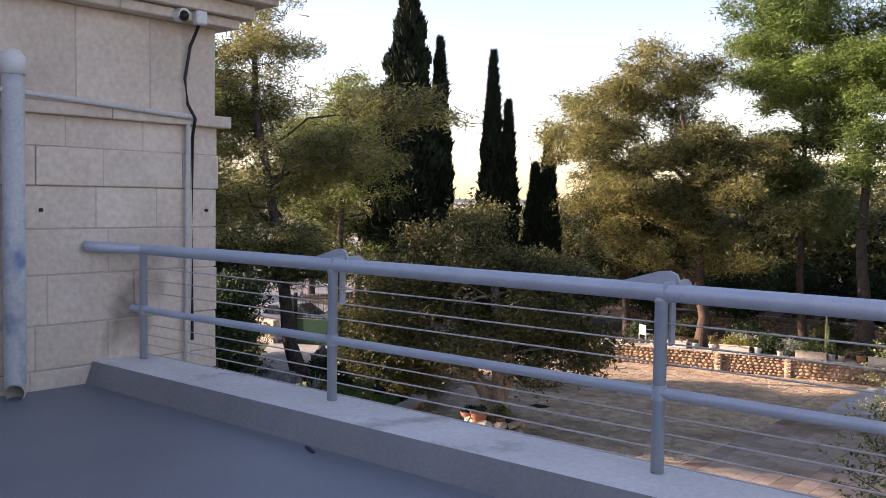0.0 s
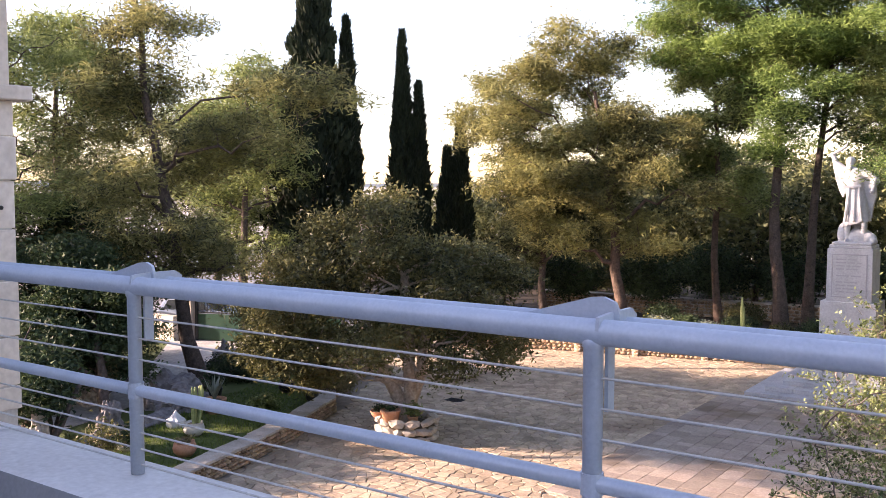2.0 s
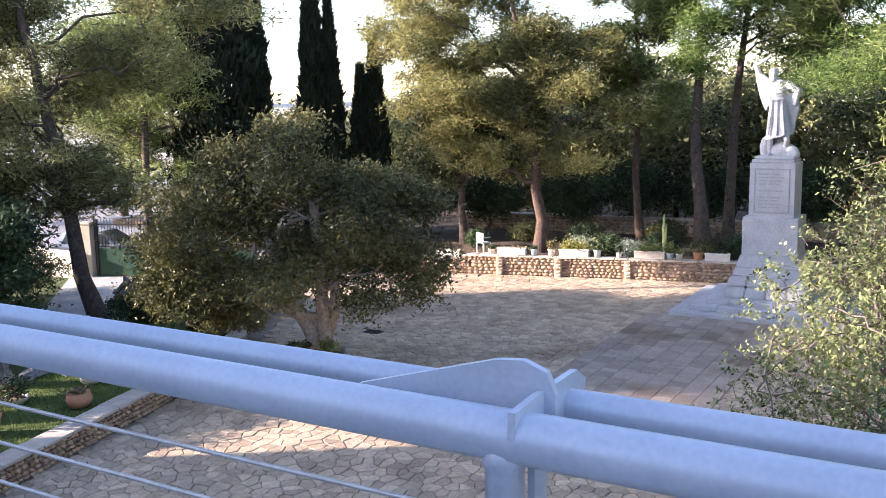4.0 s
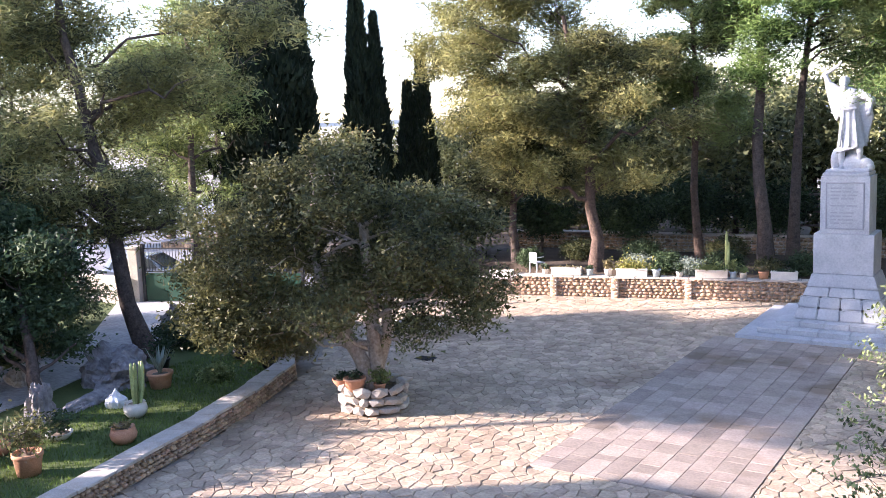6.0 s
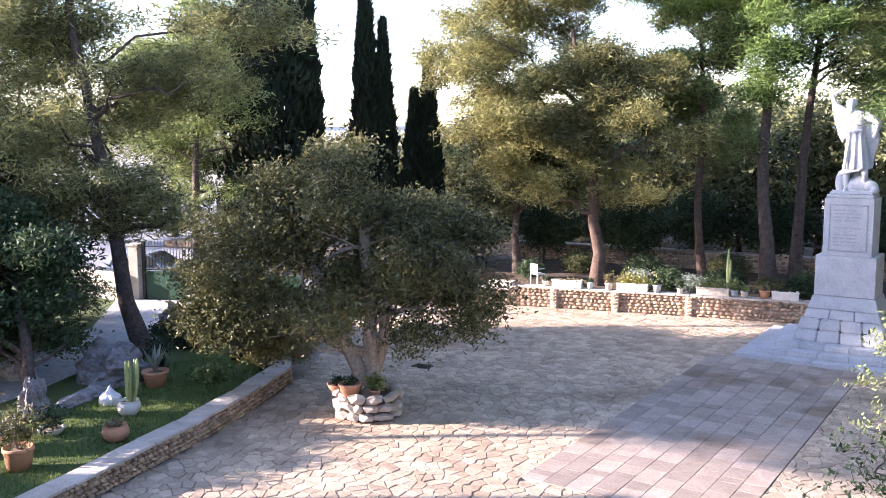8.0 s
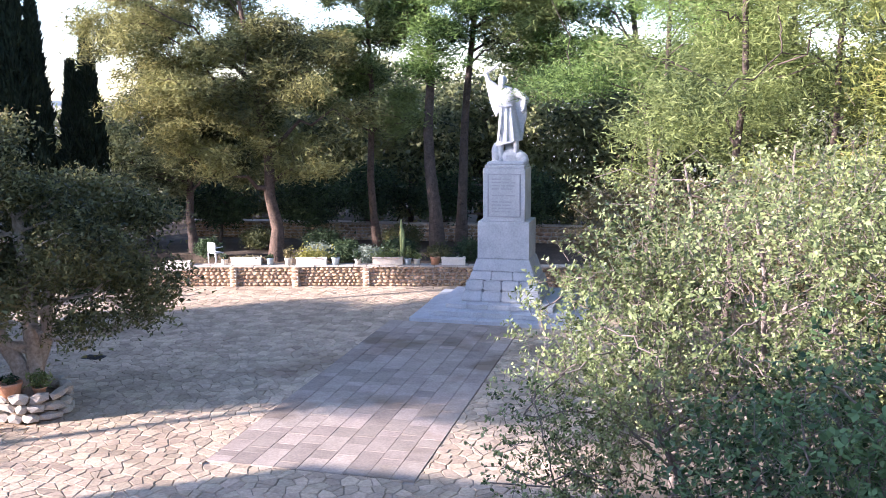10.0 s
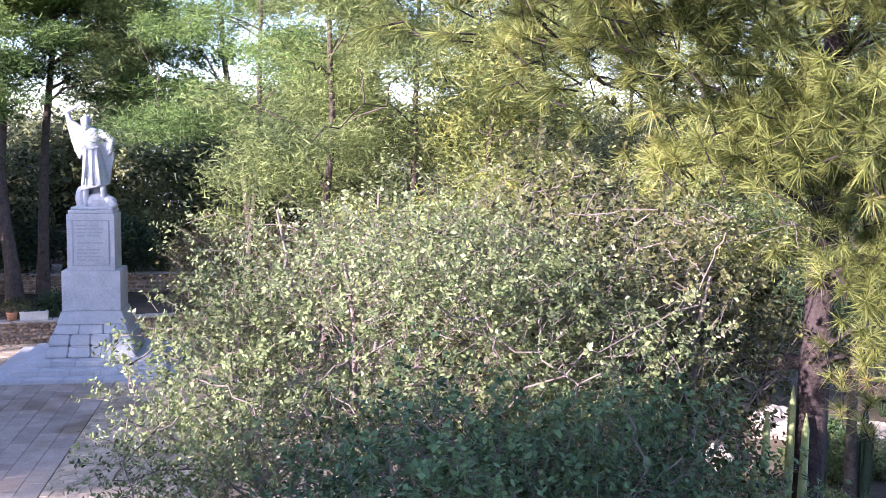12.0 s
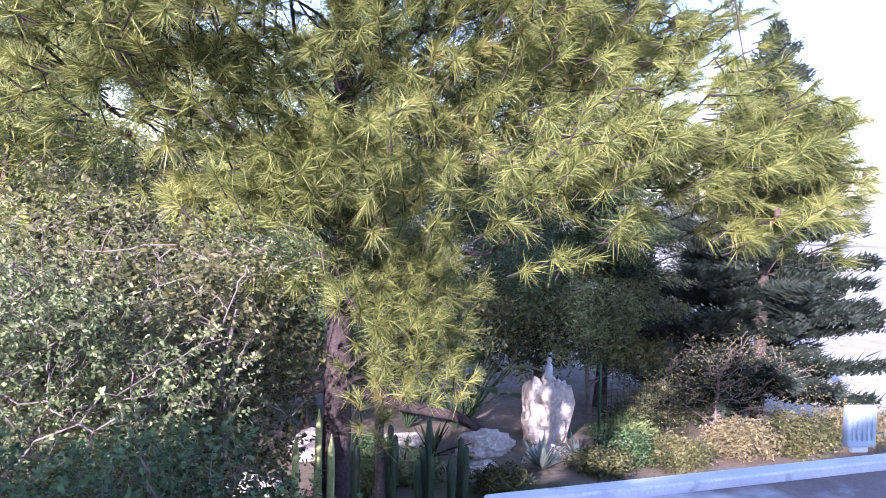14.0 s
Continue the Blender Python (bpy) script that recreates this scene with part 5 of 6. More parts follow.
# shallow buttresses on the far wall
for x, y in ((-11.6, 31.98), (-9.0, 32.68), (-13.9, 31.45)):
    t = thing("buttress", (x, y, COURT), "shallow rubble stone pier on a courtyard wall", "wall pier", "wall piers", "structure")
    rng = np.random.default_rng(int(-x * 10))
    part("pier_core", bm_box(-0.12, 0.12, -0.03, 0.2, -0.05, 0.71), M_mortar, t)
    z = 0.0
    while z < 0.68:
        h = rng.uniform(0.11, 0.16)
        solid("stone", STONE[int(rng.integers(8))], t, Matrix.LocRotScale((rng.normal() * 0.01, -0.03, z + h / 2), Euler((0, 0, rng.normal() * 0.1)), (0.29, 0.14, h * 1.1)))
        z += h


# round planters built of rough stones
PALE = []
for m in STONE:
    c = m.copy()
    c.materials.clear()
    c.materials.append(M_cap)
    PALE.append(c)


def stone_planter(x, y, r, h, seed, label):
    rng = np.random.default_rng(seed)
    p = thing("stone_planter", (x, y, COURT), label, "planter", "stone planters")
    part("soil", bm_lathe([(r * 0.8, -0.05), (r * 0.8, h - 0.08), (r * 0.4, h - 0.03), (0, h - 0.02)], 20), M_soil, p, "dry brown soil")
    z = 0.0
    while z < h - 0.04:
        hh = rng.uniform(0.15, 0.25)
        a = rng.random()
        end = a + 2 * math.pi
        while a < end - 0.1:
            l = rng.uniform(0.22, 0.7)
            da = l / r
            m = Matrix.LocRotScale((math.cos(a + da / 2) * (r - 0.08), math.sin(a + da / 2) * (r - 0.08), z + hh / 2 + rng.normal() * 0.02), Euler((rng.normal() * 0.12, rng.normal() * 0.12, a + da / 2 + math.pi / 2 + rng.normal() * 0.12)), (l * 1.12, 0.34 + 0.05 * rng.normal(), hh * rng.uniform(1.0, 1.35)))
            solid("stone", PALE[int(rng.integers(8))], p, m)
            a += da
        z += hh
    return p


stone_planter(-11.6, 17.0, 0.80, 0.50, 611, "rough pale stone planter ring around a tree")
stone_planter(-15.3, 24.6, 0.8, 0.30, 612, "low stone planter ring with a shrub")
make_tree("planter_shrub", 613, (-15.3, 24.6, COURT + 0.2), (-15.3, 24.6, COURT + 1.6), 0.06, 0.02, [B((-15.4, 24.7, COURT + 1.7), (1.1, 1.1, 1.0))], 250, 24, 0.18, (0.12, 0.06), (M_bark, L_laurel), "dark green shrub growing in a stone ring", "shrub", limbs=18)


# ---- pots ----
def pot_mesh(r, h, kind_):
    if kind_ == "round":
        prof = [(0, 0), (r * 0.6, 0), (r * 0.92, h * 0.3), (r, h * 0.55), (r * 0.9, h * 0.85), (r * 0.78, h * 0.93), (r * 0.86, h), (r * 0.78, h), (r * 0.7, h * 0.88), (0, h * 0.86)]
    elif kind_ == "bowl":
        prof = [(0, 0), (r * 0.55, 0), (r * 0.85, h * 0.5), (r * 0.97, h * 0.9), (r, h), (r * 0.9, h), (r * 0.85, h * 0.86), (0, h * 0.82)]
    else:
        prof = [(0, 0), (r * 0.74, 0), (r * 0.92, h * 0.8), (r * 0.94, h * 0.82), (r, h * 0.83), (r, h), (r * 0.88, h), (r * 0.85, h * 0.88), (0, h * 0.86)]
    return bm_lathe(prof, 28)


def tuft(rng, n, r, h, length, width, spread=0.5):
    """Blades or leaves rising out of a pot."""
    p = rng.normal(size=(n, 3)) * np.array([r, r, h * 0.4]) * spread
    p[:, 2] = np.abs(p[:, 2]) + rng.random(n) * h * 0.8
    return leaf_cards(rng, p, length, width, 0.2, -0.2)


def potted(x, y, z, r, h, mat_, shape, plant, label, seed, group="garden pots"):
    rng = np.random.default_rng(seed)
    t = thing("flower_pot", (x, y, z), label, "pot", group)
    part("pot", pot_mesh(r, h, shape), mat_, t)
    part("soil", bm_lathe([(r * 0.8, h * 0.85), (r * 0.4, h * 0.9), (0, h * 0.91)], 16), M_soil, t)
    kind_, lm, ph, pr = plant
    if kind_ == "bush":
        v, f = tuft(rng, int(500 * min(1.6, ph / 0.5)), pr, ph, 0.10, 0.05, 0.55)
        v[:, 2] += h
        solid("plant", mesh_of("plant", v, f, lm), t, kind="stuff")
        st = [[((0, 0, h * 0.8), 0.012), ((rng.normal() * pr * 0.3, rng.normal() * pr * 0.3, h + ph * 0.4), 0.008), ((rng.normal() * pr * 0.6, rng.normal() * pr * 0.6, h + ph * 0.85), 0.004)] for _ in range(12)]
        v, f = tube_data(st, 5)
        solid("stalk", mesh_of("stalk", v, f, M_twig), t)
    elif kind_ == "cactus":
        for j in range(plant[3] if isinstance(plant[3], int) else 5):
            a, rr = rng.random() * 6.3, r * 0.5 * rng.random()
            hh = ph * rng.uniform(0.55, 1.0)
            x0, y0 = rr * math.cos(a), rr * math.sin(a)
            v, f = tube_data([[((x0, y0, h * 0.8), 0.035), ((x0 * 1.6, y0 * 1.6, h + hh * 0.3), 0.05), ((x0 * 1.9, y0 * 1.9, h + hh * 0.8), 0.05), ((x0 * 1.9, y0 * 1.9, h + hh * 0.97), 0.03), ((x0 * 1.9, y0 * 1.9, h + hh), 0.004)]], 9)
            solid("cactus_arm", mesh_of("cactus_arm", v, f, lm, smooth=True), t)
    elif kind_ == "blade":
        n = 26
        P = np.zeros((n, 3)) + np.array([0, 0, h * 0.85])
        a = rng.random(n) * 6.3
        d = np.stack([np.cos(a) * 0.5, np.sin(a) * 0.5, np.ones(n)], 1) * ph * rng.uniform(0.6, 1.1, n)[:, None]
        w = np.stack([-np.sin(a), np.cos(a), np.zeros(n)], 1) * 0.03
        V = np.stack([P - w, P + d * 0.5 - w * 1.2, P + d, P + d * 0.5 + w * 1.2], 1).reshape(-1, 3)
        solid("plant", mesh_of("plant", V, np.arange(4 * n).reshape(-1, 4), lm), t, kind="stuff")
    return t


potted(-14.55, 9.7, LAWN, 0.30, 0.46, M_terra, "flower", ("bush", L_olive, 0.7, 0.42), "large terracotta pot with a leafy grey-green shrub", 701)
potted(-16.2, 10.05, LAWN, 0.30, 0.40, M_terra, "round", ("bush", L_succulent, 0.28, 0.26), "round terracotta pot with a green succulent", 702)
potted(-15.9, 11.3, LAWN, 0.30, 0.16, M_potwhite, "bowl", ("bush", L_laurel, 0.42, 0.3), "shallow cream bowl with dark spiny plants", 703)
potted(-14.38, 11.82, LAWN, 0.29, 0.36, M_terra, "round", ("bush", L_dryshrub, 0.08, 0.2), "round terracotta pot with dry soil on the lawn", 704)
potted(-15.65, 13.15, LAWN, 0.28, 0.36, M_potwhite, "round", ("cactus", M_cactus, 1.0, 7), "cream round pot with a branching column cactus", 705)
potted(-17.1, 15.1, LAWN, 0.34, 0.42, M_terra, "flower", ("blade", L_agave, 0.7, 0.2), "wide terracotta pot with tall pointed leaves", 706)
potted(-18.6, 16.4, LAWN, 0.25, 0.3, M_black, "flower", ("bush", L_laurel, 0.5, 0.35), "black plastic pot with a dark bush", 707)
potted(-17.3, 18.2, LAWN, 0.27, 0.36, M_iron, "round", ("cactus", M_darkcactus, 0.6, 4), "dark glazed pot with small cacti", 708)
potted(-15.75, 17.7, LAWN, 0.20, 0.34, M_iron, "round", ("bush", L_laurel, 0.3, 0.2), "dark green glazed pot beside the wall end", 709)
potted(-11.68, 16.4, COURT + 0.58, 0.27, 0.32, M_terra, "flower", ("bush", L_laurel, 0.12, 0.15), "terracotta pot standing on the stone planter rim", 710)
potted(-12.18, 16.55, COURT + 0.58, 0.26, 0.2, M_terra, "bowl", ("bush", L_laurel, 0.14, 0.18), "shallow terracotta bowl on the stone planter rim", 711)
potted(-11.2, 16.75, COURT + 0.53, 0.15, 0.2, M_terra, "flower", ("bush", L_succulent, 0.3, 0.2), "small pot with a green plant on the planter rim", 712)


def planter_box(x, y, z, l, w, h, ang, mat_, plant, label, seed):
    rng = np.random.default_rng(seed)
    t = thing("planter_box", pose(x, y, z, 0, 0, ang), label, "planter", "planters on the wall")
    b = bm_box(-l / 2, l / 2, -w / 2, w / 2, 0, h, bevel=0.012)
    top = max(b.faces, key=lambda f_: f_.calc_center_median().z)
    bmesh.ops.inset_region(b, faces=[top], thickness=0.04)
    bmesh.ops.translate(b, verts=top.verts, vec=(0, 0, -0.06))
    part("trough", b, mat_, t)
    part("rim", bm_box(-l / 2 - 0.02, l / 2 + 0.02, -w / 2 - 0.02, -w / 2 + 0.03, h - 0.05, h + 0.004, bevel=0.006), mat_, t)
    if plant:
        n, ph, lm = plant
        p = rng.normal(size=(n, 3)) * np.array([l * 0.28, w * 0.25, ph * 0.35])
        p[:, 2] = np.abs(p[:, 2]) + h * 0.9
        v, f = leaf_cards(rng, p, 0.09, 0.05, 0.2)
        solid("plant", mesh_of("plant", v, f, lm), t, kind="stuff")
    return t


WT = COURT + 0.72 + 0.075


def on_wall(s):
    """A place on the far wall's coping, by metres from its left end, and the wall's direction there."""
    pts = [(-15.45, 31.15), (-11.65, 32.05), (-9.0, 32.75), (-5.2, 33.5), (-1.0, 34.2)]
    for (x0, y0), (x1, y1) in zip(pts, pts[1:]):
        L = math.hypot(x1 - x0, y1 - y0)
        if s <= L:
            u = s / L
            nx, ny = (y1 - y0) / L, -(x1 - x0) / L
            return x0 + (x1 - x0) * u - nx * 0.22, y0 + (y1 - y0) * u - ny * 0.22, math.degrees(math.atan2(y1 - y0, x1 - x0))
        s -= L
    return pts[-1][0], pts[-1][1], 5


planter_box(-16.1, 31.25, COURT + 0.60 + 0.07, 1.0, 0.3, 0.26, 14, M_potwhite, (60, 0.05, L_dryshrub), "long cream planter trough on a stone wall", 720)
for s, l, mt, plant, lab in ((2.05, 1.15, M_potwhite, (160, 0.10, L_dryshrub), "white trough planter with low dry plants"), (4.55, 1.15, M_potwhite, (900, 0.55, L_flower), "cream trough planter with a yellowish shrub"), (7.45, 1.15, M_cap, (500, 0.40, L_succulent), "beige stone trough planter with green leaves"), (9.95, 0.9, M_potwhite, (160, 0.14, L_laurel), "white trough planter beside the monument")):
    x, y, a = on_wall(s)
    planter_box(x, y, WT, l, 0.32, 0.30, a, mt, plant, lab, int(720 + s * 10))
for j, (s, r, h, mt, lm, ph, lab) in enumerate(((1.2, 0.14, 0.22, M_potwhite, L_laurel, 0.16, "small pale pot with a dark plant on a wall"), (2.95, 0.15, 0.26, M_galv, L_laurel, 0.1, "small grey pot on a stone wall"), (3.65, 0.16, 0.26, M_potwhite, L_dryshrub, 0.3, "small cream pot with dry stalks on a wall"), (5.45, 0.17, 0.28, M_galv, L_laurel, 0.18, "grey pot with a small dark plant on a wall"), (6.3, 0.13, 0.2, M_potwhite, L_laurel, 0.24, "small pale pot with a green sprig"),
                                            (8.2, 0.15, 0.24, M_galv, L_succulent, 0.38, "grey pot with bright green leaves"), (8.55, 0.14, 0.22, M_potwhite, L_succulent, 0.2, "small cream pot with a succulent"), (9.25, 0.2, 0.3, M_terra, L_dryshrub, 0.15, "terracotta pot on a courtyard wall"))):
    x, y, a = on_wall(s)
    potted(x, y, WT, r, h, mt, "flower", ("bush", lm, ph, r * 0.9), lab, 740 + j, "pots on the wall")
x, y, a = on_wall(7.75)
potted(x + 0.1, y + 0.45, UPPER - 0.06, 0.2, 0.3, M_terra, "flower", ("cactus", M_cactus, 1.6, 3), "pot with tall pale column cacti behind the wall", 760)


# white plastic chair behind the corner wall
def plastic_chair(x, y, z, ang):
    c = thing("garden_chair", pose(x, y, z, 0, 0, ang), "white plastic garden chair under the pines", "chair")
    part("seat", bm_box(-0.22, 0.22, -0.22, 0.22, 0.40, 0.43, bevel=0.012), M_white, c)
    part("backrest", bm_box(-0.22, 0.22, 0.19, 0.22, 0.46, 0.84, bevel=0.012), M_white, c)
    for sx in (-0.2, 0.2):
        for sy in (-0.2, 0.2):
            part("leg", bm_box(sx - 0.02, sx + 0.02, sy - 0.02, sy + 0.02, 0, 0.41, bevel=0.006), M_white, c)
        part("armrest", bm_box(sx - 0.025, sx + 0.025, -0.2, 0.2, 0.62, 0.65, bevel=0.008), M_white, c)


plastic_chair(-15.2, 32.6, UPPER - 0.055, 160)
# timber posts and rail under the pines
tf = thing("timber_frame", (-8.0, 41.6, UPPER - 0.06), "weathered timber posts with a crossbar", "fence")
for i, x in enumerate((0, 1.9, 3.6)):
    part("post", bm_box(x - 0.06, x + 0.06, -0.06, 0.06, 0, 2.6, bevel=0.01), M_twig, tf)
part("crossbar", bm_box(-0.1, 3.7, -0.05, 0.05, 2.42, 2.52, bevel=0.01), M_twig, tf)
for z in (1.1, 1.7):
    part("slat", bm_box(-0.1, 3.7, -0.08, -0.055, z, z + 0.09, bevel=0.006), M_twig, tf)


# ---- lawn things ----
def rock(name, x, y, z, sx, sy, sz, seed, mat_, label, rough_=0.35, blunt=0.0):
    b = bmesh.new()
    bmesh.ops.create_icosphere(b, subdivisions=4, radius=0.5)
    off = Vector((seed * 3.1, seed * 1.7, 0))
    for v in b.verts:
        d = v.co.normalized()
        k = 1 + rough_ * noise.noise(d * 1.6 + off) + rough_ * 0.6 * noise.noise(d * 4 + off) + rough_ * 0.3 * noise.noise(d * 9 + off)
        k *= 1 + blunt * ((abs(d.x) ** 4 + abs(d.y) ** 4 + abs(d.z) ** 4) ** -0.25 - 1)
        v.co = Vector((d.x * sx * k, d.y * sy * k, max(d.z * k, -0.25) * sz + 0.25 * sz)) * 0.5
    me = bpy.data.meshes.new(name)
    b.to_mesh(me)
    b.free()
    me.materials.append(mat_)
    return solid(name, me, at=(x, y, z - 0.02), label=label, category="rock")


rock("boulder", -18.6, 14.9, LAWN, 1.9, 1.5, 1.5, 3, M_rockgrey, "pitted grey boulder beside a cobbled path", 0.5)
rock("boulder", -17.5, 11.9, LAWN, 0.7, 0.6, 1.5, 4, M_rockgrey, "upright grey rock on the lawn edge", 0.5)
rock("boulder", -16.6, 9.4, LAWN, 0.55, 0.45, 1.9, 5, M_rock, "pale upright stone at the foot of a tree", 0.4)
rock("boulder", -20.8, 13.6, LAWN, 0.8, 0.7, 1.0, 6, M_rock, "pale rock by the cobbled path", 0.5)
rock("boulder", -22.2, 20.0, LAWN, 0.7, 0.7, 1.4, 7, M_rockgrey, "tall grey rock beside the path", 0.5)
for i, (x, y, l, a) in enumerate(((-17.6, 13.4, 2.0, 105), (-17.4, 11.8, 1.2, 95), (-17.0, 10.4, 1.4, 100))):
    o_ = rock("edging_stone", x, y, LAWN, 0.5, l, 0.45, 11 + i, M_rockgrey, "long rough stone edging the lawn", 0.25)
    o_.rotation_euler = (0, 0, radians(a - 90))


def rubbish_bag(x, y, z):
    b = bmesh.new()
    bmesh.ops.create_uvsphere(b, u_segments=24, v_segments=16, radius=0.5)
    for v in b.verts:
        d = v.co.normalized()
        w = 1 + 0.16 * noise.noise(d * 3) + 0.08 * math.sin(math.atan2(d.y, d.x) * 9)
        pin = 1.0 if d.z < 0.2 else max(0.16, 1 - (d.z - 0.2) * 1.15)
        v.co = Vector((d.x * 0.26 * w * pin, d.y * 0.26 * w * pin, max(d.z, -0.55) * 0.26 + 0.14 + (0.14 * (d.z - 0.5) if d.z > 0.5 else 0)))
    me = bpy.data.meshes.new("plastic_bag")
    b.to_mesh(me)
    b.free()
    me.materials.append(M_white)
    solid("plastic_bag", me, at=(x, y, z), label="tied white plastic bag on the lawn", category="bag")


rubbish_bag(-16.75, 13.45, LAWN)
# yellowish succulents at the lawn's near end and by the wall corner
for i, (x, y, r, h, lm, lab) in enumerate(((-15.5, 8.3, 0.55, 0.7, L_flower, "yellow flowering succulent bush on the lawn"), (-16.0, 18.9, 0.8, 0.8, L_dryshrub, "yellowed bush by the wall corner"), (-17.6, 20.8, 0.9, 0.9, L_yellow, "pale green bush behind the wall corner"), (-16.3, 16.3, 0.35, 0.35, L_succulent, "small bright green bush on the lawn"),
                                           (-19.6, 18.6, 0.7, 0.7, L_laurel, "dark low bush under a leaning pine"), (-21.0, 19.0, 0.7, 0.6, L_laurel, "dark low bush by the path"), (-26.5, 19.5, 1.3, 1.6, L_laurel, "dark hedge bush near the gate"), (-23.5, 13.0, 1.0, 1.0, L_olive, "grey-green bush across the path"), (-23.6, 15.8, 0.9, 0.9, L_dryshrub, "dry bush across the path"))):
    make_tree("low_bush", 780 + i, (x, y, LAWN), (x, y, LAWN + h * 0.5), 0.03, 0.01, [B((x, y, LAWN + h * 0.5), (r, r, h * 0.5))], int(160 * r + 40), 22, 0.12, (0.09, 0.045), (M_twig, lm), lab, "bush", limbs=14, seg=5)
# grass
rng = np.random.default_rng(800)
n = 60000
gx, gy = rng.uniform(-19.5, -11.0, n), rng.uniform(4.0, 20.0, n)
edge = np.where(gy < 13.13, -12.75 - 0.235 * (gy - 9.55), -13.6 - 0.33 * (gy - 13.13)) - 0.46
left = -17.3 - 0.16 * (gy - 9)
ok = (gx < edge) & (gx > left)
P = np.stack([gx, gy, np.full(n, LAWN)], 1)[ok]
m = len(P)
a = rng.random(m) * 6.3
d = np.stack([np.cos(a) * 0.03, np.sin(a) * 0.03, rng.uniform(0.04, 0.10, m)], 1)
w = np.stack([-np.sin(a), np.cos(a), np.zeros(m)], 1) * 0.008
solid("grass", mesh_of("grass", np.stack([P - w, P + w, P + d], 1).reshape(-1, 3), np.arange(3 * m).reshape(-1, 3), L_grass), label="short green lawn grass", category="grass", kind="stuff")


# ---- gate, car ----
def gate():
    g = thing("gate", pose(-27.4, 23.05, LAWN, 0, 0, 19.5), "wide gate with green sheet panels and black iron bars", "gate")
    L = 6.6
    for x in (0.0, 2.2, 4.4, 6.6):
        part("post", bm_box(x - 0.06, x + 0.06, -0.06, 0.06, 0, 2.3, bevel=0.008), M_iron, g)
    for i in range(3):
        x0 = 2.2 * i
        part("sheet_panel", bm_box(x0 + 0.07, x0 + 2.13, -0.02, 0.02, 0.06, 1.15, bevel=0.004), M_green, g, "dark green sheet metal")
    for z in (1.18, 2.08):
        part("bar_rail", bm_box(0, L, -0.025, 0.025, z, z + 0.05, bevel=0.004), M_iron, g)
    bm = bm_lathe([(0, 1.18), (0.012, 1.18), (0.012, 2.22), (0.02, 2.24), (0, 2.36)], 6)
    me = bpy.data.meshes.new("bar")
    bm.to_mesh(me)
    bm.free()
    me.materials.append(M_iron)
    x = 0.12
    while x < L - 0.05:
        solid("bar", me, g, (x, 0, 0))
        x += 0.13
    return g


gate()
gp = thing("gate_pillar", pose(-27.75, 22.95, LAWN, 0, 0, 19.5), "square grey stone gate pillar", "pillar")
part("shaft", bm_box(-0.2, 0.2, -0.2, 0.2, 0, 2.1, bevel=0.015), M_cap, gp)
part("cap", bm_box(-0.25, 0.25, -0.25, 0.25, 2.1, 2.2, bevel=0.02), M_cap, gp)
box_setting("wall_gate", (-34.0, -28.0, 22.3, 22.6, COURT, LAWN + 1.05), M_cap, "grey low wall beside the gate", "wall")


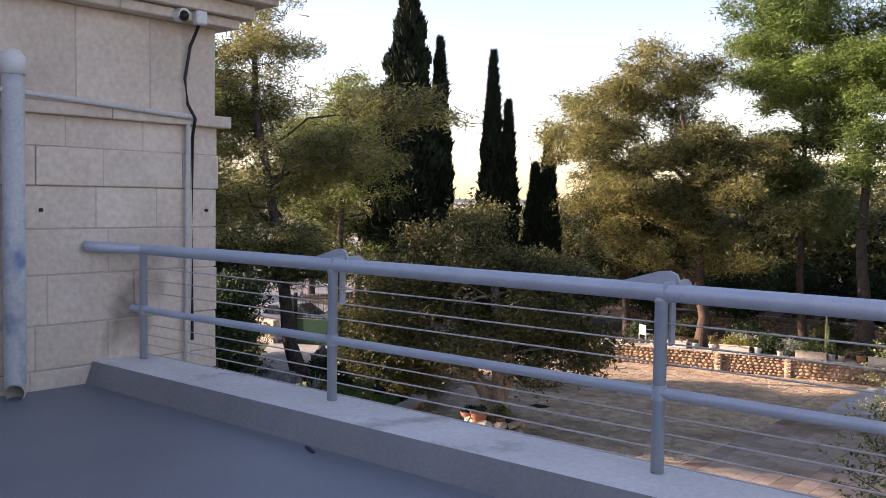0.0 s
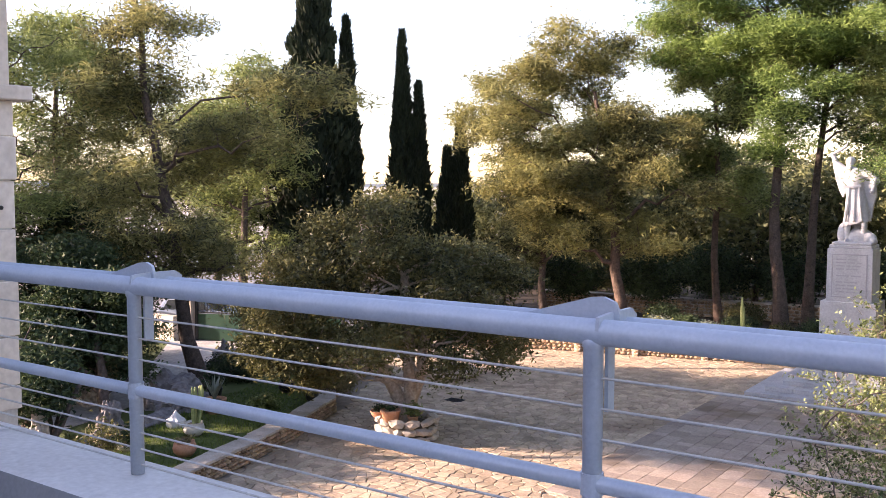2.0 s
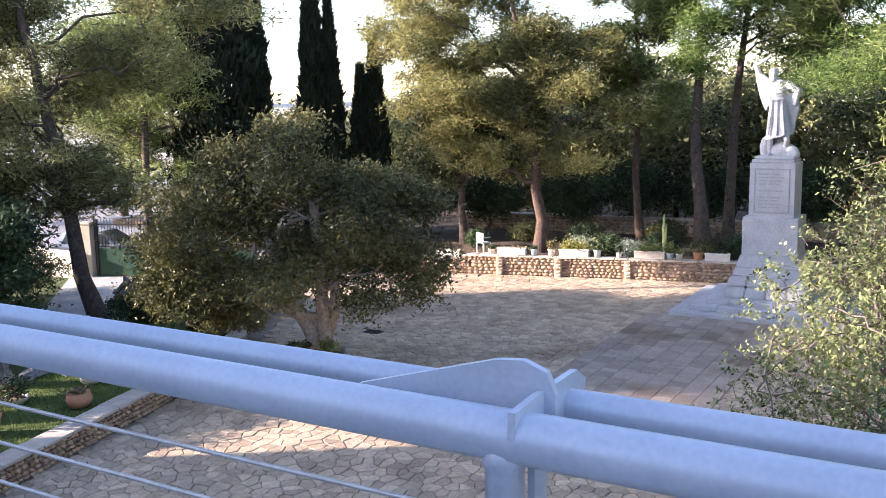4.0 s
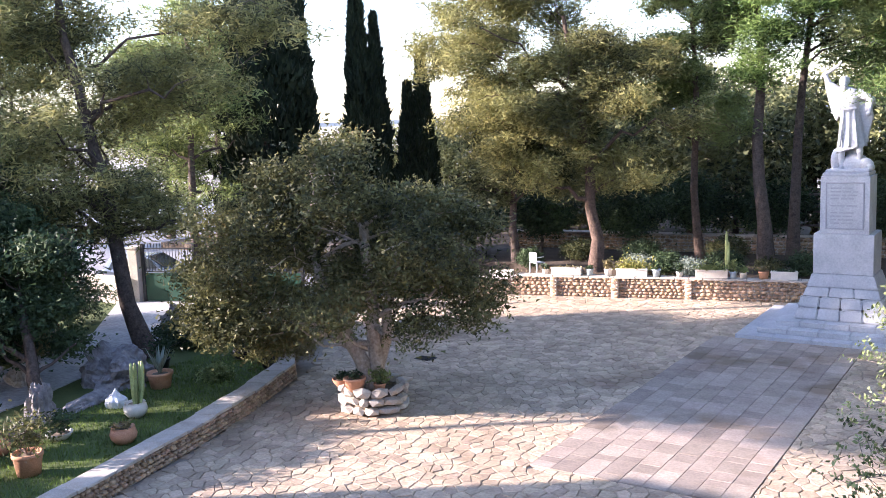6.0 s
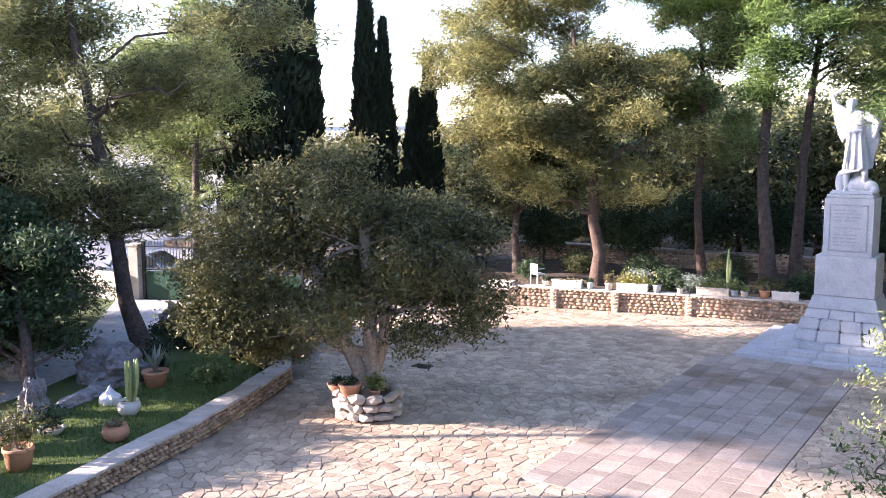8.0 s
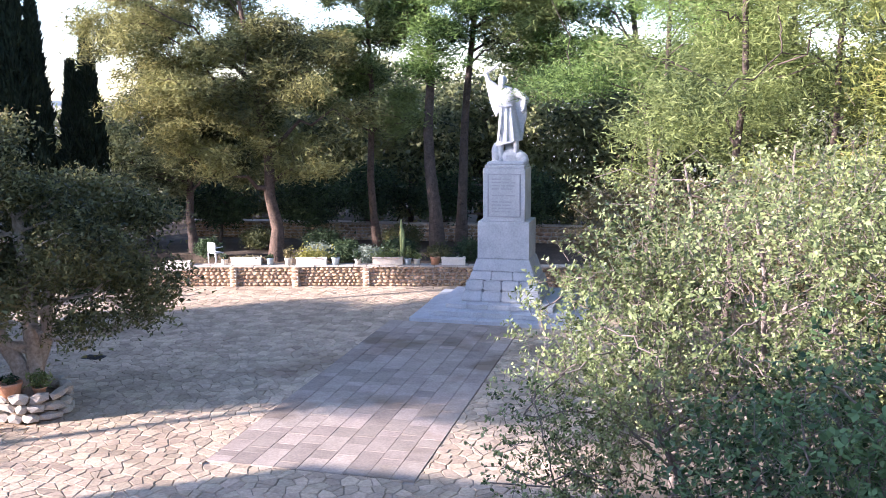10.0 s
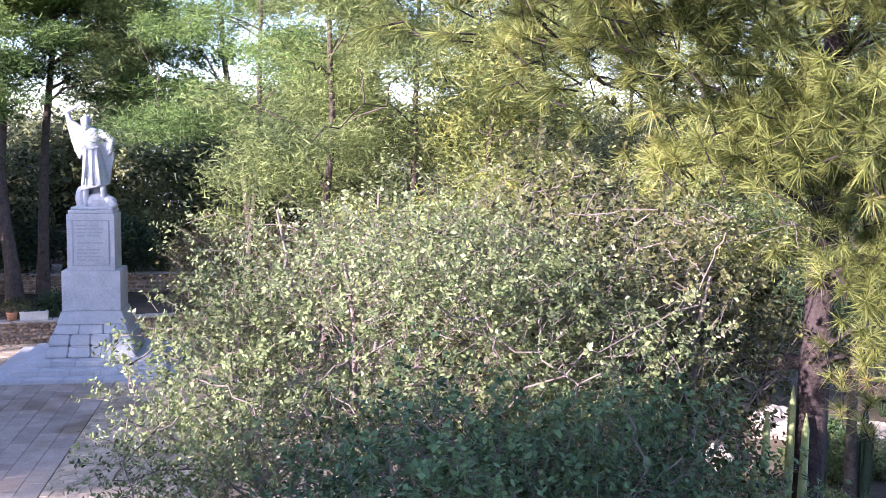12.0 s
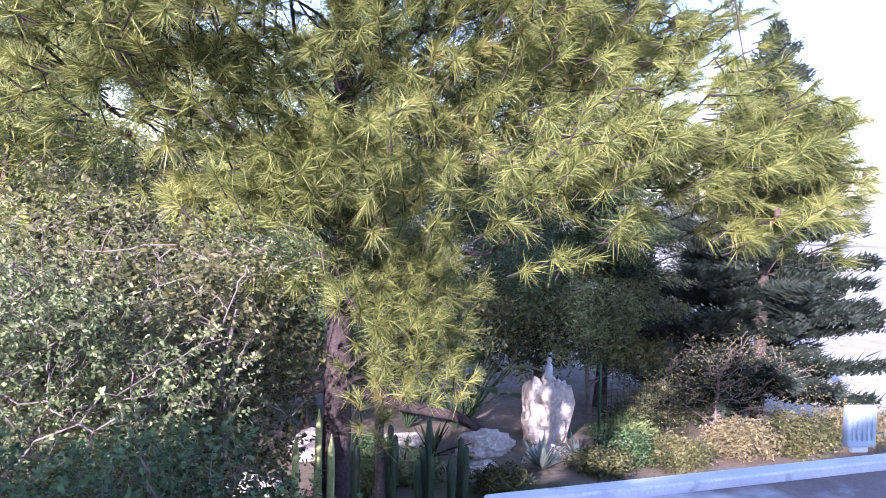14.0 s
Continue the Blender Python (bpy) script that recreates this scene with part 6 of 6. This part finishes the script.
def car(x, y, z, ang):
    c = thing("car", pose(x, y, z, 0, 0, ang), "silver-grey estate car parked beyond the gate", "car")
    prof = [(-2.1, 0.30), (-2.15, 0.62), (-2.02, 0.88), (-1.75, 0.95), (-1.55, 1.38), (-1.2, 1.47), (0.2, 1.46), (0.95, 0.98), (1.9, 0.84), (2.12, 0.62), (2.1, 0.30)]
    b = bmesh.new()
    sides = []
    for yy, k in ((-0.82, 0.0), (0.82, 0.0)):
        sides.append([b.verts.new((px, yy * (0.84 if pz > 1.1 else 1.0), pz)) for px, pz in prof])
    b.faces.new(sides[0]), b.faces.new(sides[1][::-1])
    for i in range(len(prof)):
        j = (i + 1) % len(prof)
        b.faces.new((sides[0][j], sides[0][i], sides[1][i], sides[1][j]))
    bmesh.ops.recalc_face_normals(b, faces=b.faces)
    bmesh.ops.bevel(b, geom=b.edges[:], offset=0.06, segments=2, affect="EDGES")
    body = part("body", b, M_carpaint, c)
    for sy in (-1, 1):
        for x0, x1, t0, t1 in ((-1.5, -0.75, -1.3, -0.75), (-0.68, 0.05, -0.68, 0.0), (0.12, 0.78, 0.07, 0.28)):
            b = bmesh.new()
            q = [(x0, sy * 0.825, 0.98), (x1, sy * 0.825, 0.98), (t1, sy * 0.712, 1.38), (t0, sy * 0.712, 1.38)]
            vs = [b.verts.new(p) for p in q]
            ex = bmesh.ops.extrude_face_region(b, geom=[b.faces.new(vs)])
            bmesh.ops.translate(b, verts=[v for v in ex["geom"] if isinstance(v, bmesh.types.BMVert)], vec=(0, -sy * 0.03, 0))
            part("side_window", b, M_glassdark, c)
        for wx in (-1.3, 1.3):
            b = bmesh.new()
            bmesh.ops.create_cone(b, cap_ends=True, segments=24, radius1=0.31, radius2=0.31, depth=0.2, matrix=pose(wx, sy * 0.76, 0.31, 90, 0, 0))
            wh = part("wheel", b, M_rubber, c)
            b = bmesh.new()
            bmesh.ops.create_cone(b, cap_ends=True, segments=20, radius1=0.19, radius2=0.17, depth=0.03, matrix=pose(wx, sy * 0.865, 0.31, 90, 0, 0))
            part("rim", b, M_galv, wh)
    b = bmesh.new()
    vs = [b.verts.new(p) for p in ((0.97, -0.66, 1.0), (0.97, 0.66, 1.0), (0.27, 0.58, 1.44), (0.27, -0.58, 1.44))]
    ex = bmesh.ops.extrude_face_region(b, geom=[b.faces.new(vs)])
    bmesh.ops.translate(b, verts=[v for v in ex["geom"] if isinstance(v, bmesh.types.BMVert)], vec=(0.02, 0, 0.015))
    part("windscreen", b, M_glassdark, c)


car(-29.6, 25.2, LAWN + 0.02, 22)
bp = thing("banner_post", (-36.5, 40.5, LAWN), "green banner on a white post beyond the road", "banner")
part("post", bm_box(-0.05, 0.05, -0.05, 0.05, 0, 3.2), M_white, bp)
part("cloth", bm_box(0.05, 0.5, -0.012, 0.012, 1.3, 3.1, bevel=0.01), M_green, bp)


# ---- garden beyond the near pine ----
def column_cactus(x, y, z, arms, hgt, r, mat_, label, seed):
    rng = np.random.default_rng(seed)
    t = thing("column_cactus", (x, y, z), label, "cactus", "column cacti")
    for j in range(arms):
        a = j * 2.4 + rng.random()
        rr = 0.10 + 0.17 * rng.random() * (1 if arms > 1 else 0)
        h = hgt * rng.uniform(0.6, 1.0) if j else hgt
        x0, y0 = rr * math.cos(a), rr * math.sin(a)
        pts = [((x0 * 0.4, y0 * 0.4, 0), r * 0.8), ((x0, y0, h * 0.2), r), ((x0 * 1.2, y0 * 1.2, h * 0.75), r), ((x0 * 1.2, y0 * 1.2, h * 0.95), r * 0.8), ((x0 * 1.2, y0 * 1.2, h), r * 0.1)]
        seg = 14
        v, f = tube_data([pts], seg)
        v = v.reshape(-1, seg, 3)
        cen = v.mean(1, keepdims=True)
        v[:, ::2] = cen + (v[:, ::2] - cen) * 0.8
        solid("cactus_column", mesh_of("cactus_column", v.reshape(-1, 3), f, mat_), t)


column_cactus(8.28, 9.75, COURT, 6, 4.2, 0.055, M_cactus, "cluster of tall yellow-green column cacti by a pine trunk", 850)
# The near-black skin carries the shade of these clusters in its colour.
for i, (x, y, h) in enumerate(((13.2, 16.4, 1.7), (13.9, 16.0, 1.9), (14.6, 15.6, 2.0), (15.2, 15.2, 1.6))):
    column_cactus(x, y, COURT, 4, h, 0.08, M_darkcactus, "cluster of column cacti coloured dark for the shade", 860 + i)
rock("limestone_boulder", 21.0, 18.4, COURT, 1.1, 1.1, 2.9, 25, M_rock, "tall rugged limestone boulder in the garden", 0.32, 1.0)
b = bm_lathe([(0, 0), (0.13, 0), (0.10, 0.05), (0.12, 0.2), (0.09, 0.38), (0.045, 0.43), (0.075, 0.52), (0.05, 0.6), (0, 0.62)], 14)
me = bpy.data.meshes.new("garden_figurine")
b.to_mesh(me)
b.free()
me.materials.append(M_monument)
solid("garden_figurine", me, at=(20.9, 18.3, COURT + 1.82), label="small white figurine standing on a boulder", category="figurine")
for i, (x, y, sx, sy, sz) in enumerate(((16.4, 19.4, 2.2, 1.2, 1.0), (18.6, 18.4, 1.6, 1.0, 0.9), (14.8, 20.6, 1.6, 1.2, 0.9), (19.6, 17.0, 1.2, 0.9, 0.6), (17.4, 16.9, 1.0, 0.8, 0.5), (12.0, 18.6, 1.2, 1.0, 0.7))):
    rock("garden_rock", x, y, COURT + 0.03, sx, sy, sz, 30 + i, M_rock, "pale brown garden rock among plants", 0.35)
tubes("fallen_branch", [[((13.8, 21.5, COURT + 1.5), 0.18), ((15.6, 21.2, COURT + 1.7), 0.2), ((17.2, 20.6, COURT + 1.1), 0.2), ((18.8, 19.9, COURT + 0.7), 0.16), ((19.6, 19.4, COURT + 0.2), 0.12)]], M_darkbark, label="thick grey branch lying across garden rocks", category="branch")


def agave(x, y, z, r, n, seed, lm, label):
    rng = np.random.default_rng(seed)
    t = thing("agave", (x, y, z), label, "agave", "agaves")
    for j in range(n):
        a = j * 2.4
        el = rng.uniform(0.35, 1.3)
        d = Vector((math.cos(a) * math.cos(el), math.sin(a) * math.cos(el), math.sin(el)))
        s = Vector((-math.sin(a), math.cos(a), 0))
        u = d.cross(s)
        L = r * rng.uniform(0.7, 1.1)
        b = bmesh.new()
        rows = []
        for k, (q, w) in enumerate(((0, 0.5), (0.3, 1.0), (0.65, 0.7), (1.0, 0.04))):
            c = d * (L * q) - Vector((0, 0, 0.12 * L * q * q))
            rows.append([b.verts.new(c + s * (w * 0.07 * e) + u * (0.02 * (abs(e) - 0.5))) for e in (-1, 0, 1)])
        for A, C in zip(rows, rows[1:]):
            for e in (0, 1):
                b.faces.new((A[e], A[e + 1], C[e + 1], C[e]))
        part("leaf", b, lm, t)


agave(18.9, 16.4, COURT, 1.1, 24, 870, L_agave, "grey-green agave in front of a boulder")
agave(20.1, 16.3, COURT, 1.0, 22, 871, L_agave, "grey-green agave with pointed leaves")
agave(17.2, 18.8, COURT, 1.3, 18, 872, L_laurel, "dark spiky rosette plant among rocks")
# broad-leaved plants behind the rocks
rng = np.random.default_rng(880)
for i, (x, y) in enumerate(((19.6, 20.8), (20.8, 21.6), (18.4, 21.6))):
    t = thing("broad_leaved_plant", (x, y, COURT), "tall plant with large glossy green leaves", "plant", "broad-leaved plants")
    for j in range(16):
        a, el = rng.random() * 6.3, rng.uniform(0.7, 1.4)
        h = rng.uniform(1.2, 3.4)
        d = Vector((math.cos(a) * math.cos(el), math.sin(a) * math.cos(el), math.sin(el)))
        s = Vector((-math.sin(a), math.cos(a), 0))
        v, f = tube_data([[((0, 0, 0), 0.03), (tuple(d * h * 0.5 + Vector((0, 0, 0.1))), 0.025), (tuple(d * h), 0.012)]], 6)
        solid("leaf_stalk", mesh_of("leaf_stalk", v, f, L_laurel), t)
        b = bmesh.new()
        rows = []
        e0 = (d + Vector((0, 0, -0.5))).normalized()
        for q, w in ((0, 0.03), (0.2, 0.2), (0.5, 0.26), (0.8, 0.15), (1.0, 0.01)):
            c = d * h + e0 * (0.95 * q) - Vector((0, 0, 0.35 * q * q))
            rows.append([b.verts.new(c + s * (w * e) + Vector((0, 0, 0.05 * abs(e)))) for e in (-1, 0, 1)])
        for A, C in zip(rows, rows[1:]):
            for e in (0, 1):
                b.faces.new((A[e], A[e + 1], C[e + 1], C[e]))
        part("leaf", b, L_succulent if j % 3 == 0 else L_laurel, t)
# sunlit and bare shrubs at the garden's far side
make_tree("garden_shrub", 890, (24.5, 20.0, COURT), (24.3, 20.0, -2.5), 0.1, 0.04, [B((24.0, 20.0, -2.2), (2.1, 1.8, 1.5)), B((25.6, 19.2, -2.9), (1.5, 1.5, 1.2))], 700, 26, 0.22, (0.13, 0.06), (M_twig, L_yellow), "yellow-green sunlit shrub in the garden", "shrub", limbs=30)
make_tree("garden_shrub", 891, (22.5, 24.5, COURT), (22.5, 24.5, -1.0), 0.12, 0.04, [B((23.5, 22.5, -2.0), (3.0, 2.2, 2.6)), B((18.5, 23.8, -2.2), (3.2, 2.2, 2.4)), B((13.0, 22.5, -2.4), (3.0, 2.2, 2.4)), B((27.5, 20.5, -2.6), (2.6, 2.0, 2.0))], 2200, 26, 0.26, (0.17, 0.08), (M_twig, L_under), "dark dense shrubbery behind the garden rocks", "shrub", limbs=40)
make_tree("bare_shrub", 892, (25.0, 15.6, COURT), (25.0, 15.6, -3.4), 0.08, 0.03, [B((25.0, 15.6, -3.4), (2.4, 1.8, 1.5)), B((27.4, 14.6, -3.8), (1.8, 1.6, 1.2))], 420, 10, 0.3, (0.08, 0.035), (M_twig, L_dryshrub), "nearly bare brown shrub with fine twigs", "shrub", limbs=190, seg=5, twig=0.008)
for i, (x, y, r, h, lm) in enumerate(((12.6, 14.6, 0.7, 0.8, L_succulent), (14.0, 17.4, 0.9, 0.9, L_succulent), (15.6, 17.4, 0.8, 0.7, L_yellow), (11.4, 16.0, 0.9, 0.6, L_dryshrub), (16.8, 15.6, 0.7, 0.6, L_olive), (20.0, 15.4, 0.8, 0.6, L_olive), (22.3, 16.6, 0.9, 0.9, L_succulent), (23.5, 17.6, 0.9, 0.9, L_olive), (10.2, 13.0, 1.0, 1.0, L_laurel), (24.2, 14.2, 1.0, 1.1, L_dryshrub), (26.0, 13.6, 1.2, 1.2, L_olive), (22.0, 14.6, 0.9, 0.8, L_olive), (28.5, 13.2, 1.2, 1.1, L_dryshrub), (21.2, 15.6, 0.8, 0.9, L_shrub), (25.2, 17.4, 1.3, 1.6, L_under), (15.0, 18.6, 0.8, 0.9, L_shrub), (13.2, 13.2, 0.8, 0.6, L_succulent))):
    make_tree("low_bush", 900 + i, (x, y, COURT + 0.03), (x, y, COURT + h * 0.5), 0.03, 0.01, [B((x, y, COURT + h * 0.5), (r, r, h * 0.5))], int(180 * r), 24, 0.12, (0.10, 0.05), (M_twig, lm), "leafy low garden bush among pale rocks", "bush", "garden bushes", limbs=14, seg=5)
fp = thing("fence_post", (21.6, 17.0, COURT), "green metal fence post with wire mesh", "fence")
part("post", bm_lathe([(0, 0), (0.04, 0), (0.04, 2.4), (0, 2.42)], 10), M_green, fp)
for k in range(12):
    v, f = tube_data([[((0, 0, 0.2 + 0.18 * k), 0.006), ((3.2, -0.6, 0.2 + 0.18 * k), 0.006)]], 5)
    solid("mesh_wire", mesh_of("mesh_wire", v, f, M_iron), fp)
for k in range(16):
    v, f = tube_data([[((0.2 * k, -0.0375 * k, 0.15), 0.006), ((0.2 * k, -0.0375 * k, 2.3), 0.006)]], 5)
    solid("mesh_wire", mesh_of("mesh_wire", v, f, M_iron), fp)

# ---- lower roofs by the terrace ----
RA = math.degrees(math.atan2(4.48 - 5.73, 12.17 - 7.75))
lr = thing("lower_roof", pose(7.75, 5.73, -1.0, 0, 0, RA), "flat lower roof with a white rim and flaking coating", "roof", kind="structure")
part("roof_block", bm_box(0.02, 9.0, -3.5, -0.02, -4.5, -0.14), M_cap, lr)
part("roof_surface", bm_box(0.22, 8.8, -3.3, -0.26, -0.138, -0.09), M_roofbrown, lr, "brown coating with white flaking patches")
for bx in ((0.0, 9.0, -0.24, 0.0), (0.0, 0.2, -3.5, -0.245)):
    part("roof_rim", bm_box(bx[0], bx[1], bx[2], bx[3], -0.16, 0.0, bevel=0.02), M_roofwhite, lr, "white painted raised rim")


def floodlight():
    f = thing("floodlight", pose(12.0, 4.63, -1.0, 0, 0, RA - 12), "pale grey floodlight seen from behind on a roof rim", "lamp")
    b = bm_box(-0.17, 0.17, -0.06, 0.06, 0.06, 0.50, bevel=0.035, seg=2)
    part("housing", b, M_galv, f)
    for i in range(5):
        part("cooling_fin", bm_box(-0.12 + 0.055 * i, -0.10 + 0.055 * i, -0.085, -0.058, 0.14, 0.42, bevel=0.004), M_galv, f)
    part("bracket", bm_box(-0.10, 0.10, -0.03, 0.03, 0.0, 0.09, bevel=0.01), M_white, f)


floodlight()
rr = thing("red_roof", pose(7.1, 8.3, -2.0, 0, 0, -5), "red metal roof sheet with a pale edge", "roof", kind="structure")
b = bmesh.new()
for i in range(8):
    bm_box(i * 0.22, i * 0.22 + 0.2, -2.6, 0, -0.02, 0.01, bevel=0.004, bm=b)
part("roof_sheet", b, M_redroof, rr)
part("edge_strip", bm_box(-0.05, 0.0, -2.6, 0.0, -0.06, 0.02), M_white, rr)
for i, yy in enumerate((-0.1, -2.5)):
    part("support_post", bm_box(0.0, 0.08, yy - 0.04, yy + 0.04, COURT + 2.0, -0.021), M_iron, rr)
    part("support_post", bm_box(1.6, 1.68, yy - 0.04, yy + 0.04, COURT + 2.0, -0.021), M_iron, rr)

# ---- courtyard paving ----
PX0, PX1, PY0, PY1 = -6.45, -2.2, 15.35, 27.52


def court_edge(y):
    if y < 13.13:
        return -12.58 - 0.235 * (y - 9.55)
    if y < 18.32:
        return -13.42 - 0.33 * (y - 13.13)
    return -15.1 - 0.50 * (y - 18.32)


def far_edge(x):
    return 32.05 + (x + 11.65) * (0.237 if x < -11.65 else 0.235)


def clip(poly, nx, ny, c):
    out = []
    for (x0, y0), (x1, y1) in zip(poly, poly[1:] + poly[:1]):
        a, b_ = nx * x0 + ny * y0 - c, nx * x1 + ny * y1 - c
        if a <= 0:
            out.append((x0, y0))
        if (a < 0) != (b_ < 0):
            u = a / (a - b_)
            out.append((x0 + (x1 - x0) * u, y0 + (y1 - y0) * u))
    return out


rng = np.random.default_rng(950)
step = 0.28
ni, nj = int(26 / step), int(33 / step)
seeds = np.zeros((ni, nj, 2))
for i in range(ni):
    for j in range(nj):
        seeds[i, j] = (-20 + (i + rng.uniform(0.02, 0.98)) * step, 1.2 + (j + rng.uniform(0.02, 0.98)) * step)
cells = []
for i in range(2, ni - 2):
    for j in range(2, nj - 2):
        sx, sy = seeds[i, j]
        if sx < court_edge(sy) or sy > far_edge(sx) + 0.1 or sx > 4.8:
            continue
        poly = [(sx - 0.5, sy - 0.5), (sx + 0.5, sy - 0.5), (sx + 0.5, sy + 0.5), (sx - 0.5, sy + 0.5)]
        for di in range(-2, 3):
            for dj in range(-2, 3):
                if di or dj:
                    ox, oy = seeds[i + di, j + dj]
                    nx, ny = ox - sx, oy - sy
                    d = math.hypot(nx, ny)
                    nx, ny = nx / d, ny / d
                    poly = clip(poly, nx, ny, nx * (sx + ox) / 2 + ny * (sy + oy) / 2 - 0.007)
                    if len(poly) < 3:
                        break
            if len(poly) < 3:
                break
        if len(poly) < 3:
            continue
        xs_, ys_ = [p[0] for p in poly], [p[1] for p in poly]
        if max(xs_) < PX0 or min(xs_) > PX1 or max(ys_) < PY0 or min(ys_) > PY1:
            cells.append((sx, sy, poly))
            continue
        for nx, ny, c in ((1, 0, PX0 - 0.01), (-1, 0, -PX1 - 0.01), (0, 1, PY0 - 0.01), (0, -1, -PY1 - 0.01)):
            cut = clip(poly, nx, ny, c)
            if len(cut) >= 3:
                cx_, cy_ = sum(p[0] for p in cut) / len(cut), sum(p[1] for p in cut) / len(cut)
                if max(abs(p[0] - cx_) for p in cut) > 0.03 and max(abs(p[1] - cy_) for p in cut) > 0.03:
                    cells.append((cx_, cy_, cut))
                    break


def flag_geometry(sx, sy, poly, lift, tilt):
    n = len(poly)
    low = [(x - sx, y - sy, -0.05) for x, y in poly]
    mid = [(x - sx, y - sy, lift - 0.012 + tilt[0] * (x - sx) + tilt[1] * (y - sy)) for x, y in poly]
    top = [((x - sx) * 0.92, (y - sy) * 0.92, lift + tilt[0] * (x - sx) + tilt[1] * (y - sy)) for x, y in poly]
    faces = [tuple(range(2 * n, 3 * n))]
    for k in range(n):
        q = (k + 1) % n
        faces += [(k, q, n + q, n + k), (n + k, n + q, 2 * n + q, 2 * n + k)]
    return low + mid + top, faces


paving = thing("courtyard_paving", (0, 0, COURT), "irregular pale flagstones laid as crazy paving", "paving", kind="structure")
cells.sort(key=lambda c: (c[0] + 4.0) ** 2 + (c[1] - 13.0) ** 2)
V, F = [], []
for k, (sx, sy, poly) in enumerate(cells):
    v, f = flag_geometry(sx, sy, poly, rng.uniform(-0.006, 0.006), (rng.normal() * 0.012, rng.normal() * 0.012))
    if k < 300:
        solid("flagstone", mesh_of("flagstone", v, f, M_flag), paving, (sx, sy, 0))
    else:
        base_i = len(V)
        V += [(x + sx, y + sy, z) for x, y, z in v]
        F += [tuple(base_i + q for q in t) for t in f]
solid("flagstone_rest", mesh_of("flagstone_rest", V, F, M_flag_far), paving, kind="stuff", label="remaining irregular flagstones of the courtyard")
walkway = thing("paved_strip", (0, 0, COURT), "rectangular strip of dressed pavers leading to the monument", "paving", kind="structure")
cols = 9
cw = (PX1 - PX0) / cols
PAVER = {}
for i in range(cols):
    y = PY0 + rng.uniform(0, 0.02)
    first = True
    while y < PY1 - 0.05:
        l = float(rng.choice([0.3, 0.45, 0.6, 0.75, 0.9]))
        if first:
            l = 0.3 + 0.3 * (i % 3)
        first = False
        l = min(l, PY1 - y)
        if PY1 - y - l < 0.2:
            l = PY1 - y
        key = round(l, 2)
        if key not in PAVER:
            bm = bm_box(-cw / 2 + 0.004, cw / 2 - 0.004, -key / 2 + 0.004, key / 2 - 0.004, -0.06, 0.012, bevel=0.004)
            m_ = bpy.data.meshes.new("paver")
            bm.to_mesh(m_)
            bm.free()
            m_.materials.append(M_paver)
            PAVER[key] = m_
        o_ = solid("paver", PAVER[key], walkway, (PX0 + cw * (i + 0.5), y + l / 2, rng.uniform(-0.003, 0.003)))
        y += l
# drain grating and channel
dr = thing("drain_grate", (-13.1, 21.45, COURT), "dark iron drain grate in the paving", "drain")
part("frame", bm_box(-0.28, 0.28, -0.2, 0.2, -0.04, 0.012, bevel=0.006), M_iron, dr)
for k in range(6):
    part("slat", bm_box(-0.24, 0.24, -0.17 + 0.06 * k, -0.14 + 0.06 * k, 0.01, 0.022), M_iron, dr)
